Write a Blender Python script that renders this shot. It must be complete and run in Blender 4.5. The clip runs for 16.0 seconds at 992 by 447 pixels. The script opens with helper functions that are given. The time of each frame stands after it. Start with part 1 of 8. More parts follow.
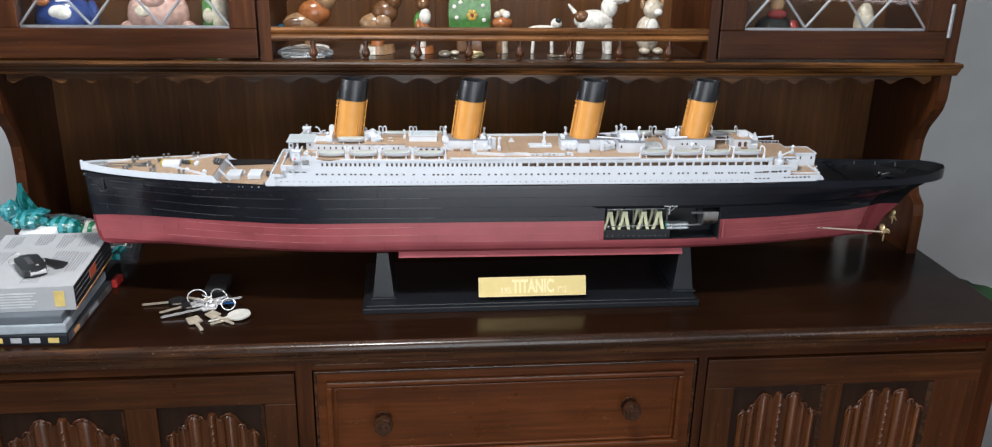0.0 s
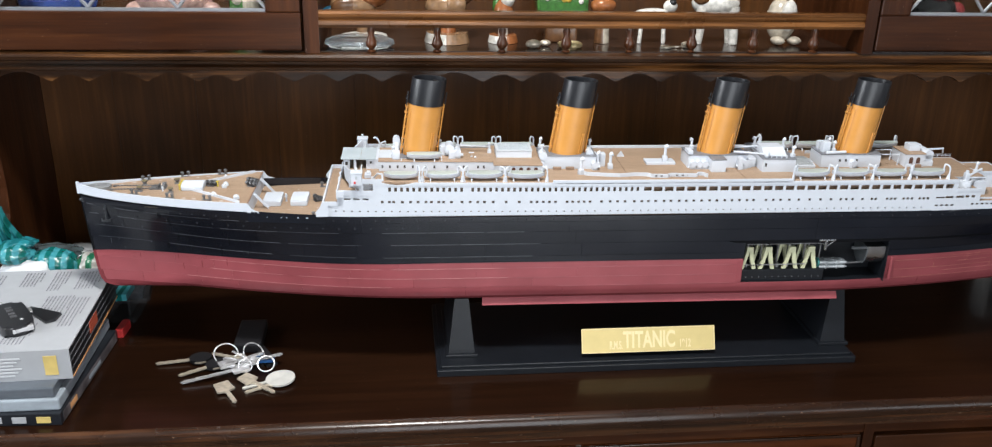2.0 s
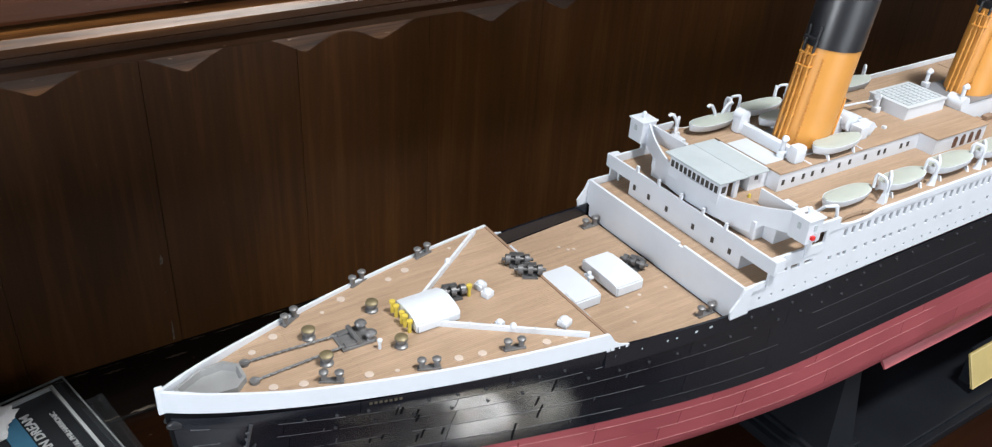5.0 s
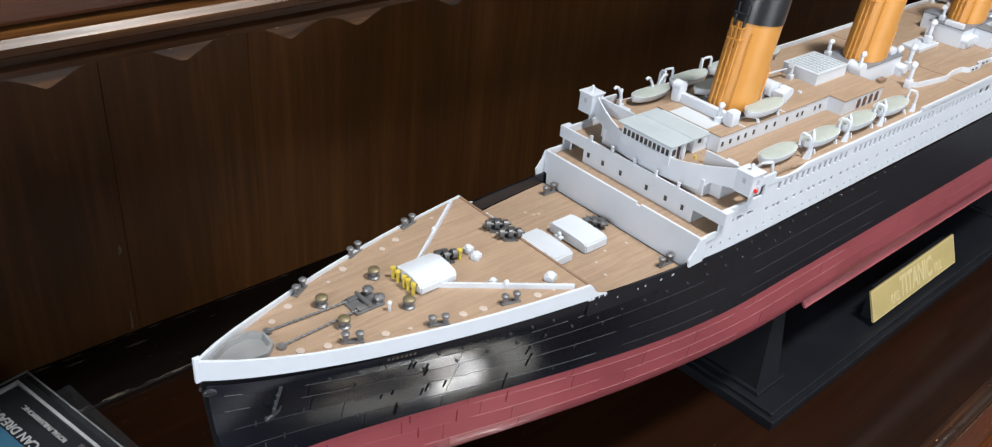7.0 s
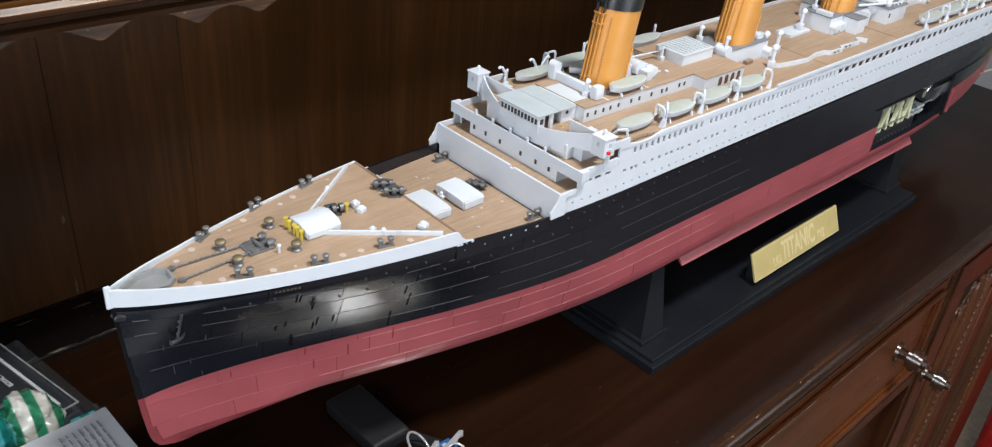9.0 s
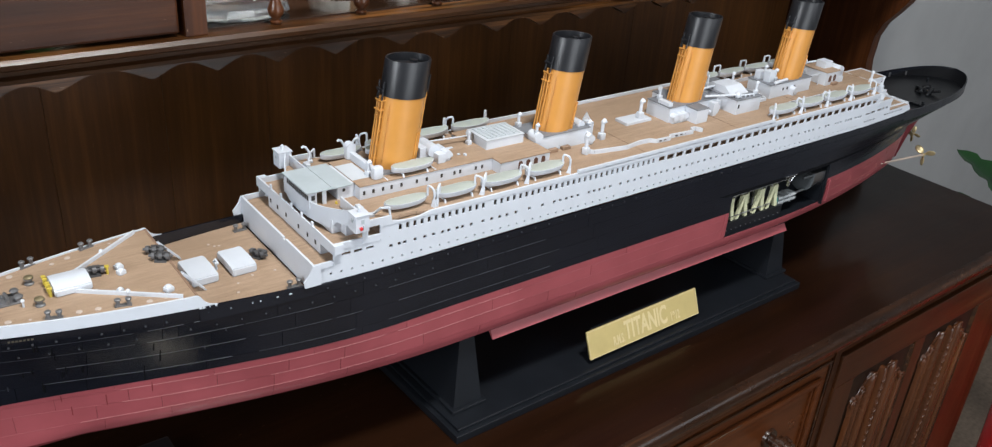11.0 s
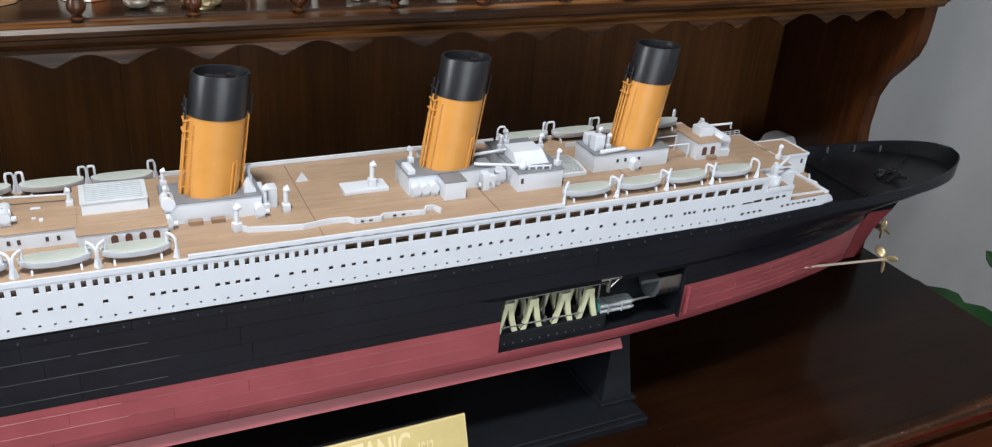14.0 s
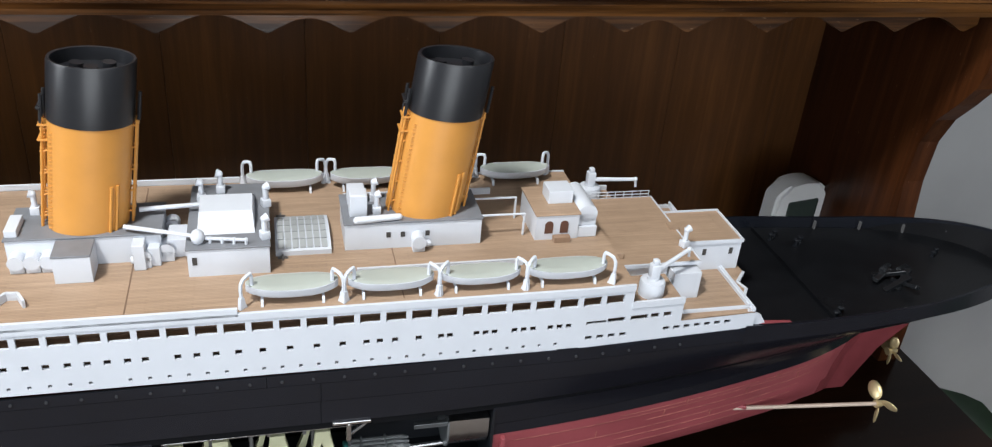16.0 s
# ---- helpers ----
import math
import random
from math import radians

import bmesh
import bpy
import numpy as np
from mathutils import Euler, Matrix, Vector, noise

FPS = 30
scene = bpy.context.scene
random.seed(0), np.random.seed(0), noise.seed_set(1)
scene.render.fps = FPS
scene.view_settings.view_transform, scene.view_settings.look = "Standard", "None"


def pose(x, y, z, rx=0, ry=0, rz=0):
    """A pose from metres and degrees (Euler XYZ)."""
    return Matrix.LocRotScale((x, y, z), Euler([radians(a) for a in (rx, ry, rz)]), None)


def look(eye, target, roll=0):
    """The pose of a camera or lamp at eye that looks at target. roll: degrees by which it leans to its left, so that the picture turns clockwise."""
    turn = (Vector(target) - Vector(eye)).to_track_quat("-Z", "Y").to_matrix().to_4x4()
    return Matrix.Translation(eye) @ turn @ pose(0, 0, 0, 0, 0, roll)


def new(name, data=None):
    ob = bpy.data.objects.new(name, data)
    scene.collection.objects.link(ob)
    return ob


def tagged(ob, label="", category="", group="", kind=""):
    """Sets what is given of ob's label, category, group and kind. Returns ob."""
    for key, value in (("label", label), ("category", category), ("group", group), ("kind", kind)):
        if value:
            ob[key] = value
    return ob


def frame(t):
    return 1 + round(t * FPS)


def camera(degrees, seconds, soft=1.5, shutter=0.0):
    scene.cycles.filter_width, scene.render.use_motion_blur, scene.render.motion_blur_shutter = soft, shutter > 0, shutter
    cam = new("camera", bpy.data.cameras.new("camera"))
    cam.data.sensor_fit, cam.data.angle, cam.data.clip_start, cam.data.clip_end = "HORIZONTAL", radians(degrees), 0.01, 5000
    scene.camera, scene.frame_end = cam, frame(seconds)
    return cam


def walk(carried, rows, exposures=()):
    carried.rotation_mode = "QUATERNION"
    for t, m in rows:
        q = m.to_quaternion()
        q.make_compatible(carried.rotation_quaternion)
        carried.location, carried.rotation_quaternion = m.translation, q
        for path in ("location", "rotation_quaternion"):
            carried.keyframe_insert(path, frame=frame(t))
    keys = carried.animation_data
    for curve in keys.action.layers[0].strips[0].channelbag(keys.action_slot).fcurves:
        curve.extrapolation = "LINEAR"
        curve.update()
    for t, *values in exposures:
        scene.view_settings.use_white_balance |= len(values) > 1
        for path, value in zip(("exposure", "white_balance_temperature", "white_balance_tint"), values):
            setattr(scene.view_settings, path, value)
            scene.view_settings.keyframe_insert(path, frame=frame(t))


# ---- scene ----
cam = camera(57.5, 16.0, 1.2)
PATH = [
    (0, (-0.178, -1.375, 1.475), (0.019, 0.491, 0.782), 1.1),
    (0.5, (-0.181, -1.371, 1.48), (0.019, 0.492, 0.78), 1.2),
    (1, (-0.198, -1.326, 1.46), (-0.003, 0.54, 0.765), 1.1),
    (1.5, (-0.239, -1.189, 1.455), (-0.031, 0.667, 0.738), 1.3),
    (2, (-0.287, -1.054, 1.436), (-0.081, 0.794, 0.7), 1.3),
    (2.5, (-0.36, -0.927, 1.42), (-0.141, 0.909, 0.659), 1.6),
    (3, (-0.441, -0.745, 1.403), (-0.222, 1.077, 0.607), 2.1),
    (3.5, (-0.561, -0.581, 1.376), (-0.239, 1.224, 0.577), 2.8),
    (4, (-0.665, -0.449, 1.363), (0.025, 1.174, 0.42), 3.1),
    (6.3, (-0.764, -0.285, 1.35), (0.344, 1.006, 0.299), 4.0),
    (6.5, (-0.78, -0.293, 1.358), (0.362, 0.968, 0.306), 4.3),
    (7, (-0.801, -0.312, 1.365), (0.391, 0.897, 0.307), 5.3),
    (7.5, (-0.814, -0.325, 1.374), (0.399, 0.862, 0.316), 5.3),
    (8, (-0.823, -0.345, 1.379), (0.4, 0.829, 0.318), 5.3),
    (8.5, (-0.826, -0.379, 1.379), (0.398, 0.798, 0.322), 5.3),
    (9, (-0.81, -0.423, 1.389), (0.409, 0.765, 0.339), 5.3),
    (9.2, (-0.794, -0.446, 1.397), (0.422, 0.745, 0.347), 5.5),
    (11.3, (-0.632, -0.615, 1.433), (0.496, 0.773, 0.539), 4.0),
    (11.5, (-0.616, -0.61, 1.426), (0.515, 0.789, 0.551), 3.6),
    (12, (-0.541, -0.593, 1.422), (0.585, 0.818, 0.562), 3.5),
    (12.5, (-0.453, -0.598, 1.42), (0.654, 0.831, 0.564), 4.1),
    (13, (-0.382, -0.596, 1.43), (0.689, 0.849, 0.555), 5.1),
    (13.5, (-0.27, -0.612, 1.422), (0.701, 0.892, 0.531), 5.4),
    (14, (-0.17, -0.63, 1.409), (0.647, 0.95, 0.495), 4.6),
    (14.5, (-0.089, -0.623, 1.402), (0.646, 0.991, 0.477), 4.0),
    (15, (0.008, -0.546, 1.379), (0.721, 1.074, 0.447), 4.4),
    (15.5, (0.107, -0.478, 1.383), (0.799, 1.134, 0.422), 5.2),
    (16, (0.192, -0.452, 1.362), (0.692, 1.21, 0.368), 5.1),
]
walk(cam, [(t, look(eye, target, roll)) for t, eye, target, roll in PATH], exposures=[(0, 0.0), (2.5, 0.0), (3.5, 0.1), (4.0, 0.10), (6.3, -0.08), (9.2, -0.12), (11.3, -0.22), (13.0, -0.22), (14.0, -0.14), (15.0, -0.06), (16.0, 0.04)])

# ---- world and light ----
world = bpy.data.worlds.new("room_world")
world.use_nodes = True
world.node_tree.nodes["Background"].inputs[0].default_value = (0.75, 0.85, 1.0, 1)
world.node_tree.nodes["Background"].inputs[1].default_value = 0.25
scene.world = world


def area_lamp(name, eye, target, w, h, power, color):
    data = bpy.data.lights.new(name, "AREA")
    data.shape, data.size, data.size_y, data.energy, data.color = "RECTANGLE", w, h, power, color
    ob = new(name, data)
    ob.matrix_world = look(eye, target)
    return ob


# Unseen broad lamp, added for frontal light; the south wall has no opening.
area_lamp("patio_door_daylight", (0.1, -2.22, 1.25), (0.1, 0.1, 1.05), 1.1, 1.7, 28, (0.90, 0.95, 1.0))
# Unseen lamp, added to brighten the decks and set a highlight on the bow.
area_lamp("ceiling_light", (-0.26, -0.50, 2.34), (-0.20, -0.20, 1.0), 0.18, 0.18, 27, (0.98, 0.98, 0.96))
# Unseen lamp, added to brighten the white walls that face the bow.
area_lamp("west_window_daylight", (-2.12, -0.62, 1.60), (-0.2, -0.05, 1.1), 0.8, 1.0, 38, (0.90, 0.95, 1.0))
# Weak unseen lamp, added to lift the dresser's right end and the wall.
area_lamp("east_window_daylight", (1.55, -2.15, 1.55), (0.5, 0.2, 1.1), 0.8, 1.0, 7.5, (0.90, 0.95, 1.0))

# ---- materials ----
def nodes_of(name, rough=0.5, metal=0.0, spec=0.5):
    m = bpy.data.materials.new(name)
    m.use_nodes = True
    n, l = m.node_tree.nodes, m.node_tree.links
    b = n["Principled BSDF"]
    b.inputs["Roughness"].default_value = rough
    b.inputs["Metallic"].default_value = metal
    b.inputs["Specular IOR Level"].default_value = spec
    return m, n, l, b


def coords(n, l, scale=(1, 1, 1), rot=(0, 0, 0), kind="Object"):
    tc, mp = n.new("ShaderNodeTexCoord"), n.new("ShaderNodeMapping")
    mp.inputs["Scale"].default_value, mp.inputs["Rotation"].default_value = scale, rot
    l.new(tc.outputs[kind], mp.inputs[0])
    return mp.outputs[0]


def ramp(n, l, fac, stops):
    r = n.new("ShaderNodeValToRGB")
    e = r.color_ramp.elements
    e[0].position, e[0].color = stops[0][0], (*stops[0][1], 1)
    e[1].position, e[1].color = stops[-1][0], (*stops[-1][1], 1)
    for p, c in stops[1:-1]:
        e.new(p).color = (*c, 1)
    l.new(fac, r.inputs[0])
    return r.outputs[0]


def noise_tex(n, l, vec, scale, detail=4.0, rough=0.55):
    t = n.new("ShaderNodeTexNoise")
    t.inputs["Scale"].default_value, t.inputs["Detail"].default_value, t.inputs["Roughness"].default_value = scale, detail, rough
    l.new(vec, t.inputs["Vector"])
    return t.outputs[0]


def bump(n, l, b, height, strength, dist):
    k = n.new("ShaderNodeBump")
    k.inputs["Strength"].default_value, k.inputs["Distance"].default_value = strength, dist
    l.new(height, k.inputs["Height"])
    l.new(k.outputs[0], b.inputs["Normal"])


def plain(name, color, rough=0.5, metal=0.0, vary=0.12, scale=60.0, spec=0.5, bumps=0.0):
    m, n, l, b = nodes_of(name, rough, metal, spec)
    v = coords(n, l)
    f = noise_tex(n, l, v, scale)
    l.new(ramp(n, l, f, [(0.3, tuple(c * (1 - vary) for c in color)), (0.7, tuple(min(1, c * (1 + vary)) for c in color))]), b.inputs["Base Color"])
    g = noise_tex(n, l, v, scale * 0.3)
    mr = n.new("ShaderNodeMapRange")
    mr.inputs["To Min"].default_value, mr.inputs["To Max"].default_value = max(0.02, rough - 0.08), min(1, rough + 0.1)
    l.new(g, mr.inputs[0])
    l.new(mr.outputs[0], b.inputs["Roughness"])
    if bumps:
        bump(n, l, b, noise_tex(n, l, v, scale * 6), bumps, 0.0004)
    return m


def wood(name, axis, dark, mid, light, rough=0.32, fine=160.0, grain=0.25, coat=0.0, spec=0.4, wear_glints=0.5, contrast=1.0, polish=0.18):
    """Stained oak whose grain runs along the axis 0, 1 or 2."""
    m, n, l, b = nodes_of(name, rough, spec=spec)
    s = [1.0, 1.0, 1.0]
    s[axis] = 0.06
    v = coords(n, l, tuple(s))
    info = n.new("ShaderNodeObjectInfo")
    add = n.new("ShaderNodeVectorMath")
    mul = n.new("ShaderNodeMath")
    mul.operation = "MULTIPLY"
    mul.inputs[1].default_value = 7.0
    l.new(info.outputs["Random"], mul.inputs[0])
    l.new(v, add.inputs[0])
    l.new(mul.outputs[0], add.inputs[1])
    a = noise_tex(n, l, add.outputs[0], fine, 5.0, 0.6)
    c = noise_tex(n, l, add.outputs[0], fine * 0.14, 3.0)
    big = noise_tex(n, l, coords(n, l), 5.0, 2.0)
    w = n.new("ShaderNodeMath")
    w.operation = "MULTIPLY_ADD"
    w.inputs[1].default_value = 0.6
    l.new(a, w.inputs[0])
    w2 = n.new("ShaderNodeMath")
    w2.operation = "MULTIPLY"
    w2.inputs[1].default_value = 0.4
    l.new(c, w2.inputs[0])
    l.new(w2.outputs[0], w.inputs[2])
    s2 = list(s)
    s2[axis] = 0.02
    streak = noise_tex(n, l, coords(n, l, tuple(s2)), fine * 0.45, 6.0, 0.7)
    w3 = n.new("ShaderNodeMath")
    w3.operation = "MULTIPLY_ADD"
    w3.inputs[1].default_value = 0.45
    l.new(streak, w3.inputs[0])
    w4 = n.new("ShaderNodeMath")
    w4.operation = "MULTIPLY"
    w4.inputs[1].default_value = 0.55
    l.new(w.outputs[0], w4.inputs[0])
    l.new(w4.outputs[0], w3.inputs[2])
    col = ramp(n, l, w3.outputs[0], [(0.5 - 0.16 / contrast, dark), (0.5, mid), (0.5 + 0.16 / contrast, light)])
    mix = n.new("ShaderNodeMixRGB")
    mix.blend_type = "MULTIPLY"
    mix.inputs[0].default_value = 0.55
    l.new(col, mix.inputs[1])
    l.new(ramp(n, l, big, [(0.35, (0.6, 0.55, 0.52)), (0.65, (1.3, 1.24, 1.15))]), mix.inputs[2])
    sp = list(s)
    sp[axis] = 0.3
    # Pale specks stand for scratches and for glints, both put into the colour.
    specks = noise_tex(n, l, coords(n, l, tuple(sp)), 420.0, 2.0, 0.5)
    pale = n.new("ShaderNodeMixRGB")
    pale.inputs[2].default_value = (0.30, 0.20, 0.13, 1)
    l.new(ramp(n, l, specks, [(0.72, (0, 0, 0)), (0.80, (wear_glints, wear_glints, wear_glints))]), pale.inputs[0])
    l.new(mix.outputs[0], pale.inputs[1])
    l.new(pale.outputs[0], b.inputs["Base Color"])
    mr = n.new("ShaderNodeMapRange")
    mr.inputs["To Min"].default_value, mr.inputs["To Max"].default_value = rough - 0.08, rough + 0.14
    l.new(noise_tex(n, l, coords(n, l), 14.0, 4.0), mr.inputs[0])
    l.new(mr.outputs[0], b.inputs["Roughness"])
    bump(n, l, b, a, grain, 0.0006)
    b.inputs["Coat Weight"].default_value = coat
    b.inputs["Coat Roughness"].default_value = polish
    return m


DK, MD, LT = (0.016, 0.0052, 0.0020), (0.040, 0.0125, 0.0042), (0.080, 0.0270, 0.0085)
wood_x = wood("dark_oak_along", 0, DK, MD, LT, rough=0.32, grain=0.4, spec=0.2)
wood_z = wood("dark_oak_upright", 2, DK, MD, LT, rough=0.32, grain=0.4, spec=0.2)
wood_top = wood("dresser_top_polish", 0, (0.0086, 0.0034, 0.0016), (0.0132, 0.0050, 0.0023), (0.0195, 0.0074, 0.0031), rough=0.30, grain=0.1, spec=0.08, wear_glints=0.25, coat=0.28, polish=0.11)
wood_back = wood("back_board_oak", 2, (0.054, 0.0212, 0.0060), (0.077, 0.0302, 0.0083), (0.125, 0.0500, 0.0135), rough=0.34, fine=170.0, grain=0.35, spec=0.25, wear_glints=0.12, contrast=1.0)
wood_mould = wood("worn_moulding_oak", 0, (0.010, 0.0040, 0.0016), (0.038, 0.0146, 0.0044), (0.25, 0.105, 0.030), rough=0.30, fine=70.0, grain=0.6, spec=0.35, wear_glints=0.9, contrast=1.6)
wood_shelf = wood("polished_shelf_oak", 0, (0.012, 0.007, 0.005), (0.03, 0.016, 0.011), (0.05, 0.026, 0.016), rough=0.2, grain=0.1, coat=0.3)
wood_warm = wood("drawer_front_oak", 0, (0.0380, 0.0106, 0.0029), (0.0740, 0.0208, 0.0056), (0.1100, 0.0320, 0.0086), rough=0.28, fine=260.0, spec=0.28, contrast=1.0)
wood_warm_z = wood("carved_oak", 2, (0.0180, 0.0056, 0.0020), (0.0560, 0.0180, 0.0060), (0.1050, 0.0350, 0.0110), rough=0.26, spec=0.4, coat=0.15)
wood_door = wood("cupboard_frame_oak", 0, (0.0185, 0.0060, 0.0022), (0.0410, 0.0134, 0.0044), (0.0720, 0.0246, 0.0077), rough=0.30, fine=240.0, spec=0.28)
wood_door_z = wood("cupboard_stile_oak", 2, (0.0185, 0.0060, 0.0022), (0.0410, 0.0134, 0.0044), (0.0720, 0.0246, 0.0077), rough=0.30, fine=240.0, spec=0.28)
wood_ground = wood("dark_panel_ground", 2, (0.010, 0.0042, 0.0021), (0.016, 0.0066, 0.0032), (0.026, 0.0105, 0.0048), rough=0.45, spec=0.2, wear_glints=0.1)
wood_plinth = wood("black_stained_plinth", 0, (0.005, 0.0036, 0.0032), (0.008, 0.0056, 0.0048), (0.014, 0.0095, 0.0080), rough=0.35, spec=0.25, wear_glints=1.0)
wood_gold = wood("worn_rail_oak", 0, (0.03, 0.012, 0.004), (0.10, 0.040, 0.012), (0.24, 0.100, 0.030), rough=0.26, spec=0.4, contrast=1.6)

white_pl = plain("white_model_plastic", (0.57, 0.605, 0.665), 0.40, vary=0.03)
grey_pl = plain("grey_roof_paint", (0.39, 0.44, 0.47), 0.5, vary=0.05)
# For solid slots drawn as openings: the shade inside is put into the colour.
dark_pl = plain("dark_opening_shade", (0.042, 0.038, 0.036), 0.6, vary=0.2)
black_pl = plain("black_stand_plastic", (0.0075, 0.0090, 0.0120), 0.34, vary=0.15, spec=0.4)
funnel_or = plain("ochre_funnel_paint", (0.54, 0.246, 0.052), 0.38, vary=0.05)
funnel_bk = plain("black_funnel_cap", (0.013, 0.014, 0.017), 0.33, vary=0.15)
boat_gr = plain("lifeboat_canvas_grey", (0.37, 0.405, 0.375), 0.55, vary=0.05)
gun_gr = plain("gunmetal_fittings", (0.17, 0.17, 0.175), 0.4, 0.4, vary=0.25)
brass = plain("brass_metal", (0.62, 0.50, 0.28), 0.34, 0.6, vary=0.15)
brass_m = plain("matt_brass_plate", (0.50, 0.395, 0.165), 0.42, 0.35, vary=0.05)
yellow_pl = plain("yellow_paint", (0.55, 0.42, 0.06), 0.5)
cream_pl = plain("cream_engine_paint", (0.55, 0.56, 0.37), 0.5, vary=0.1)
steel = plain("bare_steel", (0.55, 0.56, 0.58), 0.28, 1.0, vary=0.1)
wall_mat = plain("grey_plaster", (0.36, 0.365, 0.37), 0.85, vary=0.05, scale=9.0, bumps=0.2)
red_spot = plain("red_lamp_paint", (0.6, 0.02, 0.02), 0.4)


def hull_paint(name, color, rough, spec):
    """Glossy hull paint with faint mottling and rubbed patches; each plate a little different."""
    m, n, l, b = nodes_of(name, rough, spec=spec)
    info = n.new("ShaderNodeObjectInfo")
    f = noise_tex(n, l, coords(n, l), 25.0)
    mix = n.new("ShaderNodeMixRGB")
    mix.blend_type = "MULTIPLY"
    mix.inputs[0].default_value = 1.0
    l.new(ramp(n, l, f, [(0.3, tuple(c * 0.9 for c in color)), (0.7, tuple(c * 1.12 for c in color))]), mix.inputs[1])
    l.new(ramp(n, l, info.outputs["Random"], [(0.0, (0.95, 0.95, 0.95)), (1.0, (1.05, 1.05, 1.05))]), mix.inputs[2])
    l.new(mix.outputs[0], b.inputs["Base Color"])
    mr = n.new("ShaderNodeMapRange")
    mr.inputs["To Min"].default_value, mr.inputs["To Max"].default_value = rough - 0.06, rough + 0.1
    l.new(f, mr.inputs[0])
    l.new(mr.outputs[0], b.inputs["Roughness"])
    bump(n, l, b, noise_tex(n, l, coords(n, l), 400.0), 0.12, 0.0003)
    return m


hull_black = hull_paint("black_hull_paint", (0.0066, 0.0080, 0.0125), 0.21, 0.52)
# Paler hull tones: the glint on raised plate edges, put into the colour.
glint_grey = plain("black_edge_glint", (0.105, 0.11, 0.12), 0.35, vary=0.5, scale=90)
glint_faint = plain("faint_edge_glint", (0.042, 0.045, 0.052), 0.35, vary=0.5, scale=90)
glint_pink = plain("red_edge_glint", (0.46, 0.20, 0.20), 0.4, vary=0.25, scale=90)
glint_dim = plain("dim_red_glint", (0.30, 0.084, 0.092), 0.4, vary=0.2, scale=90)
glint_rust = plain("rusty_pink_glint", (0.33, 0.125, 0.098), 0.45, vary=0.5, scale=120)
hull_seam = plain("matt_hull_seam", (0.004, 0.0043, 0.0055), 0.7, spec=0.1)
hull_seam_red = plain("matt_red_seam", (0.17, 0.034, 0.04), 0.7, spec=0.1)
hull_red = hull_paint("red_antifouling_paint", (0.27, 0.062, 0.072), 0.30, 0.45)


def decking(name, color):
    """Narrow laid planks along the ship."""
    m, n, l, b = nodes_of(name, 0.6)
    br = n.new("ShaderNodeTexBrick")
    for k, v in (("Scale", 1.0), ("Mortar Size", 0.0001), ("Brick Width", 0.045), ("Row Height", 0.0013), ("Mortar Smooth", 0.2)):
        br.inputs[k].default_value = v
    br.inputs["Color1"].default_value = (*color, 1)
    br.inputs["Color2"].default_value = (*(c * 0.84 for c in color), 1)
    br.inputs["Mortar"].default_value = (*(c * 0.55 for c in color), 1)
    l.new(coords(n, l), br.inputs["Vector"])
    mix = n.new("ShaderNodeMixRGB")
    mix.blend_type = "MULTIPLY"
    mix.inputs[0].default_value = 0.6
    l.new(br.outputs[0], mix.inputs[1])
    l.new(ramp(n, l, noise_tex(n, l, coords(n, l, (0.1, 1, 1)), 300.0), [(0.3, (0.78, 0.76, 0.74)), (0.7, (1.1, 1.1, 1.1))]), mix.inputs[2])
    l.new(mix.outputs[0], b.inputs["Base Color"])
    return m


deck_mat = decking("laid_deck_wood", (0.395, 0.276, 0.188))


# ---- mesh helpers ----
def box(bm, x0, x1, y0, y1, z0, z1, bev=0.0):
    r = bmesh.ops.create_cube(bm, size=1.0, matrix=Matrix.LocRotScale(((x0 + x1) / 2, (y0 + y1) / 2, (z0 + z1) / 2), None, (abs(x1 - x0), abs(y1 - y0), abs(z1 - z0))))
    if bev:
        edges = {e for v in r["verts"] for e in v.link_edges}
        bmesh.ops.bevel(bm, geom=list(edges), offset=bev, segments=2, affect="EDGES", profile=0.6)
    return r["verts"]


def rod(bm, p0, p1, r0, r1=None, n=10, caps=True):
    p0, p1 = Vector(p0), Vector(p1)
    d = p1 - p0
    m = Matrix.Translation((p0 + p1) / 2) @ d.to_track_quat("Z", "Y").to_matrix().to_4x4()
    return bmesh.ops.create_cone(bm, cap_ends=caps, segments=n, radius1=r0, radius2=r0 if r1 is None else r1, depth=d.length, matrix=m)["verts"]


def tube(bm, pts, r, n=8):
    for a, b in zip(pts, pts[1:]):
        rod(bm, a, b, r, n=n)
    for p in pts[1:-1]:
        bmesh.ops.create_uvsphere(bm, u_segments=n, v_segments=5, radius=r, matrix=Matrix.Translation(p))


def ball(bm, p, r, sx=1, sy=1, sz=1, n=12):
    return bmesh.ops.create_uvsphere(bm, u_segments=n, v_segments=max(6, n // 2 + 2), radius=r, matrix=Matrix.LocRotScale(p, None, (sx, sy, sz)))["verts"]


def lathe(bm, axis_p, prof, n=16, sx=1.0, sy=1.0):
    """Turns a profile of (radius, height) about the upright through axis_p."""
    rings = []
    for r, z in prof:
        rings.append([bm.verts.new((axis_p[0] + r * sx * math.cos(2 * math.pi * k / n), axis_p[1] + r * sy * math.sin(2 * math.pi * k / n), axis_p[2] + z)) for k in range(n)])
    for a, b in zip(rings, rings[1:]):
        for k in range(n):
            bm.faces.new((a[k], a[(k + 1) % n], b[(k + 1) % n], b[k]))
    bm.faces.new(list(reversed(rings[0])))
    bm.faces.new(rings[-1])


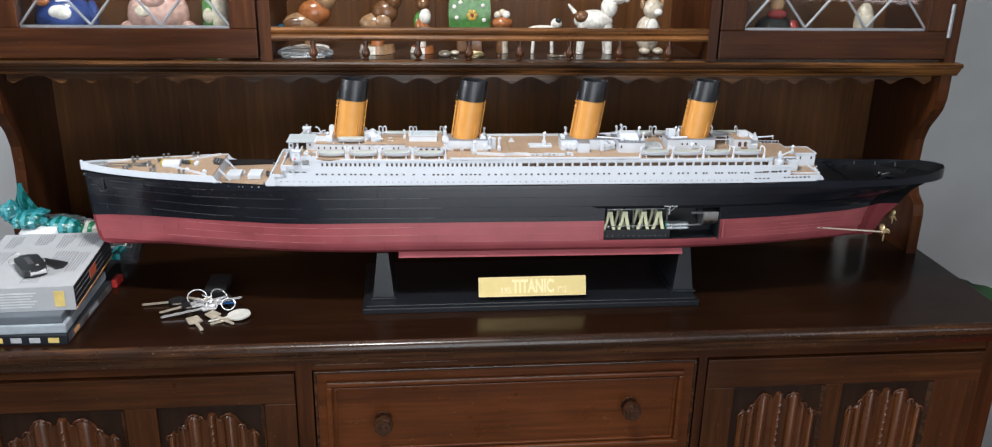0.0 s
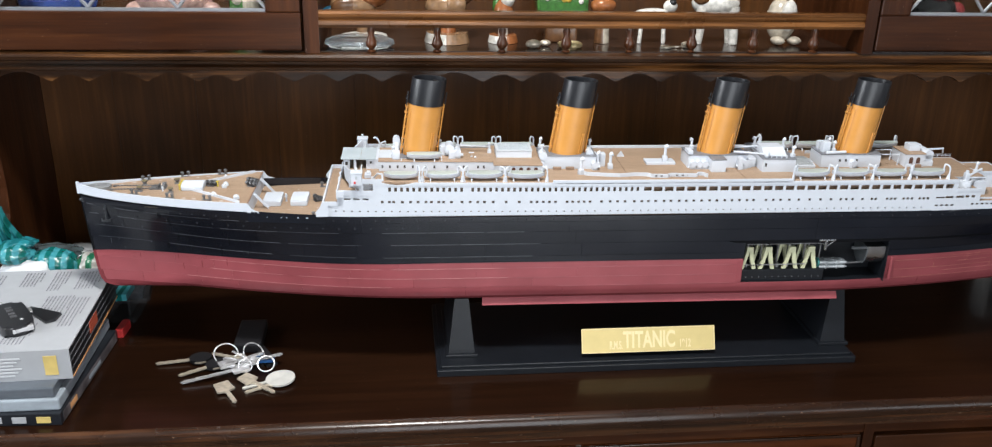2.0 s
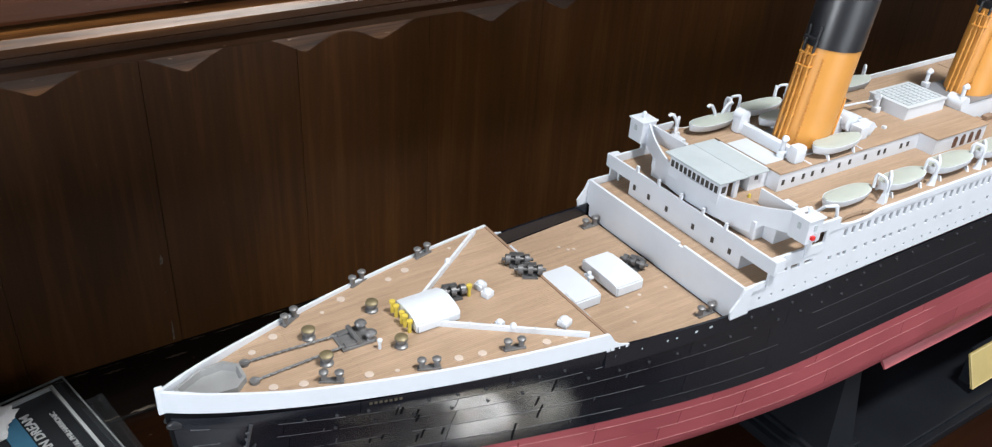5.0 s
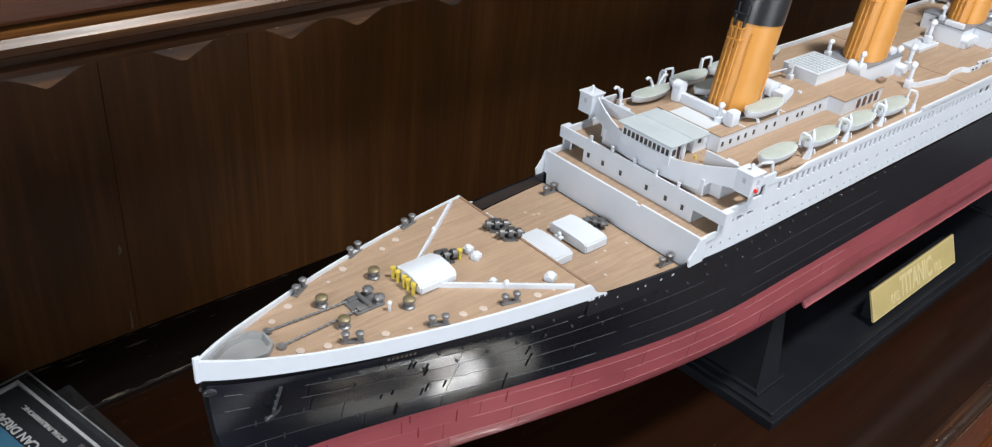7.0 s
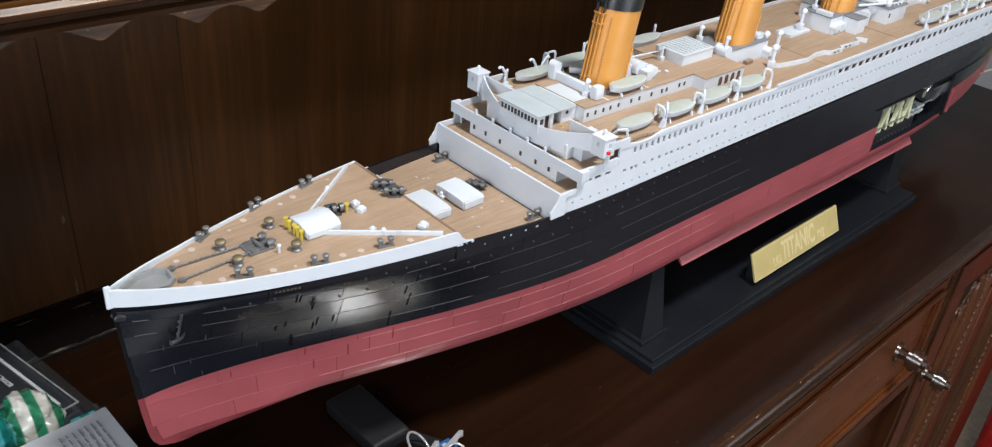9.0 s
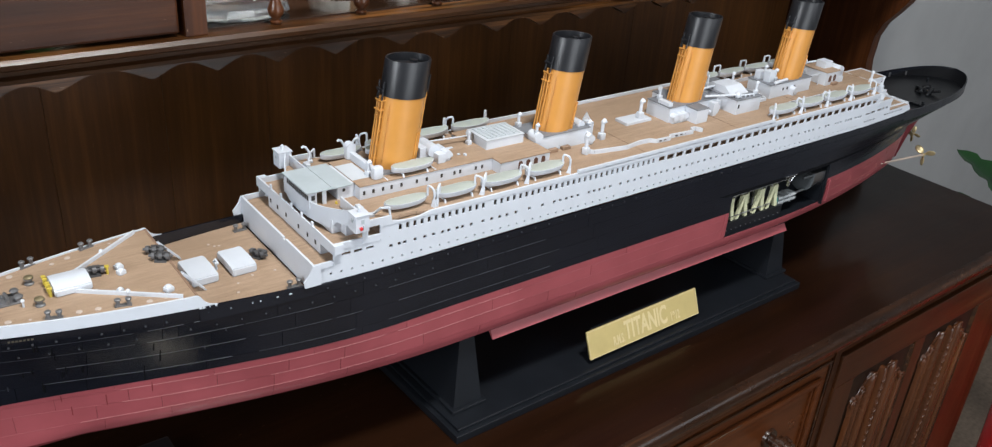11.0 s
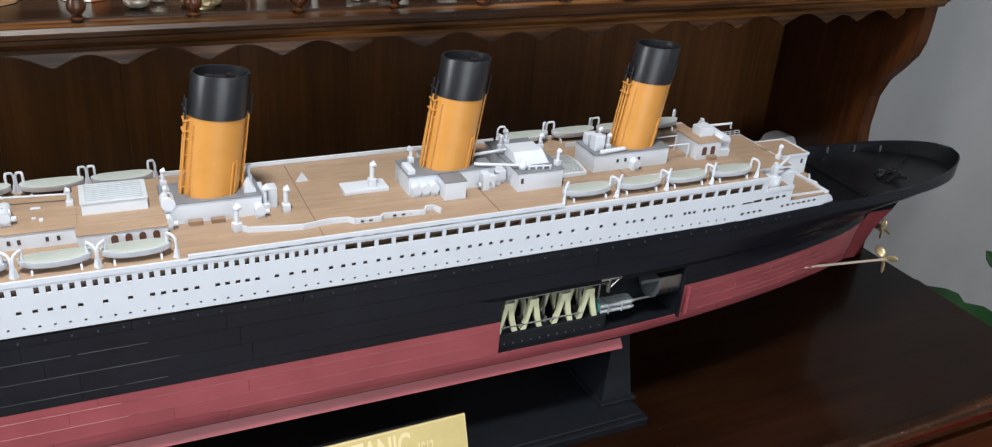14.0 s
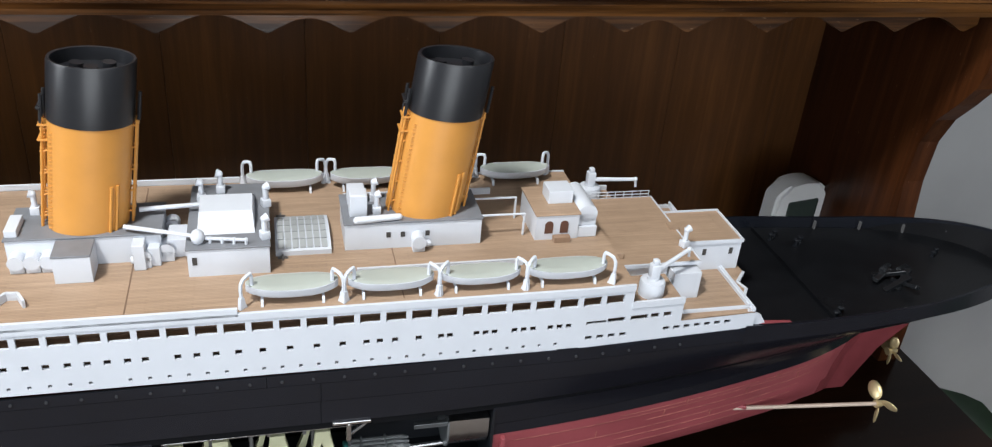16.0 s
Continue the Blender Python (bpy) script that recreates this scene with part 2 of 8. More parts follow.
def prism(bm, outline, a0, a1, axis):
    """A plate: the outline of (u, v), pushed from a0 to a1 along the axis 'x' (u=y, v=z), 'y' (u=x, v=z) or 'z' (u=x, v=y)."""
    def at(u, v, a):
        return {"x": (a, u, v), "y": (u, a, v), "z": (u, v, a)}[axis]
    lo = [bm.verts.new(at(u, v, a0)) for u, v in outline]
    hi = [bm.verts.new(at(u, v, a1)) for u, v in outline]
    k = len(outline)
    for i in range(k):
        bm.faces.new((lo[i], lo[(i + 1) % k], hi[(i + 1) % k], hi[i]))
    bm.faces.new(list(reversed(lo)))
    bm.faces.new(hi)


def part(name, bm, mat, parent=None, label="", smooth=0.0):
    bmesh.ops.recalc_face_normals(bm, faces=bm.faces)
    me = bpy.data.meshes.new(name)
    bm.to_mesh(me)
    bm.free()
    for m in mat if isinstance(mat, (list, tuple)) else [mat]:
        me.materials.append(m)
    ob = new(name, me)
    if smooth:
        me.shade_smooth()
        me.set_sharp_from_angle(angle=radians(smooth))
    if parent is not None:
        ob.parent = parent
    if label:
        tagged(ob, label)
    return ob


def thing(name, place, label, category, group="", kind="", rz=0.0):
    ob = new(name)
    ob.matrix_world = pose(*place, 0, 0, rz)
    return tagged(ob, label, category, group, kind)


def made(fn, *args, **kw):
    bm = bmesh.new()
    fn(bm, *args, **kw)
    return bm


def lerp_table(x, table):
    """Straight lines between (x, value) pairs."""
    if x <= table[0][0]:
        return table[0][1]
    for (a, va), (b, vb) in zip(table, table[1:]):
        if x <= b:
            return va + (vb - va) * (x - a) / (b - a)
    return table[-1][1]


# ---- the room ----
TOP = 0.85


def structure(name, bm, mat, label, category):
    return tagged(part(name, bm, mat), label, category, kind="structure")


structure("wall_north", made(box, -2.2, 2.6, 0.345, 0.445, 0, 2.4), wall_mat, "light grey painted plaster wall behind the dresser", "wall")
structure("wall_east", made(box, 2.5, 2.6, -2.3, 0.345, 0, 2.4), wall_mat, "light grey painted plaster wall", "wall")
structure("wall_west", made(box, -2.3, -2.2, -2.3, 0.445, 0, 2.4), wall_mat, "light grey painted plaster wall", "wall")
structure("wall_south", made(box, -2.3, 2.6, -2.4, -2.3, 0, 2.4), wall_mat, "light grey painted plaster wall", "wall")
carpet = plain("brown_carpet", (0.16, 0.12, 0.09), 0.95, vary=0.25, scale=80.0)
structure("floor", made(box, -2.3, 2.6, -2.4, 0.445, -0.1, 0.0), carpet, "brown carpeted floor", "floor")
structure("ceiling", made(box, -2.3, 2.6, -2.4, 0.445, 2.4, 2.5), wall_mat, "plain white ceiling", "ceiling")

# ---- dresser base ----
XL, XR, YF, YB = -0.845, 0.785, -0.188, 0.340
dresser = thing("dresser", (-0.03, 0.08, 0), "dark-stained oak dresser base with carved doors and a long drawer", "dresser")
dresser.matrix_world = Matrix.Identity(4)


# Streaked lighter for wear and for glints along the edge, both in the colour.
wood_edge = wood("worn_glinting_edge_oak", 0, (0.011, 0.0042, 0.0018), (0.026, 0.0098, 0.0040), (0.070, 0.0270, 0.0100), rough=0.24, fine=150.0, grain=0.3, spec=0.4, coat=0.15, wear_glints=1.0, contrast=1.8)
part("top", made(box, XL, XR, YF + 0.012, YB, TOP - 0.034, TOP), wood_top, dresser, "polished dark top")


def top_edge(bm):
    prof = [(YF + 0.012, TOP), (YF + 0.006, TOP - 0.001), (YF + 0.002, TOP - 0.004), (YF, TOP - 0.010), (YF + 0.001, TOP - 0.015), (YF + 0.006, TOP - 0.019), (YF + 0.006, TOP - 0.022), (YF + 0.009, TOP - 0.028), (YF + 0.011, TOP - 0.034), (YF + 0.012, TOP - 0.034)]
    prism(bm, prof, XL, XR, "x")


part("top_edge", made(top_edge), wood_edge, dresser, "worn moulded front edge", smooth=40)
FY = -0.172  # the front's plane
part("carcass", made(box, XL + 0.015, XR - 0.015, FY + 0.02, YB, 0.08, TOP - 0.034), wood_x, dresser)
for x0, x1 in ((XL + 0.012, -0.815), (-0.346, -0.322), (0.270, 0.283), (0.742, XR - 0.012)):
    part("stile", made(box, x0, x1, FY, FY + 0.022, 0.06, TOP - 0.034), wood_z, dresser)
part("frieze_rail", made(box, XL + 0.014, XR - 0.014, FY + 0.002, FY + 0.022, 0.800, TOP - 0.034), wood_x, dresser)
part("plinth", made(box, XL + 0.01, XR - 0.01, FY - 0.004, FY + 0.02, 0.0, 0.09), wood_x, dresser)
part("drawer_rail", made(box, -0.322, 0.270, FY, FY + 0.022, 0.612, 0.632), wood_x, dresser)
drawer = part("drawer", made(box, -0.320, 0.268, FY + 0.002, FY + 0.02, 0.634, 0.798, 0.002), wood_warm, dresser, "warm brown drawer front with a raised beading")


def beading(bm, x0, x1, z0, z1, y, w, d):
    for a in ((x0, x1, z1 - w, z1), (x0, x1, z0, z0 + w), (x0, x0 + w, z0 + w, z1 - w), (x1 - w, x1, z0 + w, z1 - w)):
        box(bm, a[0], a[1], y - d, y + 0.001, a[2], a[3], w * 0.3)


part("beading", made(beading, -0.302, 0.248, 0.648, 0.780, FY + 0.002, 0.0085, 0.0060), wood_warm, drawer, "raised drawer beading")
part("beading", made(beading, -0.291, 0.237, 0.659, 0.769, FY + 0.002, 0.0035, 0.0030), wood_warm, drawer)
part("edge_lip", made(beading, -0.3195, 0.2675, 0.6345, 0.7975, FY + 0.002, 0.0040, 0.0022), wood_edge, drawer)


scuffed = plain("pale_scuffed_varnish", (0.10, 0.082, 0.065), 0.5, vary=0.9, scale=160)


def rubbed_line(bm, x0, x1, z, y, w):
    """A worn arris: a thin uneven strip along a front edge."""
    n = 12
    mid = [(x0 + (x1 - x0) * k / n, z, w * (0.35 + 0.65 * abs(math.sin(1.7 * k + 30 * x0)))) for k in range(n + 1)]
    prism(bm, [(a, b - c) for a, b, c in mid] + [(a, b + c) for a, b, c in reversed(mid)], y - 0.0003, y + 0.0003, "y")


for x0, x1, z, y, w in ((-0.300, -0.220, 0.7796, FY - 0.0040, 0.0005), (-0.205, -0.070, 0.7796, FY - 0.0040, 0.0006), (-0.040, 0.090, 0.7796, FY - 0.0040, 0.0003)):
    part("worn_line", made(rubbed_line, x0, x1, z, y, w), scuffed, drawer, "pale worn edge")
for x0, x1, z, y, w in ((-0.319, -0.215, 0.8085, FY + 0.0018, 0.0005), (-0.190, -0.104, 0.8083, FY + 0.0018, 0.0004), (-0.087, -0.081, 0.7985, FY + 0.0018, 0.0013), (-0.028, -0.022, 0.8165, YF + 0.0112, 0.0010)):
    part("worn_line", made(rubbed_line, x0, x1, z, y, w), scuffed, dresser, "pale worn edge")


wood_knob = wood("turned_knob_oak", 1, (0.012, 0.005, 0.003), (0.03, 0.012, 0.006), (0.05, 0.02, 0.01), rough=0.22, coat=0.4, polish=0.16)


def knob(bm, x, z, y):
    for r, a, b in ((0.0135, 0.0, 0.004), (0.007, 0.004, 0.014), (0.012, 0.014, 0.019), (0.0150, 0.019, 0.026), (0.012, 0.026, 0.031), (0.006, 0.031, 0.036)):
        rod(bm, (x, y - a, z), (x, y - b, z), r, r * 0.93, n=20)


for kx, kz in ((-0.218, 0.713), (0.164, 0.722)):
    part("knob", made(knob, kx, kz, FY + 0.002), wood_knob, drawer, "turned dark wooden knob", smooth=40)


CROWN = [(0.0, 0.0), (0.07, -0.001), (0.13, -0.012), (0.22, -0.013), (0.30, -0.004), (0.40, -0.001), (0.50, -0.006), (0.58, -0.018), (0.66, -0.021), (0.72, -0.030), (0.80, -0.034), (0.88, -0.030), (0.96, -0.036), (1.0, -0.046)]


def fold_depth(v):
    """How far the folded cloth stands out, across one panel."""
    v = abs(v)
    return 0.0018 + 0.0085 * max(0.0, 1 - (v / 0.085) ** 2) ** 0.6 + 0.0070 * max(0.0, 1 - ((v - 0.40) / 0.14) ** 2) ** 0.6 + 0.0045 * max(0.0, 1 - ((v - 0.68) / 0.09) ** 2) ** 0.6 + 0.0060 * max(0.0, 1 - ((v - 0.92) / 0.07) ** 2) ** 0.6


def linenfold(bm, x0, x1, z0, z1, y):
    """Folds of cloth in relief under a scalloped crown."""
    n, mid, hw = 88, (x0 + x1) / 2, (x1 - x0) / 2
    rows = []
    for k in range(n + 1):
        v = -1 + 2 * k / n
        x, top, d = mid + v * hw, z1 + lerp_table(abs(v), CROWN), fold_depth(v)
        rows.append([bm.verts.new(p) for p in ((x, y + 0.002, z0), (x, y - d, z0), (x, y - d, top - 0.006), (x, y - d * 0.8, top - 0.002), (x, y + 0.002, top))])
    for a, b in zip(rows, rows[1:]):
        for k in range(4):
            bm.faces.new((a[k], a[k + 1], b[k + 1], b[k]))


def crown_scroll(bm, x0, x1, z1, y, s):
    """Rolled hem along the crown, ending in curls."""
    mid, hw = (x0 + x1) / 2, (x1 - x0) / 2
    pts = [(mid + s * hw * v, y - fold_depth(v) * 0.7, z1 + lerp_table(v, CROWN)) for v in [0.20 + 0.055 * k for k in range(8)]]
    tube(bm, pts, 0.0021, 6)
    for v, dz, r in ((0.27, -0.011, 0.0052), (0.66, -0.026, 0.0048), (0.93, -0.040, 0.0052)):
        c = (mid + s * hw * v, y - fold_depth(v) * 0.6, z1 + dz)
        tube(bm, [(c[0] + s * r * math.cos(a), c[1] - 0.001, c[2] + r * math.sin(a)) for a in [-0.6 + 0.55 * k for k in range(9)]], 0.0017, 6)
        ball(bm, c, 0.0024, 1, 0.8, 1, 8)


def rope_beads(bm, x0, x1, z0, z1, y):
    mid = (x0 + x1) / 2
    z = z1 - 0.022
    while z > z0:
        vs = ball(bm, (0, 0, 0), 0.0030, 0.7, 0.7, 1.7, 8)
        bmesh.ops.transform(bm, matrix=Matrix.Translation((mid, y - 0.0095, z)) @ Matrix.Rotation(0.6, 4, "Y"), verts=vs)
        z -= 0.0130


def cupboard_door(x0, x1, panels):
    d = part("door", made(box, x0, x1, FY + 0.004, FY + 0.02, 0.13, 0.797, 0.002), wood_door, dresser, "dark oak door with linenfold panels")
    for a, b in panels:
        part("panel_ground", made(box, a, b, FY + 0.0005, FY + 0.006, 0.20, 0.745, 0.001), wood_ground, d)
        part("carved_panel", made(linenfold, a + 0.012, b - 0.012, 0.22, 0.736, FY + 0.0010), wood_warm_z, d, "carved linenfold panel", smooth=50)
        for s in (-1, 1):
            part("carved_scroll", made(crown_scroll, a + 0.012, b - 0.012, 0.736, FY + 0.0010, s), wood_warm_z, d, "rolled and curled hem", smooth=60)
        part("carved_rope", made(rope_beads, a + 0.012, b - 0.012, 0.24, 0.736, FY + 0.0010), wood_warm_z, d, smooth=60)
        part("worn_chamfer", made(prism, [(b - 0.0005, FY - 0.0028), (b - 0.0060, FY + 0.0004), (b - 0.0005, FY + 0.0010)], 0.20, 0.744, "z"), wood_edge, d, "pale worn chamfer")
    part("top_rail", made(box, x0, x1, FY - 0.003, FY + 0.005, 0.747, 0.797, 0.0015), wood_door, d)
    for a, b in zip([x0] + [p[1] for p in panels], [p[0] for p in panels] + [x1]):
        part("stile", made(box, a, b, FY - 0.003, FY + 0.005, 0.13, 0.747, 0.0015), wood_door_z, d)
    return d


cupboard_door(-0.813, -0.348, ((-0.777, -0.597), (-0.551, -0.394)))
dr = cupboard_door(0.285, 0.740, ((0.331, 0.482), (0.510, 0.662)))

part("knob", made(knob, 0.304, 0.615, FY - 0.003), wood_knob, dr, "turned dark wooden knob", smooth=40)

# ---- hutch (plate rack) on the dresser ----
hutch = thing("hutch", (0, 0, 0), "dark oak hutch with leaded glass doors, spindle gallery and scalloped apron", "hutch")
HB = 0.320  # face of the back boards
SH = 1.212  # the shelf


def side_board(bm, x0, x1):
    z = [0.85, 0.925, 0.945, 0.960, 0.985, 1.02, 1.06, 1.085, 1.105, 1.125, 1.142, 1.16, 1.80]
    y = [0.108, 0.108, 0.112, 0.132, 0.146, 0.150, 0.148, 0.138, 0.122, 0.108, 0.103, 0.102, 0.102]
    prism(bm, [(b, a) for a, b in zip(z, y)] + [(0.338, 1.80), (0.338, 0.85)], x0, x1, "x")


for x0, x1 in ((-0.830, -0.813), (0.750, 0.770)):
    part("side_board", made(side_board, x0, x1), wood_z, hutch, "shaped upright side board")
part("back_rail", made(box, -0.813, 0.750, 0.252, 0.338, 0.850, 0.8542, 0.001), wood_plinth, hutch)
rnd_scuff = random.Random(31)


def scuff(bm, x, y, ln, w, z):
    """A rubbed streak on the rail, thinning out at both ends."""
    n = 8
    mid = [(x + ln * k / n, y + 0.0006 * math.sin(2.3 * k + 40 * x), w * max(0.15, math.sin(math.pi * k / n))) for k in range(n + 1)]
    prism(bm, [(a, b - c) for a, b, c in mid] + [(a, b + c) for a, b, c in reversed(mid)], z, z + 0.0003, "z")


for x, y, ln, w in ((-0.653, 0.2535, 0.026, 0.0014), (-0.661, 0.308, 0.018, 0.0012), (-0.612, 0.3035, 0.018, 0.0013), (-0.690, 0.2540, 0.030, 0.0009), (-0.620, 0.2535, 0.050, 0.0008)):
    part("scuff", made(scuff, x, y, ln, w, 0.8540), scuffed, hutch, "pale rubbed streak")
for k in range(16):
    part("scuff", made(scuff, -0.790 + 0.022 * k + rnd_scuff.uniform(-0.006, 0.006), 0.3170 + rnd_scuff.uniform(-0.0012, 0.0012), rnd_scuff.uniform(0.010, 0.024), rnd_scuff.uniform(0.0004, 0.0010), 0.8540), scuffed, hutch, "pale rubbed streak")
for z0, z1, w in ((0.9340, 0.9440, 0.0016), (0.8575, 0.8780, 0.0009), (0.9065, 0.9085, 0.0010)):
    part("chip", made(prism, [(-0.5990 - w, z0), (-0.5990 + w * 0.6, z0 + 0.001), (-0.5990 + w, (z0 + z1) / 2), (-0.5990, z1), (-0.5990 - w * 0.7, (z0 + z1) / 2)], HB - 0.0004, HB + 0.0002, "y"), scuffed, hutch, "pale chip in the varnish")

seams = [-0.813] + [-0.711 + 0.1185 * k for k in range(13) if -0.711 + 0.1185 * k < 0.73] + [0.750]
for xa, xb in zip(seams, seams[1:]):
    part("back_board", made(box, xa + 0.0001, xb - 0.0001, HB, 0.338, 0.8545, 1.80, 0.0004), wood_back, hutch)
part("shelf", made(box, -0.813, 0.750, 0.112, HB, SH - 0.018, SH), wood_shelf, hutch)


def cornice(bm):
    prof = [(0.1118, SH), (0.090, SH), (0.087, SH - 0.003), (0.088, SH - 0.007), (0.092, SH - 0.009), (0.094, SH - 0.013), (0.099, SH - 0.018), (0.101, SH - 0.022), (0.108, SH - 0.024), (0.116, SH - 0.0215), (0.124, SH - 0.0215), (0.1295, SH - 0.025), (0.1295, SH - 0.001)]
    prism(bm, prof, -0.835, 0.775, "x")


sag = Matrix.Translation((-0.55, 0, 0)) @ Matrix.Rotation(radians(0.17), 4, "Y") @ Matrix.Translation((0.55, 0, 0))
part("moulding", made(cornice), wood_mould, hutch, "worn ogee moulding").matrix_basis = sag


LOBES = (-0.860, -0.804, -0.730, -0.684, -0.613, -0.548, -0.502, -0.426, -0.370, -0.313, -0.255, -0.180, -0.128, -0.062, 0.000, 0.062, 0.131, 0.199, 0.252, 0.313, 0.384, 0.447, 0.495, 0.560, 0.625, 0.672, 0.735, 0.800)


def apron(bm):
    n, x0, x1 = 560, -0.813, 0.750
    low = []
    for k in range(n + 1):
        x = x0 + (x1 - x0) * k / n
        a, b = next((p, q) for p, q in zip(LOBES, LOBES[1:]) if p <= x <= q)
        u = (x - a) / (b - a)
        low.append((x, 1.1690 + 0.0125 * min(1.0, (b - a) / 0.066) * math.sin(math.pi * u) ** 1.15))
    prism(bm, low + [(x1, SH - 0.018), (x0, SH - 0.018)], 0.130, 0.143, "y")


part("apron", made(apron), wood_mould, hutch, "scalloped apron board").matrix_basis = sag

# spindle gallery between the two glazed cupboards
part("divider", made(box, -0.404, -0.386, 0.096, HB, SH, 1.80), wood_z, hutch)
part("divider", made(box, 0.326, 0.342, 0.096, HB, SH, 1.80), wood_z, hutch)


def gallery_rail(bm):
    prism(bm, [(0.098, 1.244), (0.096, 1.248), (0.098, 1.252), (0.1005, 1.2535), (0.098, 1.257), (0.097, 1.261), (0.100, 1.264), (0.112, 1.264), (0.112, 1.244)], -0.386, 0.326, "x")


part("gallery_rail", made(gallery_rail), wood_gold, hutch, "worn golden brown gallery rail")


def spindle(bm, x):
    lathe(bm, (x, 0.105, SH), [(0.0045, 0), (0.0055, 0.002), (0.003, 0.004), (0.0065, 0.008), (0.0072, 0.012), (0.005, 0.018), (0.0035, 0.022), (0.005, 0.026), (0.004, 0.0325)], 14)


for k in range(8):
    part("spindle", made(spindle, -0.322 + 0.0835 * k), wood_warm_z, hutch, smooth=50)

glass, gn, gl_, gb = nodes_of("clear_glass", 0.03)
gb.inputs["Transmission Weight"].default_value = 1.0
gb.inputs["Base Color"].default_value = (0.9, 0.93, 0.93, 1)
lead = plain("lead_came", (0.30, 0.31, 0.33), 0.45, 0.7)


def glazed_door(x0, x1):
    d = part("glazed_door", made(box, x0, x1, 0.098, 0.116, SH + 0.003, 1.262, 0.002), wood_x, hutch, "dark oak door with leaded diamond panes")
    for a, b in ((x0, x0 + 0.042), (x1 - 0.042, x1)):
        part("stile", made(box, a, b, 0.098, 0.116, 1.262, 1.78, 0.002), wood_z, d)
    g = part("pane", made(box, x0 + 0.042, x1 - 0.042, 0.107, 0.109, 1.262, 1.78), glass, d, "clear leaded glass")
    g.visible_shadow = False

    xa, xb = x0 + 0.042, x1 - 0.042
    w = (xb - xa) / 3
    part("lead_came", made(box, xa, xb, 0.1045, 0.1065, 1.262, 1.266), lead, d)
    for k in range(-3, 4):
        for s in (1, -1):
            (ax, az), (bx_, bz) = [(xa + (k + u) * w if s > 0 else xb - (k + u) * w, 1.266 + u * 0.13) for u in (0, 4)]
            t0 = max(0.0, min(1.0, ((xa if s > 0 else xb) - ax) / (bx_ - ax)))
            t1 = max(0.0, min(1.0, ((xb if s > 0 else xa) - ax) / (bx_ - ax)))
            if t1 - t0 > 0.02:
                yc = 0.1055 if s > 0 else 0.1050
                part("lead_came", made(rod, (ax + (bx_ - ax) * t0, yc, az + (bz - az) * t0), (ax + (bx_ - ax) * t1, yc, az + (bz - az) * t1), 0.0022, None, 6), lead, d)
    return d


glazed_door(-0.808, -0.408)
right_door = glazed_door(0.346, 0.748)


def hinge(bm, x, y, z0, z1):
    for k in range(5):
        a, b = z0 + (z1 - z0) * k / 5, z0 + (z1 - z0) * (k + 0.93) / 5
        rod(bm, (x, y, a), (x, y, b), 0.0026, n=10)
    box(bm, x - 0.0015, x + 0.005, y + 0.001, y + 0.003, z0, z1)


part("hinge", made(hinge, 0.7455, 0.0965, 1.252, 1.308), lead, right_door, "worn steel hinge")
part("hinge", made(hinge, 0.7385, -0.1645, 0.702, 0.756), lead, dr, "worn steel hinge")

# ---- the ship model: x from bow to stern, y to starboard, h above the dresser top ----
ship = thing("ship_model", (0, -0.0005, TOP), "four-funnelled ocean liner model, black and red hull, white superstructure, part built", "ship model", rz=-1.0)
BOW, STERN, HK, HBEAM = -0.6725, 0.712, 0.088, 0.0705


def sheer(x):
    """Where the black ends and the white begins."""
    return lerp_table(x, [(-0.6725, 0.2118), (-0.60, 0.2098), (-0.467, 0.2075), (-0.379, 0.2045), (-0.25, 0.2025), (0.0, 0.2020), (0.25, 0.2030), (0.46, 0.2050), (0.50, 0.2022), (0.60, 0.2015), (0.66, 0.2050), (0.712, 0.2090)])


def waterline(x):
    """Where the red begins."""
    return lerp_table(x, [(-0.6725, 0.1370), (-0.43, 0.1424), (-0.25, 0.1430)])


def half(x, h):
    """Half-breadth of the hull at x and h: hollow waterlines under a flared bow."""
    wl = waterline(x)
    t = max(0.0, min(1.0, (h - wl) / (0.205 - wl)))
    t = 0.5 * t + 0.5 * t * t * (3 - 2 * t)
    k = max(0.0, min(1.0, (wl - h) / (wl - HK)))
    la, na, ne = 0.381 + 0.079 * k, 2.05 + 0.12 * t, 1.94 - 1.11 * t - 0.40 * k
    d = max(0.0, x - BOW)
    fore = max(0.0, 1 - max(0.0, 1 - d / la) ** na) ** ne
    ds = max(0.0, 0.645 - x)
    run = 1 - max(0.0, 1 - ds / (0.40 + 0.08 * k)) ** 2.0
    dt = max(0.0, STERN - x)
    deck = max(0.0, 1 - max(0.0, 1 - dt / 0.26) ** 2.3) ** 0.52
    nip = max(0.0, min(1.0, (x - 0.36) / 0.13)) * max(0.0, min(1.0, (0.67 - x) / 0.10))
    deck *= 1 - 0.075 * nip
    ts = max(0.0, min(1.0, (h - 0.150) / (0.196 - 0.150)))
    ts = ts * ts * (3 - 2 * ts)
    aft = run + (deck - run) * ts
    b = HBEAM * min(fore, aft)
    r = min(0.022, b)
    if h < HK + r:
        b = b - r + math.sqrt(max(0.0, r * r - (HK + r - h) ** 2))
    return max(b, 0.0006)


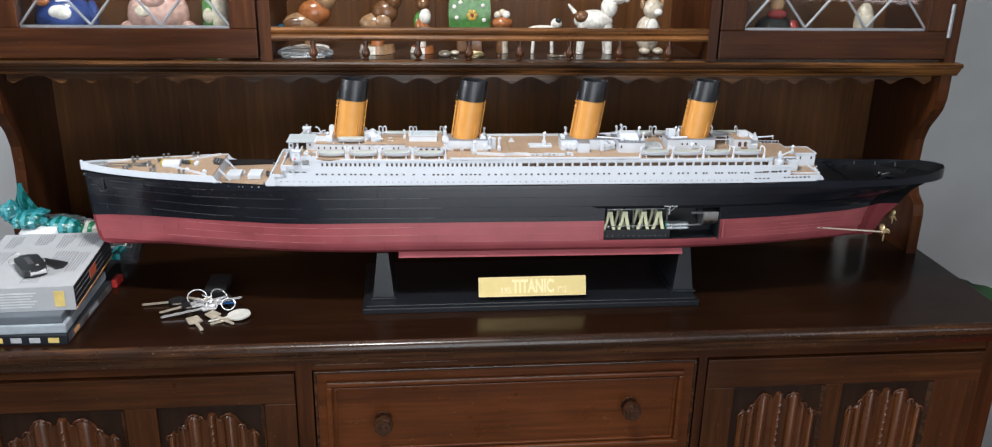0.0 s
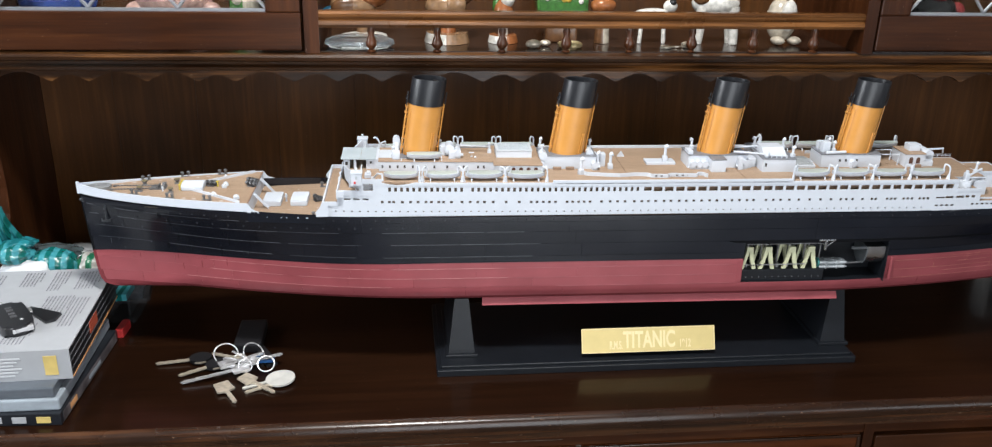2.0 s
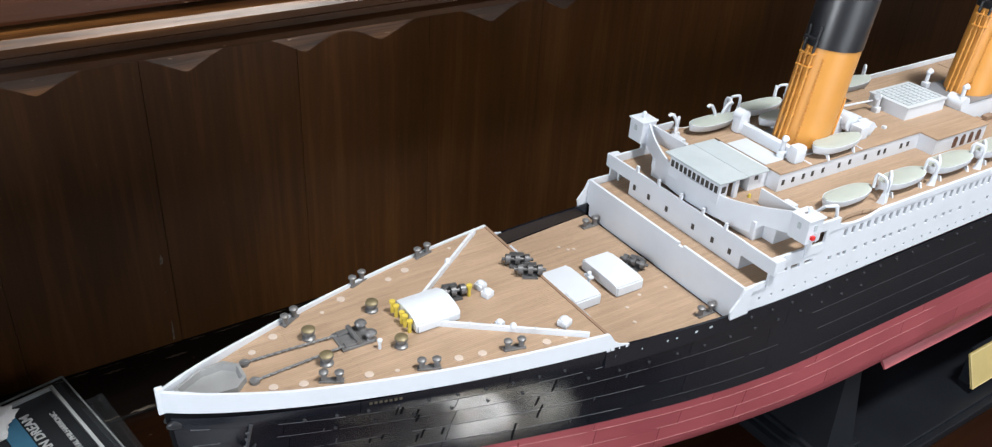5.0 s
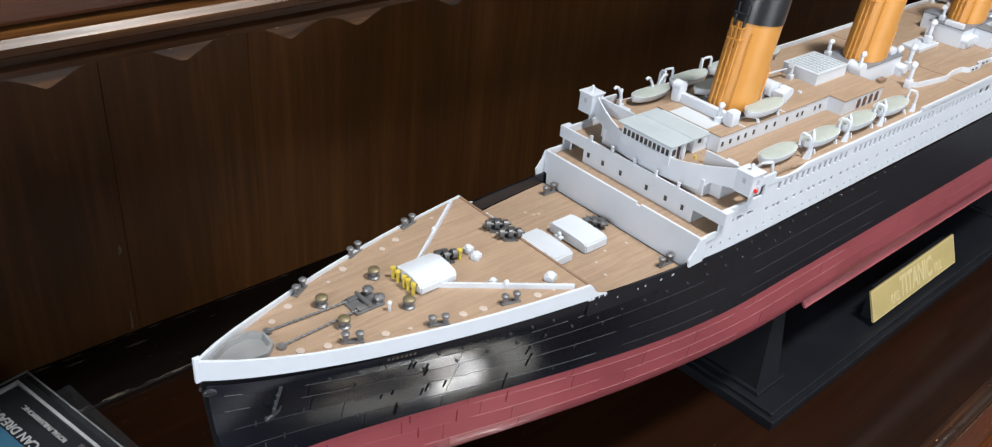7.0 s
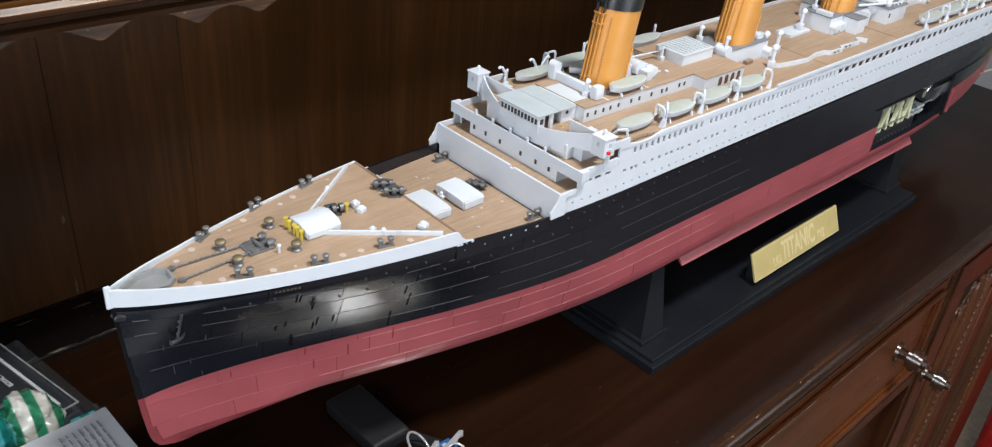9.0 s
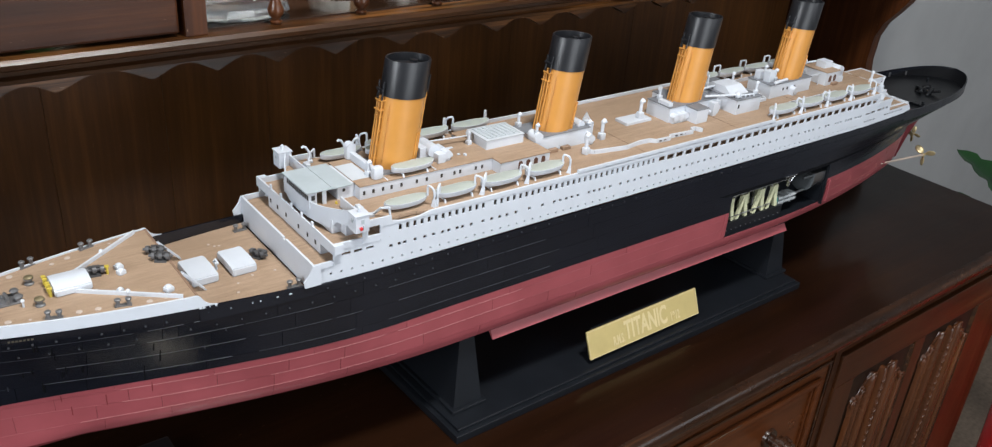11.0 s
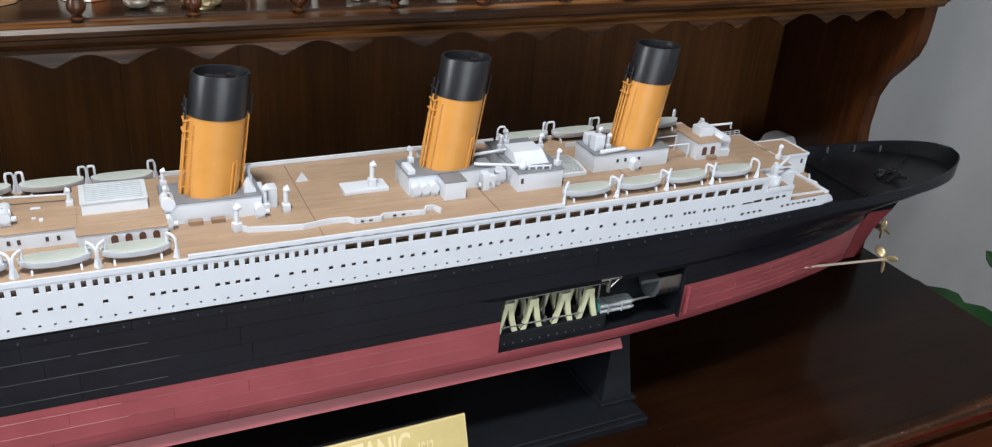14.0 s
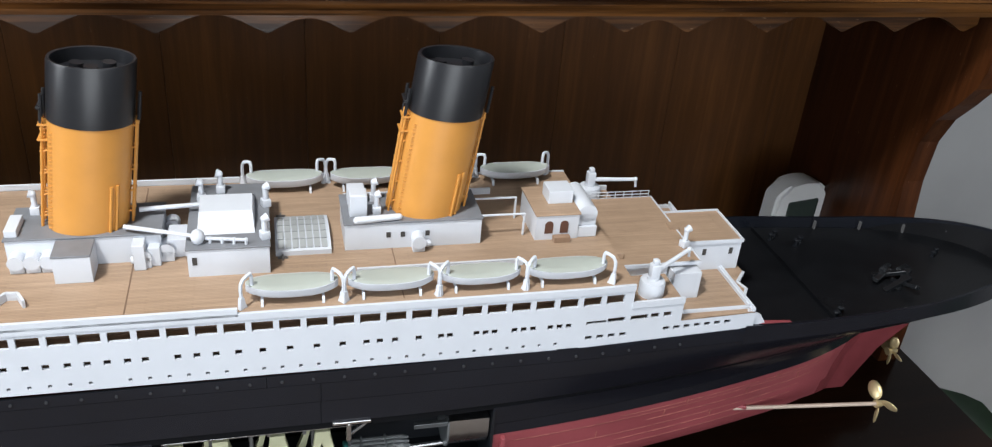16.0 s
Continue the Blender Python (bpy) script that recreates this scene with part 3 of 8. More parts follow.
def stem_x(x, h):
    """Rake of the stem and the cut-away under the counter."""
    if x < -0.45:
        w = ((-0.45 - x) / 0.2225) ** 3
        lower = lerp_table(h, [(0.088, 0.034), (0.0895, 0.024), (0.093, 0.016), (0.100, 0.0115), (0.115, 0.009), (0.143, 0.0065), (0.224, 0.0)])
        return x + lower * w
    if x > 0.53:
        w = ((x - 0.53) / 0.182) ** 1.5
        lower = lerp_table(h, [(0.088, -0.105), (0.125, -0.085), (0.140, -0.068), (0.155, -0.058), (0.172, -0.042), (0.188, -0.022), (0.202, -0.006), (0.212, 0.0)])
        return x + lower * w
    return x


EX0, EX1, EH0, EH1 = 0.131, 0.315, 0.110, 0.1628  # the opening over the engines


def hull_mesh(bm):
    xs = [BOW + 0.2 * (k / 44) ** 1.4 for k in range(44)] + [-0.4725 + 0.025 * k for k in range(24)] + [EX0] + [EX0 + (EX1 - EX0) * k / 8 for k in range(1, 8)] + [EX1]
    xs += [0.335 + 0.022 * k for k in range(9)] + [0.53 + 0.182 * (1 - (1 - k / 36) ** 1.6) for k in range(37)]
    xs = sorted({round(v, 5) for v in xs})
    hs = [HK + 0.022 * (1 - math.cos(math.pi / 2 * k / 9)) for k in range(10)] + [0.122, 0.1325, 0.143] + [0.1495, 0.156, EH1, 0.172, 0.180, 0.188, 0.195]
    WL = hs.index(0.143)
    grid = {}
    for side in (-1, 1):
        for i, x in enumerate(xs):
            for j in range(len(hs) + 1):
                h = sheer(x) if j == len(hs) else waterline(x) if j == WL else hs[j]
                grid[side, i, j] = bm.verts.new((stem_x(x, h), side * half(x, h), h))
    for side in (-1, 1):
        for i in range(len(xs) - 1):
            for j in range(len(hs)):
                xm, hm = (xs[i] + xs[i + 1]) / 2, (hs[j] + (hs[j + 1] if j + 1 < len(hs) else 0.2)) / 2
                if side < 0 and EX0 < xm < EX1 and EH0 - 0.001 < hm < EH1:
                    continue
                f = bm.faces.new((grid[side, i, j], grid[side, i + 1, j], grid[side, i + 1, j + 1], grid[side, i, j + 1]))
                f.material_index = 1 if j < WL else 0
                f.smooth = True
    for i in range(len(xs) - 1):
        f = bm.faces.new((grid[-1, i, 0], grid[1, i, 0], grid[1, i + 1, 0], grid[-1, i + 1, 0]))
        f.material_index = 1
    n = len(xs) - 1
    for j in range(len(hs)):
        f = bm.faces.new((grid[-1, n, j], grid[1, n, j], grid[1, n, j + 1], grid[-1, n, j + 1]))
        f.material_index = 1 if j < WL else 0
        f = bm.faces.new((grid[-1, 0, j], grid[1, 0, j], grid[1, 0, j + 1], grid[-1, 0, j + 1]))
        f.material_index = 1 if j < WL else 0


hull = part("hull", made(hull_mesh), [hull_seam, hull_seam_red], ship, "glossy black hull with red antifouling below")


def along(x0, x1, n):
    return [x0 + (x1 - x0) * k / n for k in range(n + 1)]


def shell_plate(bm, x0, x1, lo, hi, out, side=-1):
    """One shell plate: proud of the hull, its rim turned back onto it."""
    n = max(2, int((x1 - x0) / 0.011))
    xs = along(x0, x1, n)

    def at(x, h, o):
        h = min(h, sheer(x) - 0.0006)
        return bm.verts.new((stem_x(x, h), side * (half(x, h) + o), h))

    rows = [[at(x, lo(x) + (hi(x) - lo(x)) * k / 3, out * (1.0 + 0.5 * (1 - k / 3))) for x in xs] for k in range(4)]
    for a, b in zip(rows, rows[1:]):
        for k in range(n):
            bm.faces.new((a[k], a[k + 1], b[k + 1], b[k]))
    rim = rows[0] + [r[-1] for r in rows[1:]] + list(reversed(rows[-1][:-1])) + [r[0] for r in reversed(rows[1:-1])]
    back = [bm.verts.new((v.co.x, v.co.y - side * (out * 1.6), v.co.z)) for v in rim]
    for k in range(len(rim)):
        bm.faces.new((rim[k], rim[(k + 1) % len(rim)], back[(k + 1) % len(rim)], back[k]))


def shell(levels, mat, x0, x1, gap, out, stops=()):
    """Rows of staggered plates on both sides of the opening."""
    rnd = random.Random(int(levels[0](0.0) * 20000))
    for j, (lo, hi) in enumerate(zip(levels, levels[1:])):
        x = x0
        while x < x1 - 0.004:
            w = rnd.uniform(0.045, 0.085) if x < -0.35 else rnd.uniform(0.10, 0.16) if x < -0.15 else rnd.uniform(0.22, 0.34)
            e = min(x1, x + w)
            for a, b in stops:
                if x < a < e or abs(x - a) < 1e-6:
                    e = a
            blocked = [b for a, b in stops if a - 1e-6 <= x < b - 1e-6]
            if blocked:
                x = blocked[0]
                continue
            if e - x > 0.003:
                for side in (-1, 1):
                    part("plate", made(shell_plate, x + gap / 2, e - gap / 2, lo, hi, out, side), mat, hull, smooth=35)
            x = e


def strake(base, up=1.0):
    """A plate line that lifts a little towards the stem."""
    return lambda x: base + up * lerp_table(x, [(-0.66, 0.0050), (-0.61, 0.0032), (-0.50, 0.0)])


def near(line, d):
    return lambda x: line(x) + d


L1, L2, L3, L4 = strake(0.1950), strake(0.1825), strake(0.1670), strake(0.1510)
R1, R2, R3 = lambda x: min(0.1355, waterline(x) - 0.0030), strake(0.1230, 1.3), lambda x: 0.1110
GAP = 0.00016
shell([near(waterline, GAP), near(L4, -GAP)], hull_black, -0.6690, 0.605, 0.00035, 0.00035, ((EX0, EX1),))
shell([near(L4, GAP), lambda x: min(L3(x), 0.1640 + 4 * max(0.0, EX0 - 0.02 - x)) - GAP], hull_black, -0.6700, 0.610, 0.00035, 0.00035, ((EX0, EX1),))
for a, b in ((L3, L2), (L2, L1), (L1, lambda x: 0.2080)):
    shell([near(a, GAP), near(b, -GAP)], hull_black, -0.6708, 0.640, 0.00035, 0.00035)
for a, b in ((R3, R2), (R2, R1), (R1, waterline)):
    shell([near(a, GAP), near(b, -GAP)], hull_red, -0.6685, 0.600, 0.00035, 0.00035, ((EX0, EX1),))
shell([lambda x: 0.0975, near(R3, -GAP)], hull_red, -0.6660, 0.590, 0.00035, 0.00030)


def glint_strip(bm, h, x0, x1, w, out, side):
    """Pale strip on a row's upper edge: the plates' glint, put on as colour."""
    n = max(3, int((x1 - x0) / 0.012))
    xs = along(x0, x1, n)
    rows = [[bm.verts.new((stem_x(x, h(x) + dh), side * (half(x, h(x) + dh) + o), h(x) + dh)) for x in xs] for dh, o in ((-w, 0.0), (-w, out), (w * 0.5, out * 0.9), (w, 0.0))]
    for a, b in zip(rows, rows[1:]):
        for k in range(n):
            bm.faces.new((a[k], a[k + 1], b[k + 1], b[k]))
    for k in (0, n):
        bm.faces.new([r[k] for r in rows])


rnd_edge = random.Random(12)
for h, mat, spans in ((L1, glint_grey, ((-0.6640, -0.652), (-0.627, -0.597), (-0.500, -0.474), (-0.468, -0.436))), (L1, glint_faint, ((-0.592, -0.510), (-0.43, -0.40))),
                      (L2, glint_grey, ((-0.6645, -0.651), (-0.627, -0.602), (-0.500, -0.432))), (L2, glint_faint, ((-0.598, -0.505), (-0.43, -0.36), (-0.31, -0.14))),
                      (L3, glint_faint, ((-0.662, -0.57), (-0.42, -0.33), (-0.30, -0.12))), (L3, glint_grey, ((-0.56, -0.43),)), (L4, glint_faint, ((-0.660, -0.58), (-0.42, -0.33), (-0.31, -0.13))), (L4, glint_grey, ((-0.57, -0.44),)),
                      (R1, glint_pink, ((-0.52, -0.31), (-0.30, -0.16))), (R2, glint_pink, ((-0.52, -0.42), (-0.41, -0.16))), (R3, glint_pink, ((-0.55, -0.30),)),
                      (R1, glint_dim, ((-0.15, 0.12),)), (R2, glint_dim, ((-0.652, -0.53), (-0.15, 0.12))), (R3, glint_dim, ((-0.650, -0.56), (-0.10, 0.12))),
                      (lambda x: 0.1385, glint_rust, ((0.40, 0.575),)), (R1, glint_rust, ((0.33, 0.57),)), (lambda x: 0.1295, glint_rust, ((0.42, 0.56),)), (R2, glint_rust, ((0.33, 0.55),)), (lambda x: 0.1170, glint_rust, ((0.40, 0.54),)), (R3, glint_rust, ((0.33, 0.53),))):
    for a, b in spans:
        while a < b - 0.01:
            e = min(b, a + rnd_edge.uniform(0.05, 0.13))
            for side in (-1, 1):
                part("worn_edge", made(glint_strip, h, a, e - rnd_edge.choice((0.0, 0.0015, 0.004)), 0.00026, 0.0006, side), mat, hull)
            a = e


def upright_seam(bm, x, lo, hi, w, out, side):
    """A short joint across a row of plates."""
    rows = [[bm.verts.new((stem_x(x + dx, h), side * (half(x + dx, h) + o), h)) for h in along(lo, hi, 4)] for dx, o in ((-w, 0.0), (-w, out), (w, out), (w, 0.0))]
    for a, b in zip(rows, rows[1:]):
        for k in range(4):
            bm.faces.new((a[k], a[k + 1], b[k + 1], b[k]))
    for k in (0, 4):
        bm.faces.new([r[k] for r in rows])


for x, lo, hi in ((0.385, 0.1235, 0.1290), (0.432, 0.1300, 0.1350), (0.448, 0.1360, 0.1420), (0.470, 0.1180, 0.1230), (0.496, 0.1300, 0.1350), (0.520, 0.1365, 0.1410), (0.541, 0.1300, 0.1350)):
    for side in (-1, 1):
        part("worn_joint", made(upright_seam, x, lo, hi, 0.00022, 0.0007, side), glint_rust, hull)
# open stepped joints between the fore plates, then paler ticks under the plate lines
for x, lo, hi in ((-0.5728, 0.1915, 0.1985), (-0.5704, 0.1915, 0.1985), (-0.5604, 0.1795, 0.1870), (-0.5620, 0.1840, 0.1930), (-0.5541, 0.1600, 0.1690), (-0.5564, 0.1570, 0.1640), (-0.5691, 0.1440, 0.1530), (-0.5700, 0.1450, 0.1560), (-0.5752, 0.1660, 0.1710),
                  (-0.5025, 0.1418, 0.1570), (-0.4915, 0.1590, 0.1715), (-0.4960, 0.1725, 0.1800), (-0.4900, 0.1840, 0.1940), (-0.5434, 0.1600, 0.1665), (-0.5812, 0.1640, 0.1690)):
    for side in (-1, 1):
        part("open_joint", made(upright_seam, x, lo, hi, 0.00042, 0.0008, side), hull_seam, hull)
for x, lo, hi in ((-0.6498, 0.1695, 0.1745), (-0.6453, 0.1470, 0.1535), (-0.6246, 0.1705, 0.1755), (-0.6344, 0.1520, 0.1570), (-0.6282, 0.1395, 0.1430), (-0.5985, 0.1700, 0.1750), (-0.6060, 0.1850, 0.1885), (-0.5920, 0.1515, 0.1560), (-0.4600, 0.1640, 0.1680), (-0.4700, 0.1480, 0.1520), (-0.4450, 0.1790, 0.1830)):
    for side in (-1, 1):
        part("worn_joint", made(upright_seam, x, lo, hi, 0.00024, 0.0007, side), glint_faint, hull)
for x, lo, hi in ((-0.5597, 0.1330, 0.1385), (-0.5541, 0.1190, 0.1270), (-0.4980, 0.1290, 0.1380), (-0.6100, 0.1300, 0.1350), (-0.5300, 0.1235, 0.1330)):
    for side in (-1, 1):
        part("open_joint", made(upright_seam, x, lo, hi, 0.00035, 0.0007, side), hull_seam_red, hull)


def bilge_keel(bm, side):
    xs = along(-0.19, 0.262, 20)
    rows = [[bm.verts.new((x, side * y, z)) for x in xs] for y, z in ((0.060, 0.0915), (0.0655, 0.0835), (0.0645, 0.0825), (0.0575, 0.0895))]
    for a, b in zip(rows, rows[1:] + rows[:1]):
        for k in range(len(xs) - 1):
            bm.faces.new((a[k], a[k + 1], b[k + 1], b[k]))
    for k in (0, len(xs) - 1):
        bm.faces.new([r[k] for r in rows])


for s in (-1, 1):
    part("bilge_keel", made(bilge_keel, s), hull_red, hull)


def plan(x0, x1, h, inset=0.0, n=40):
    """Outline of a deck that follows the hull's sides."""
    xs = along(x0, x1, n)
    p = [(x, -max(0.0005, half(x, h) - inset)) for x in xs]
    return p + [(x, -y) for x, y in reversed(p)]


# forecastle
FC0, FC1, FCH = -0.668, -0.464, 0.2166
part("forecastle_deck", made(prism, plan(FC0 + 0.004, FC1, 0.206, 0.001), FCH - 0.003, FCH, "z"), deck_mat, ship, "tan laid plank deck")


def bulwark(bm, x0, x1, lo, hi, thick, sides=(-1, 1), flare=0.0, n=40):
    xs = along(x0, x1, n)
    for s in sides:
        ring = []
        for x in xs:
            l, t = lo(x), hi(x)
            b = half(x, 0.206)
            sx = stem_x(x, 0.21)
            ring.append([bm.verts.new((sx - (0.0 if x > -0.6 else flare), s * (b + 0.0006), l)), bm.verts.new((sx, s * (b + 0.0006 + flare), t)), bm.verts.new((sx + (thick if x < -0.66 else 0), s * max(0.0, b - thick + flare), t)), bm.verts.new((sx + (thick if x < -0.66 else 0), s * max(0.0, b - thick), l))])
        for a, c in zip(ring, ring[1:]):
            for k in range(4):
                bm.faces.new((a[k], a[(k + 1) % 4], c[(k + 1) % 4], c[k]))
        bm.faces.new(ring[0])
        bm.faces.new(ring[-1])


def fc_top(x):
    return lerp_table(x, [(-0.6725, 0.2232), (-0.62, 0.2194), (-0.55, 0.2181), (-0.467, 0.2174)])


part("forecastle_bulwark", made(bulwark, BOW, FC1, lambda x: sheer(x) - 0.0003, fc_top, 0.0010), white_pl, ship, "white forecastle bulwark")
part("stem_post", made(box, BOW - 0.0010, BOW + 0.0025, -0.0011, 0.0011, 0.2105, 0.2255, 0.0005), white_pl, ship)
part("forecastle_end", made(box, FC1 - 0.0006, FC1 + 0.0006, -0.0585, 0.0585, 0.1970, FCH - 0.0002), white_pl, ship)
part("deck_nosing", made(box, FC1 - 0.0008, FC1 + 0.0008, -0.0585, 0.0585, FCH - 0.0002, FCH + 0.0006), plain("brown_nosing", (0.24, 0.15, 0.10), 0.6), ship)


def sweep_end(bm, s):
    """The bulwark's end, swept down to the well deck's side."""
    curve = [(0.0, 0.2174), (0.0012, 0.2166), (0.0026, 0.2145), (0.0045, 0.2115), (0.0075, 0.2092), (0.0115, 0.2080), (0.0135, 0.2076)]
    xs = [FC1 + c[0] for c in curve]
    rows = [[bm.verts.new((x, s * (half(x, 0.206) + o), h)) for x, h in zip(xs, hs)] for o, hs in ((0.0006, [0.2060] * 7), (0.0006, [c[1] for c in curve]), (-0.0006, [c[1] for c in curve]), (-0.0006, [0.2060] * 7))]
    for a, b in zip(rows, rows[1:] + rows[:1]):
        for k in range(6):
            bm.faces.new((a[k], a[k + 1], b[k + 1], b[k]))
    for k in (0, 6):
        bm.faces.new([r[k] for r in rows])


def companion_ladder(bm, y):
    """Two stringers with treads, leaning from the forecastle to the well deck."""
    p, q = Vector((FC1 + 0.0008, y, 0.2160)), Vector((-0.4468, y, 0.1978))
    for dy in (-0.0022, 0.0022):
        prism(bm, [(p.x, p.z), (p.x + 0.0016, p.z + 0.0010), (q.x + 0.0014, q.z), (q.x, q.z)], y + dy - 0.0004, y + dy + 0.0004, "y")
    for k in range(7):
        c = p.lerp(q, (k + 0.5) / 7)
        box(bm, c.x - 0.0002, c.x + 0.0014, y - 0.0020, y + 0.0020, c.z - 0.0002, c.z + 0.0004)


for s in (-1, 1):
    part("bulwark_end", made(sweep_end, s), white_pl, ship, "white swept bulwark end")
    part("companion_ladder", made(companion_ladder, s * 0.0270 + 0.0050), white_pl, ship, "white companion ladder")

# well deck
part("well_deck", made(prism, plan(FC1, -0.379, 0.2, 0.0012), 0.1945, 0.1975, "z"), deck_mat, ship, "tan laid plank deck")
for s in (-1, 1):
    part("well_bulwark", made(bulwark, FC1, -0.375, lambda x: 0.195, lambda x: sheer(x) + 0.0005, 0.001, (s,)), hull_black, ship)

# superstructure side walls with real window openings
HB1, HA, HD = 0.215, 0.228, 0.2428  # floors of the decks above the white line


def pierced(bm, x0, x1, h0, h1, windows, side, inset=0.0, depth=0.0016):
    """One storey of a side wall, following the hull; windows are (centre, width, bottom, top)."""
    def at(x, h, o):
        return bm.verts.new((x, side * (min(half(x, 0.206), HBEAM) - inset - o), h))

    def quad(a, b, lo, hi, oa=0.0):
        if b - a > 1e-6 and hi - lo > 1e-6:
            n = max(1, int((b - a) / 0.02))
            for k in range(n):
                p, q = a + (b - a) * k / n, a + (b - a) * (k + 1) / n
                bm.faces.new((at(p, lo, oa), at(q, lo, oa), at(q, hi, oa), at(p, hi, oa)))

    cur = x0
    for c, w, lo, hi in sorted(windows):
        a, b = c - w / 2, c + w / 2
        if a < cur or b > x1:
            continue
        quad(cur, a, h0, h1)
        quad(a, b, h0, lo)
        quad(a, b, hi, h1)
        for (xa, ha), (xb, hb) in (((a, lo), (b, lo)), ((b, lo), (b, hi)), ((b, hi), (a, hi)), ((a, hi), (a, lo))):
            bm.faces.new((at(xa, ha, 0), at(xb, hb, 0), at(xb, hb, depth), at(xa, ha, depth)))
        cur = b
    quad(cur, x1, h0, h1)


def row(x0, x1, step, w, lo, hi, gaps=()):
    out, x = [], x0
    while x <= x1:
        if not any(a < x < b for a, b in gaps):
            out.append((x, w, lo, hi))
        x += step
    return out


SF, SA = -0.377, 0.4705
B_WINDOWS = (-0.3085, -0.3004, -0.2954, -0.2853, -0.2758, -0.2672, -0.2580, -0.2518, -0.2432, -0.2377, -0.2285, -0.2161, -0.2066, -0.1978, -0.1899, -0.1797, -0.1645, -0.1490,
             -0.1350, -0.1280, -0.1206, -0.1135, -0.1061, -0.0923, -0.0856, -0.0785, -0.0720, -0.0649, -0.0513, -0.0409, -0.0319, -0.0231, -0.0119, -0.0028, 0.0053, 0.0140, 0.0242,
             0.0326, 0.0426, 0.0512, 0.0604, 0.0700, 0.0796, 0.0886, 0.0983, 0.1072, 0.1163, 0.1256, 0.1338, 0.1490, 0.1580, 0.1672, 0.1781, 0.1899, 0.2034, 0.2169, 0.2300, 0.2423,
             0.2492, 0.2572, 0.2697, 0.2817, 0.2865, 0.3010, 0.3060, 0.3110, 0.3220, 0.3272, 0.3325, 0.3424, 0.3476, 0.3528)
c_ports = row(-0.362, 0.355, 0.0092, 0.0018, 0.2068, 0.2086, ((-0.052, -0.046), (0.11, 0.12)))
c_ports += row(0.3656, 0.387, 0.0069, 0.0042, 0.2088, 0.2112) + row(0.4131, 0.453, 0.00655, 0.0042, 0.2096, 0.2120)
b_wins = [(x, 0.0033, 0.2180, 0.2210) for x in B_WINDOWS]
b_wins += [(-0.3485, 0.0078, 0.2215, 0.2240), (-0.3380, 0.0072, 0.2215, 0.2240), (-0.3275, 0.0068, 0.2217, 0.2240)]
b_wins += [(0.3690, 0.0120, 0.2192, 0.2212), (0.3811, 0.0106, 0.2190, 0.2220), (0.3949, 0.0108, 0.2190, 0.2222), (0.4045, 0.0052, 0.2192, 0.2224), (0.4123, 0.0052, 0.2192, 0.2224)]
a_small = row(-0.2998, -0.2120, 0.00692, 0.0032, 0.2320, 0.2374) + row(-0.2039, -0.0080, 0.00697, 0.0032, 0.2320, 0.2374)
a_open = [(0.0034, 0.0092, 0.2322, 0.2374)] + row(0.0158, 0.385, 0.01343, 0.0105, 0.2316, 0.2374)


def notch(x):
    """The scoop in the side beside the first boat."""
    return 0.0030 * max(0.0, 1 - ((x + 0.2905) / 0.0190) ** 2)


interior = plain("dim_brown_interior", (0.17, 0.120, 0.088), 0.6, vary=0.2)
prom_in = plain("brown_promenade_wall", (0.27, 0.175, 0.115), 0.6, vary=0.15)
for s in (-1, 1):
    part("shell_c_deck", made(pierced, SF, SA, 0.2035, HB1, c_ports, s), white_pl, ship, "white side with portholes")
    part("shell_b_deck", made(pierced, SF + 0.0170, 0.4215, HB1, HA, b_wins, s), white_pl, ship, "white side with square windows")
    part("shell_a_deck", made(pierced, -0.3190, 0.3895, HA, HD - 0.0031, a_small + a_open, s), white_pl, ship, "white promenade side with openings")
    part("side_strake", made(bulwark, -0.3190, 0.3895, lambda x: HD - 0.0033, lambda x: HD + 0.0004 - notch(x), 0.0012, (s,), n=190), white_pl, ship)
    part("promenade_bulwark", made(bulwark, SF + 0.0170, -0.3185, lambda x: HA - 0.0005, lambda x: HA + 0.0052, 0.0012, (s,)), white_pl, ship)
    part("after_bulwark", made(bulwark, 0.3890, 0.4215, lambda x: HA - 0.0005, lambda x: HA + 0.0032, 0.0012, (s,)), white_pl, ship)
    part("boat_deck_edge", made(bulwark, -0.1100, 0.1790, lambda x: HD - 0.001, lambda x: HD + 0.0034, 0.0012, (s,)), white_pl, ship)
    part("forward_screen", made(bulwark, -0.3325, -0.3085, lambda x: HD - 0.0012, lambda x: HD + 0.0046, 0.0012, (s,)), white_pl, ship)
    for xx in (-0.3310, -0.3175):
        part("screen_post", made(box, xx - 0.0011, xx + 0.0011, s * 0.0702 - 0.0008, s * 0.0702 + 0.0008, HA, HD + 0.0010), white_pl, ship)
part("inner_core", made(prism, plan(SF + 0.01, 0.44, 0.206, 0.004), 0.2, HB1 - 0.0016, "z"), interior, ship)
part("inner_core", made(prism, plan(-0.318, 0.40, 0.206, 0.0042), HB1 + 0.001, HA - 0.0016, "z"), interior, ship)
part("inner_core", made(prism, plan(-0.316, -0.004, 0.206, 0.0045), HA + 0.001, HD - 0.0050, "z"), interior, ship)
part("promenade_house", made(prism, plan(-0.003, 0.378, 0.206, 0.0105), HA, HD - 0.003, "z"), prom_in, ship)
part("b_deck", made(prism, plan(SF, SA, 0.206, 0.0009), HB1 - 0.0015, HB1, "z"), deck_mat, ship)
part("a_deck", made(prism, plan(SF + 0.0170, 0.4215, 0.206, 0.0012), HA - 0.0015, HA, "z"), deck_mat, ship)


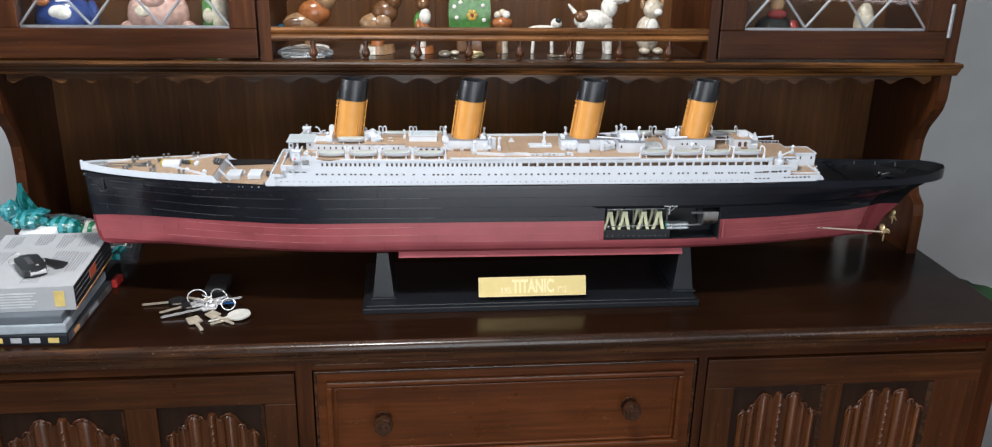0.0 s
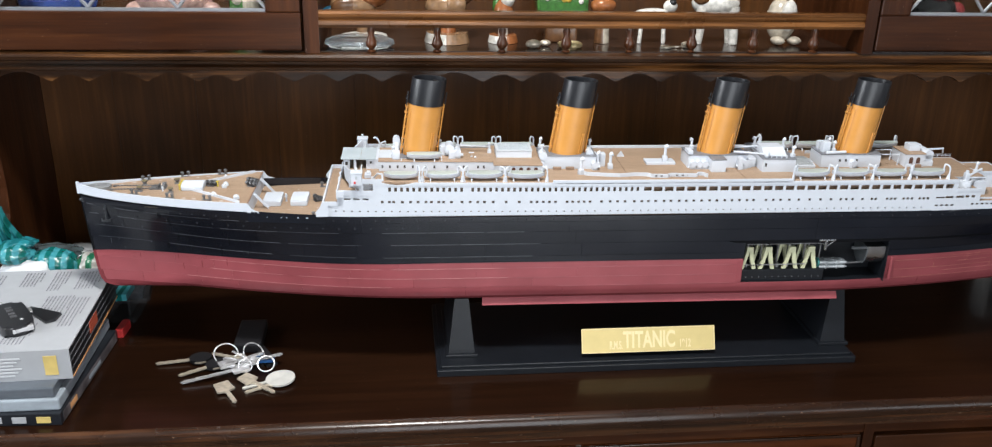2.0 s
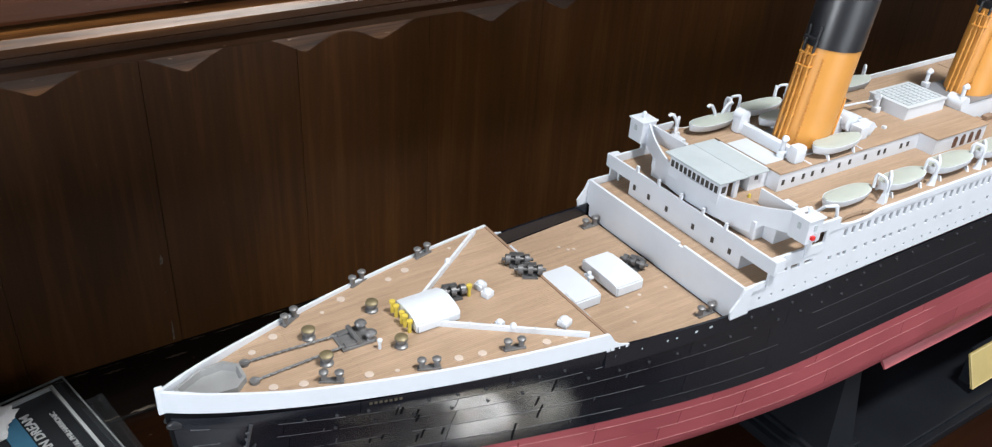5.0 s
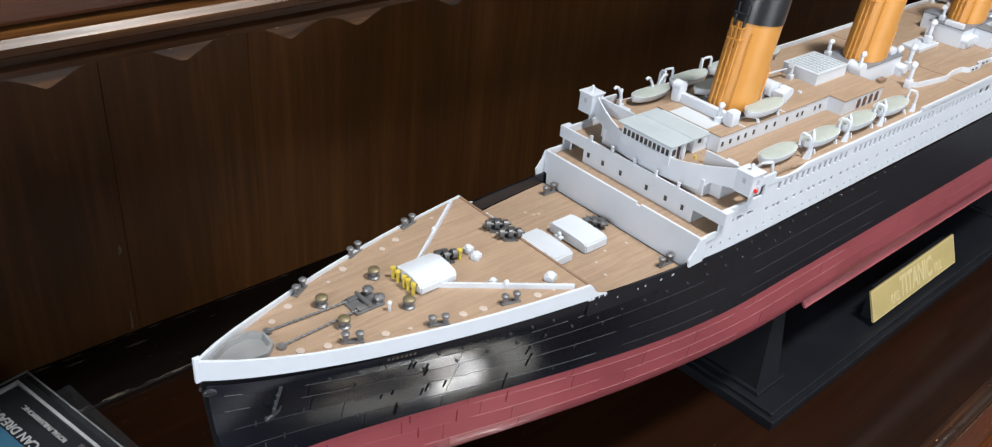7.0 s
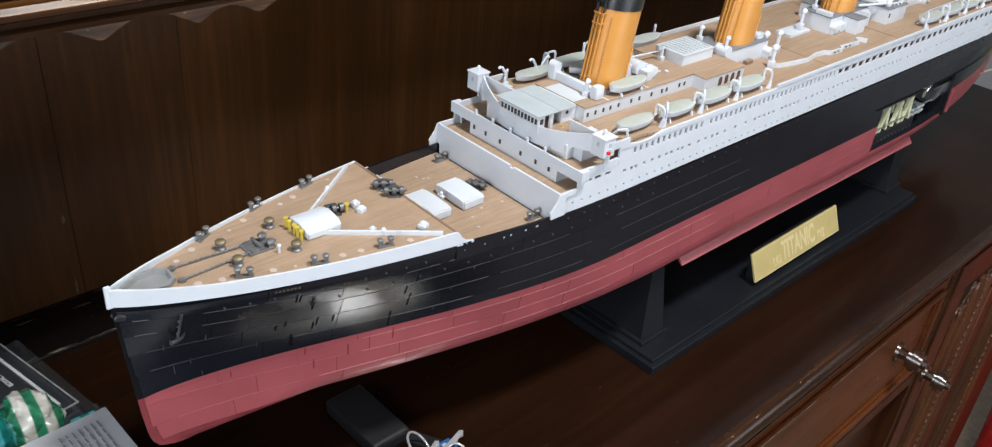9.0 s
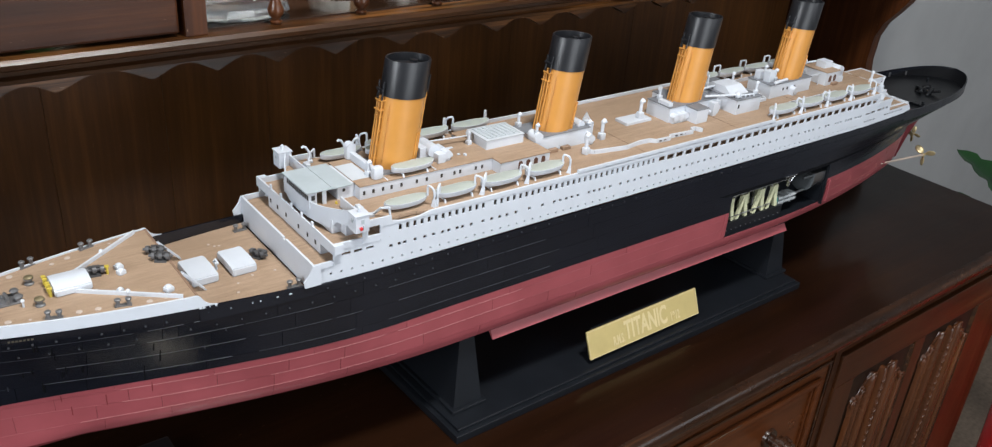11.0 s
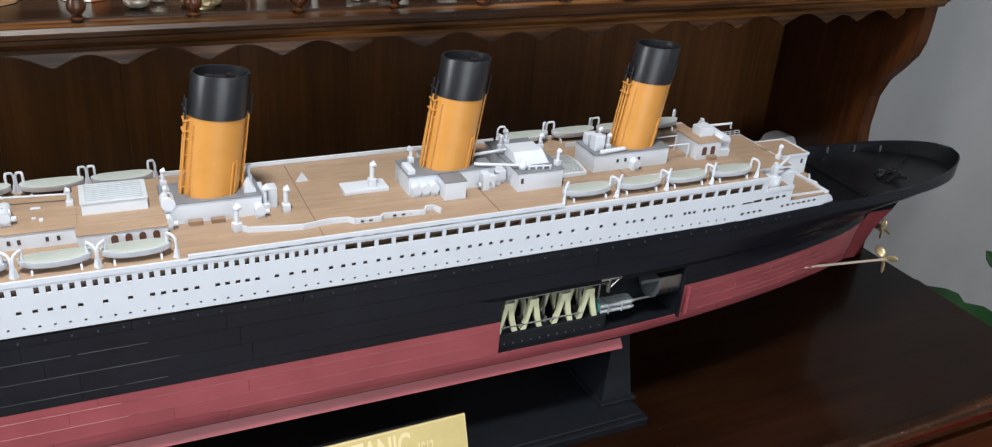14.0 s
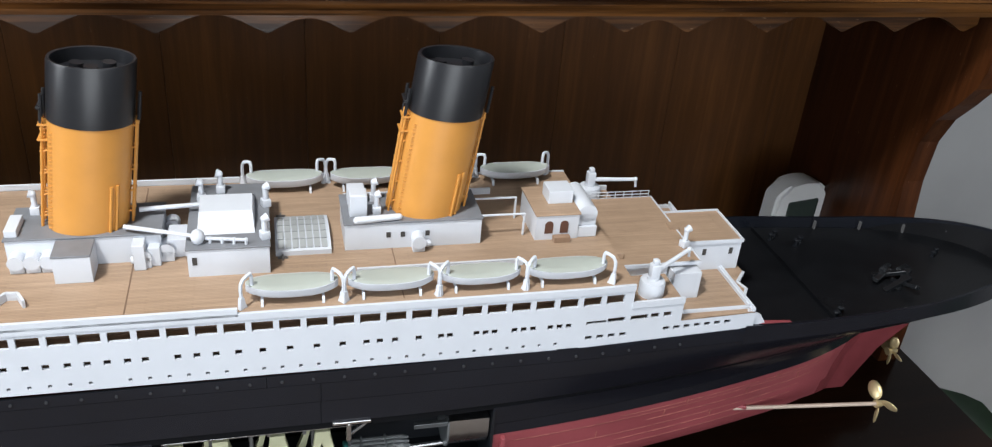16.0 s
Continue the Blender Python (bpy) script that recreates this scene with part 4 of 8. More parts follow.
def boat_deck(bm):
    xs = along(-0.3230, 0.3895, 190)
    side = [(x, -(half(x, 0.206) - 0.0013 - 1.2 * notch(x))) for x in xs]
    prism(bm, side + [(x, -y) for x, y in reversed(side)], HD - 0.0025, HD, "z")


part("boat_deck", made(boat_deck), deck_mat, ship, "tan laid plank boat deck")
BRIDGE_EDGE = [(-0.3545 + 0.0185 * (y / 0.0632) ** 2, y) for y in along(-0.0620, 0.0620, 16)]
part("bridge_deck", made(prism, BRIDGE_EDGE + [(-0.3232, 0.0620), (-0.3232, -0.0620)], HD - 0.0025, HD, "z"), deck_mat, ship)
for s in (-1, 1):
    part("notch_floor", made(box, -0.3100, -0.2710, s * 0.0580, s * 0.0682, HD - 0.0049, HD - 0.0035), deck_mat, ship)
for x in (0.1258, -0.0150, 0.2620):
    part("deck_seam", made(box, x - 0.0003, x + 0.0003, -0.066, 0.066, HD - 0.0005, HD + 0.0002), plain("dark_deck_joint", (0.16, 0.10, 0.065), 0.7), ship)


def front_wall(bm, x, lo, hi, y, t=0.0014, y0=None):
    box(bm, x, x + t, -y if y0 is None else y0, y, lo, hi)


def notched_wall(bm, x, t):
    """The well deck's after wall: wider above, with a small gap in its upper edge."""
    out = [(-0.0655, 0.1970), (0.0655, 0.1970), (0.0660, 0.2050), (0.0692, 0.2055), (0.0692, 0.2195), (-0.0165, 0.2195), (-0.0165, 0.2178), (-0.0205, 0.2178), (-0.0205, 0.2195), (-0.0692, 0.2195), (-0.0692, 0.2055), (-0.0660, 0.2050)]
    prism(bm, out, x, x + t, "x")


part("front_wall", made(notched_wall, SF - 0.0005, 0.0018), white_pl, ship)
for s in (-1, 1):
    part("fashion_plate", made(prism, [(SF + 0.0060, 0.2190), (SF - 0.0005, 0.2190), (SF - 0.0030, 0.2130), (SF - 0.0085, 0.2062), (SF - 0.0075, 0.2040), (SF + 0.0060, 0.2040)], s * 0.0690, s * 0.0703, "y"), white_pl, ship, "white flared plate")
    part("rail_cap", made(box, SF + 0.0010, SF + 0.0165, s * 0.0685, s * 0.0699, HB1, 0.2195), white_pl, ship)
BX = -0.3605  # front of the promenade
part("front_wall", made(front_wall, BX, HB1, 0.2336, 0.0490), white_pl, ship, "white front wall with small windows")
for s in (-1, 1):
    part("front_return", made(box, BX + 0.0014, BX + 0.0420, s * 0.0490, s * 0.0476, HB1, HA - 0.0015), white_pl, ship)
    part("deck_band", made(box, BX - 0.0002, BX + 0.0014, s * 0.0490, s * 0.0735, 0.2245, 0.2336, 0.0003), white_pl, ship, "white overhanging deck edge")
    part("band_return", made(box, BX + 0.0014, BX + 0.0080, s * 0.0700, s * 0.0734, 0.2260, 0.2334), white_pl, ship)
    part("band_foot", made(box, BX + 0.0004, BX + 0.0018, s * 0.0690, s * 0.0704, HB1, 0.2245), white_pl, ship)
    part("band_post", made(rod, (BX + 0.0060, s * 0.0668, HB1), (BX + 0.0060, s * 0.0668, HA - 0.001), 0.0009), white_pl, ship)
part("end_wall", made(front_wall, 0.469, 0.2, HB1 + 0.0025, half(0.469, 0.206) - 0.001), white_pl, ship)

# stand
stand = thing("display_stand", (0.021, 0, TOP), "black plastic display stand with a brass nameplate", "stand")
stand.matrix_world = Matrix.Translation((0, 0, TOP))


def base_plate(bm):
    box(bm, -0.248, 0.290, -0.090, 0.092, 0.0, 0.009, 0.001)
    box(bm, -0.243, 0.285, -0.085, 0.087, 0.009, 0.0125, 0.001)


part("base_plate", made(base_plate), black_pl, stand)


def support(bm, x):
    lo = [bm.verts.new((x + a, b, 0.0125)) for a, b in ((-0.017, -0.062), (0.017, -0.062), (0.017, 0.062), (-0.017, 0.062))]
    hi = [bm.verts.new((x + a, b, 0.0885)) for a, b in ((-0.0085, -0.054), (0.0085, -0.054), (0.0085, 0.054), (-0.0085, 0.054))]
    for k in range(4):
        bm.faces.new((lo[k], lo[(k + 1) % 4], hi[(k + 1) % 4], hi[k]))
    bm.faces.new(hi)
    bm.faces.new(list(reversed(lo)))
    box(bm, x - 0.020, x + 0.020, -0.066, 0.066, 0.0125, 0.0165, 0.0008)


for sx in (-0.216, 0.270):
    part("support", made(support, sx), black_pl, stand)

# ---- bridge front ----
def curved_wall(bm, base, hi_mid, hi_end, x_mid, x_end, y, t=0.0013, n=24):
    ring = []
    for k in range(n + 1):
        u = -1 + 2 * k / n
        x = x_mid + (x_end - x_mid) * abs(u) ** 2.0
        hi = hi_mid + (hi_end - hi_mid) * max(0.0, (abs(u) - 0.38) / 0.62) ** 1.3
        lo = base if abs(u) < 0.74 else 0.2395
        ring.append([bm.verts.new(p) for p in ((x, u * y, lo), (x, u * y, hi), (x + t, u * y, hi), (x + t, u * y, lo))])
    for a, c in zip(ring, ring[1:]):
        for k in range(4):
            bm.faces.new((a[k], a[(k + 1) % 4], c[(k + 1) % 4], c[k]))
    bm.faces.new(ring[0])
    bm.faces.new(ring[-1])


def slot(bm, x, y, z, sx, sy, sz):
    box(bm, x - sx / 2, x + sx / 2, y - sy / 2, y + sy / 2, z - sz / 2, z + sz / 2)


part("bridge_front", made(curved_wall, HA + 0.0042, 0.2474, 0.2545, -0.3560, -0.3375, 0.0632), white_pl, ship, "curved white bridge front")
part("bridge_house", made(box, -0.3480, -0.3200, -0.0445, 0.0445, HA, HD - 0.0025, 0.0006), white_pl, ship, "white house under the bridge")
for s in (-1, 1):
    part("bridge_house_bay", made(box, -0.3400, -0.3200, s * 0.0445, s * 0.0530, HA, HD - 0.0025, 0.0006), white_pl, ship)
    part("port_light", made(slot, -0.3482, s * 0.0360, 0.2372, 0.0008, 0.0016, 0.0018), dark_pl, ship)
for y in (0.0440, 0.0302, 0.0135, -0.0100, -0.0265, -0.0405):
    part("front_window", made(slot, BX, y, 0.2222, 0.0008, 0.0022, 0.0036), dark_pl, ship)
for y in (0.0440, 0.0240, 0.0040, -0.0150, -0.0340):
    part("rail_post", made(slot, BX + 0.0006, y, 0.2350, 0.0016, 0.0018, 0.0050), white_pl, ship)


def wheelhouse(bm):
    box(bm, -0.3550, -0.3480, -0.0195, 0.0225, HD - 0.0020, 0.2552)
    box(bm, -0.3285, -0.3130, -0.0180, 0.0220, HD, 0.2552)


wh = part("wheelhouse", made(wheelhouse), white_pl, ship, "white wheelhouse")
for k in range(11):
    part("window", made(slot, -0.3552, -0.0172 + 0.0037 * k, 0.2500, 0.0008, 0.0021, 0.0042), dark_pl, wh)
for s, y in ((-1, -0.0195), (1, 0.0225)):
    part("pier", made(box, -0.3430, -0.3400, y - 0.0010, y + 0.0010, HD, 0.2552), white_pl, wh)
    part("window", made(slot, -0.3515, y, 0.2500, 0.0030, 0.0008, 0.0040), dark_pl, wh)
    part("window", made(slot, -0.3230, y * 0.93, 0.2508, 0.0022, 0.0012, 0.0026), dark_pl, wh)


def wh_roof(bm, x0, x1):
    box(bm, x0, x1, -0.0218, 0.0250, 0.2552, 0.2564, 0.0003)


part("roof", made(wh_roof, -0.3580, -0.3352), grey_pl, wh, "grey wheelhouse roof sheet")
part("roof", made(wh_roof, -0.3349, -0.3170), grey_pl, wh, "grey wheelhouse roof sheet")
part("telegraph", made(rod, (-0.3330, -0.0240, HD), (-0.3330, -0.0240, HD + 0.0022), 0.0011, 0.0008), yellow_pl, ship, "small brass telegraph")


def wing_cab(bm, s):
    box(bm, -0.3430, -0.3310, s * 0.0628, s * 0.0752, 0.2408, 0.2552, 0.0005)
    box(bm, -0.3438, -0.3302, s * 0.0622, s * 0.0759, 0.2552, 0.2563, 0.0003)
    box(bm, -0.3345, -0.3320, s * 0.0698, s * 0.0714, HA, 0.2410)
    rod(bm, (-0.3370, s * 0.0690, 0.256), (-0.3370, s * 0.0690, 0.2592), 0.0010)
    ball(bm, (-0.3370, s * 0.0690, 0.2596), 0.0014)


for s in (-1, 1):
    cab = part("wing_cab", made(wing_cab, s), white_pl, ship, "white bridge wing cab")
    part("cab_window", made(slot, -0.3432, s * 0.0690, 0.2505, 0.0006, 0.0022, 0.0034), grey_pl, cab)
    part("cab_window", made(slot, -0.3370, s * 0.0753, 0.2505, 0.0024, 0.0006, 0.0036), grey_pl, cab)
    part("side_lamp", made(slot, -0.3388, s * 0.0760, 0.2450, 0.0020, 0.0022, 0.0022), red_spot if s < 0 else grey_pl, cab, "red side lamp" if s < 0 else "")
    part("lamp_board", made(slot, -0.3366, s * 0.0758, 0.2450, 0.0008, 0.0024, 0.0050), white_pl, cab)
    part("wing_screen", made(box, -0.3335, -0.3322, s * 0.0315, s * 0.0628, HD, 0.2525), white_pl, ship, "white wing screen")
    part("flag_locker", made(box, -0.3290, -0.3215, s * 0.0410, s * 0.0530, HD, 0.2468, 0.0005), white_pl, ship, "white locker")
    part("flag_locker", made(box, -0.3265, -0.3225, s * 0.0430, s * 0.0510, 0.2468, 0.2492, 0.0005), white_pl, ship)


# ---- cowl ventilators, bollards, davits and boats, each built once ----
def cowl(bm, r, h):
    box(bm, -r * 1.25, r * 1.25, -r * 1.25, r * 1.25, 0, h * 0.34, r * 0.25)
    rod(bm, (0, 0, h * 0.3), (0, 0, h * 0.88), r * 0.78, n=12)
    ball(bm, (-r * 0.1, 0, h * 0.90), r * 1.05)
    rod(bm, (-r * 0.1, 0, h * 0.90), (-r * 1.1, 0, h * 0.95), r * 1.0, r * 1.25, n=14)


def mesh_of(fn, *a, mat=white_pl, smooth=45):
    bm = made(fn, *a)
    bmesh.ops.recalc_face_normals(bm, faces=bm.faces)
    me = bpy.data.meshes.new("shared")
    bm.to_mesh(me)
    bm.free()
    me.materials.append(mat)
    if smooth:
        me.shade_smooth()
        me.set_sharp_from_angle(angle=radians(smooth))
    return me


def put(name, me, parent, x, y, h, rz=0.0, label="", s=1.0):
    ob = new(name, me)
    ob.parent = parent
    ob.matrix_basis = pose(x, y, h, 0, 0, rz) @ Matrix.Diagonal((s, s, s, 1))
    if label:
        tagged(ob, label)
    return ob


cowl_s, cowl_b = mesh_of(cowl, 0.0019, 0.0130), mesh_of(cowl, 0.0024, 0.0205)


def post(bm):
    rod(bm, (0, 0, 0), (0, 0, 0.0045), 0.0008)
    ball(bm, (0, 0, 0.005), 0.0014)


post_me = mesh_of(post)


def bollard_plate(bm):
    box(bm, -0.0058, 0.0058, -0.0018, 0.0018, 0, 0.0010, 0.0003)


def bollard(bm):
    lathe(bm, (0, 0, 0.0008), [(0.0015, 0), (0.0014, 0.0034), (0.0022, 0.0040), (0.0023, 0.0050), (0.0015, 0.0057)], 12)


def bollard_set(mats):
    return mesh_of(bollard_plate, mat=mats), mesh_of(bollard, mat=mats)


def put_bollards(meshes, x, y, h, rz, label, s=1.0, name="mooring_bitt"):
    p = put(name, meshes[0], ship, x, y, h, rz, label, s)
    for dx in (-0.0036, 0.0036):
        put("bollard", meshes[1], p, dx, 0, 0)


boll, boll_bk = bollard_set(gun_gr), bollard_set(black_pl)
for x, y, a in ((-0.600, 0.0285, 30), (-0.556, 0.0425, 22), (-0.512, 0.0500, 14)):
    for s in (-1, 1):
        put_bollards(boll, x, s * (y - (0.005 if s < 0 else 0)), FCH, s * a, "grey double bollards", 1.0)
for s in (-1, 1):
    put_bollards(boll, -0.386, s * 0.0535, 0.1975, 0, "grey double bollards", 1.05)


def capstan(bm):
    lathe(bm, (0, 0, 0), [(0.0034, 0), (0.0034, 0.0009), (0.0020, 0.0018), (0.0022, 0.0034), (0.0034, 0.0044), (0.0034, 0.0052)], 18)


def capstan_top(bm):
    lathe(bm, (0, 0, 0), [(0.0033, 0), (0.0034, 0.0006), (0.0026, 0.0013), (0.0008, 0.0015)], 18)


caps_me, capt_me = mesh_of(capstan, mat=gun_gr), mesh_of(capstan_top, mat=plain("dull_brass_paint", (0.20, 0.165, 0.095), 0.45, 0.4))
for x, y in ((-0.597, 0.0110), (-0.560, 0.0165)):
    for s in (-1, 1):
        c = put("capstan", caps_me, ship, x, s * y, FCH, 0, "gunmetal capstan")
        put("capstan_head", capt_me, c, 0, 0, 0.0052, 0, "brass capstan head")


def anchor_tray(bm):
    rim = [(-0.665, 0.0020), (-0.652, 0.0098), (-0.640, 0.0105), (-0.634, 0.005), (-0.634, -0.005), (-0.640, -0.0105), (-0.652, -0.0098), (-0.665, -0.0020)]
    inner = [(x * 0.90 - 0.649 * 0.10, y * 0.84) for x, y in rim]
    a = [bm.verts.new((x, y, FCH + 0.0036)) for x, y in rim]
    b = [bm.verts.new((x, y, FCH + 0.0036)) for x, y in inner]
    c = [bm.verts.new((x * 0.94 - 0.649 * 0.06, y * 0.9, FCH + 0.0004)) for x, y in inner]
    d = [bm.verts.new((x, y, FCH)) for x, y in rim]
    k = len(rim)
    for p, q in ((d, a), (a, b), (b, c)):
        for i in range(k):
            bm.faces.new((p[i], p[(i + 1) % k], q[(i + 1) % k], q[i]))
    bm.faces.new(c)


part("anchor_tray", made(anchor_tray), plain("mid_grey_paint", (0.23, 0.235, 0.24), 0.40), ship, "grey angular anchor tray")


def chain(bm, s):
    p0, p1 = Vector((-0.631, s * 0.0072, FCH + 0.0012)), Vector((-0.585, s * 0.0048, FCH + 0.0016))
    n = 26
    for k in range(n):
        p = p0.lerp(p1, (k + 0.5) / n)
        ball(bm, p, 0.0010, 1.5, 0.9 if k % 2 else 0.5, 0.5 if k % 2 else 0.9, 6)
    rod(bm, (p0.x, p0.y, FCH), (p0.x, p0.y, FCH + 0.0016), 0.0024, n=14)


for s in (-1, 1):
    part("anchor_chain", made(chain, s), gun_gr, ship, "grey anchor chain")


def windlass(bm):
    box(bm, -0.587, -0.569, -0.0075, 0.0075, FCH, FCH + 0.0014, 0.0004)
    for x, y in ((-0.572, 0.0045), (-0.571, -0.0050)):
        lathe(bm, (x, y, FCH + 0.0010), [(0.0030, 0), (0.0022, 0.0010), (0.0022, 0.0028), (0.0032, 0.0036), (0.0026, 0.0046), (0.0008, 0.0052)], 14)
    box(bm, -0.5850, -0.5790, -0.0066, -0.0030, FCH, FCH + 0.0026, 0.0004)
    box(bm, -0.5850, -0.5790, 0.0030, 0.0066, FCH, FCH + 0.0026, 0.0004)
    rod(bm, (-0.578, -0.007, FCH + 0.003), (-0.578, 0.007, FCH + 0.003), 0.0012)


part("windlass", made(windlass), gun_gr, ship, "gunmetal anchor windlass")


def winch(bm):
    box(bm, -0.0050, 0.0050, -0.0042, 0.0042, 0, 0.0010)
    for y in (-0.0052, 0, 0.0052):
        rod(bm, (-0.0012, y - 0.0013, 0.0038), (-0.0012, y + 0.0013, 0.0038), 0.0028, n=12)
    rod(bm, (-0.0012, -0.0085, 0.0038), (-0.0012, 0.0085, 0.0038), 0.0010)
    box(bm, 0.0015, 0.0055, -0.004, 0.004, 0.001, 0.0042, 0.0006)


winch_me = mesh_of(winch, mat=plain("dark_gunmetal", (0.11, 0.11, 0.115), 0.4, 0.4, vary=0.3, scale=400))
for x, y, h, a in ((-0.4690, 0.0170, FCH, 60), (-0.4685, 0.0050, FCH, 60), (-0.517, 0.008, FCH, 80), (-0.390, 0.0040, 0.1975, 30)):
    put("cargo_winch", winch_me, ship, x, y, h, a, "gunmetal cargo winch", 1.05)


def hatch(bm, x0, x1, y, h0, h1, crown):
    n = 8
    out = [(-y, h0)] + [(-y + 2 * y * k / n, h1 + crown * math.sin(math.pi * k / n)) for k in range(n + 1)] + [(y, h0)]
    prism(bm, out, x0, x1, "x")
    bmesh.ops.bevel(bm, geom=[e for e in bm.edges], offset=0.0009, segments=2, affect="EDGES", clamp_overlap=True)


part("cargo_hatch", made(hatch, -0.5490, -0.5235, 0.0125, FCH, FCH + 0.0055, 0.0026), white_pl, ship, "white arched cargo hatch")
part("cargo_hatch", made(hatch, -0.4535, -0.4325, 0.0172, 0.1975, 0.2045, 0.0006), white_pl, ship, "white cargo hatch cover")
part("cargo_hatch", made(hatch, -0.4210, -0.4010, 0.0172, 0.1975, 0.2045, 0.0006), white_pl, ship, "white cargo hatch cover")


def davit_head(bm):
    rod(bm, (0, 0, 0), (0, 0, 0.0085), 0.0012, 0.0008)
    box(bm, -0.0016, 0.0016, -0.003, 0.003, 0.006, 0.0075, 0.0004)
    ball(bm, (0, 0, 0.0090), 0.0014)


put("deck_standard", mesh_of(davit_head), ship, -0.428, 0.001, 0.1975, 0, "white deck standard")


def breakwater(bm, s):
    p = [(-0.5365, s * 0.0105), (-0.4735, s * 0.0560)]
    d = Vector((p[1][0] - p[0][0], p[1][1] - p[0][1])).normalized()
    nx, ny = -d.y * 0.0008, d.x * 0.0008
    a = [(p[0][0] + nx, p[0][1] + ny), (p[1][0] + nx, p[1][1] + ny), (p[1][0] - nx, p[1][1] - ny), (p[0][0] - nx, p[0][1] - ny)]
    prism(bm, a, FCH, FCH + 0.0030, "z")
    ball(bm, ((p[0][0] + p[1][0]) / 2, (p[0][1] + p[1][1]) / 2, FCH + 0.0030), 0.0018, 1, 1, 1.4)
    for k in range(7):
        u = (k + 0.5) / 7
        rod(bm, (p[0][0] + (p[1][0] - p[0][0]) * u + 0.0015, p[0][1] + (p[1][1] - p[0][1]) * u, FCH), (p[0][0] + (p[1][0] - p[0][0]) * u, p[0][1] + (p[1][1] - p[0][1]) * u, FCH + 0.0036), 0.0005, n=6)


for s in (-1, 1):
    part("breakwater", made(breakwater, s), white_pl, ship, "white slanting breakwater")


def stub(bm):
    rod(bm, (0, 0, 0), (0, 0, 0.0062), 0.0010, n=10)
    rod(bm, (0, 0, 0.0058), (0, 0, 0.0072), 0.0016, n=10)


stub_me = mesh_of(stub, mat=yellow_pl)
for y in (-0.0085, -0.0035, 0.0000, 0.0060, 0.0105):
    put("yellow_vent", stub_me, ship, -0.5512, y, FCH, 0, "yellow painted vent pipe")
put("yellow_vent", stub_me, ship, -0.509, 0.0035, FCH, 0, "yellow painted vent pipe")


def dome_box(bm):
    box(bm, -0.0032, 0.0032, -0.0030, 0.0030, 0, 0.0040, 0.0010)
    ball(bm, (0, 0, 0.0040), 0.0028, 1, 1, 0.6)


dome_me = mesh_of(dome_box)
for x, y, sc in ((-0.500, 0.0065, 0.9), (-0.5005, -0.0015, 0.9), (-0.4790, -0.0420, 1.0), (-0.5085, -0.026, 0.7)):
    put("white_vent", dome_me, ship, x, y, FCH, 20, "small white ventilator", sc)
put("deck_post", post_me, ship, -0.570, -0.013, FCH, 0, "white deck post")


def disc(bm):
    rod(bm, (0, 0, 0), (0, 0, 0.0005), 0.0022, n=16)


disc_me = mesh_of(disc, mat=plain("pale_deck_plate", (0.48, 0.40, 0.35), 0.5))
random.seed(11)
for x in (-0.625, -0.612, -0.583, -0.57, -0.54, -0.528, -0.495, -0.484):
    for s in (-1, 1):
        put("deck_plate", disc_me, ship, x, s * (half(x, 0.206) - 0.0062 - 0.003 * random.random()), FCH, 0, "", random.choice((0.5, 0.8, 1.0)))
for k in range(8):
    put("deck_plate", disc_me, ship, -0.43 + 0.045 * random.random(), (-1) ** k * (0.02 + 0.03 * random.random()), 0.1975, 0, "", 0.5)


def scupper(bm):
    box(bm, -0.0018, 0.0018, -0.0006, 0.0006, 0, 0.0013)


scup = mesh_of(scupper, mat=grey_pl, smooth=0)
for x in (-0.456, -0.440, -0.424, -0.418, -0.405, -0.395):
    put("scupper", scup, ship, x, -(half(x, 0.2015) + 0.0002), 0.2010)


def anchor(bm):
    rod(bm, (0, 0, -0.0125), (0.001, 0, 0.0125), 0.0008)
    box(bm, -0.0045, 0.0045, -0.0008, 0.0008, -0.0120, -0.0095, 0.0003)
    for s in (-1, 1):
        rod(bm, (s * 0.004, 0, -0.011), (s * 0.0055, 0, -0.007), 0.0010, 0.0004)
    for z in (-0.004, 0.002, 0.007):
        rod(bm, (-0.0014, 0, z), (0.0014, 0, z), 0.0005)


for s in (-1, 1):
    a = put("anchor", mesh_of(anchor, mat=plain("worn_black_anchor", (0.040, 0.043, 0.050), 0.35, vary=0.5, scale=300)), ship, -0.6395, s * (half(-0.6395, 0.190) + 0.0018), 0.1895, s * -16, "black stockless anchor")
    a.rotation_euler.x = radians(s * -16)


for s in (-1, 1):
    lip = part("hawse_lip", made(ball, (0, 0, 0), 0.0042, 1.5, 0.5, 0.7), funnel_bk, ship, smooth=60)
    lip.matrix_basis = pose(-0.6655, s * 0.0022, 0.2035)


def name_bars(bm, s):
    for k in range(7):
        x = -0.5865 + 0.0023 * k
        box(bm, x, x + 0.0015, s * half(x, 0.205) - 0.0006, s * half(x, 0.205) + 0.0004, 0.2050, 0.2064)


part("name_lettering", made(name_bars, -1), plain("dull_gold_paint", (0.05, 0.042, 0.028), 0.5), hull)

def porthole(bm):
    rod(bm, (0, -0.0006, 0), (0, 0.0006, 0), 0.00085, n=10)


port_me = mesh_of(porthole, mat=plain("dull_port_glass", (0.035, 0.037, 0.042), 0.25))
for h, x0, x1, step in ((0.2005, -0.615, -0.475, 0.0142), (0.1985, -0.365, 0.44, 0.0161), (0.1885, -0.600, -0.250, 0.0185)):
    x = x0
    while x < x1:
        for s in (-1, 1):
            put("porthole", port_me, hull, x, s * (half(x, h) + 0.0006), h)
        x += step


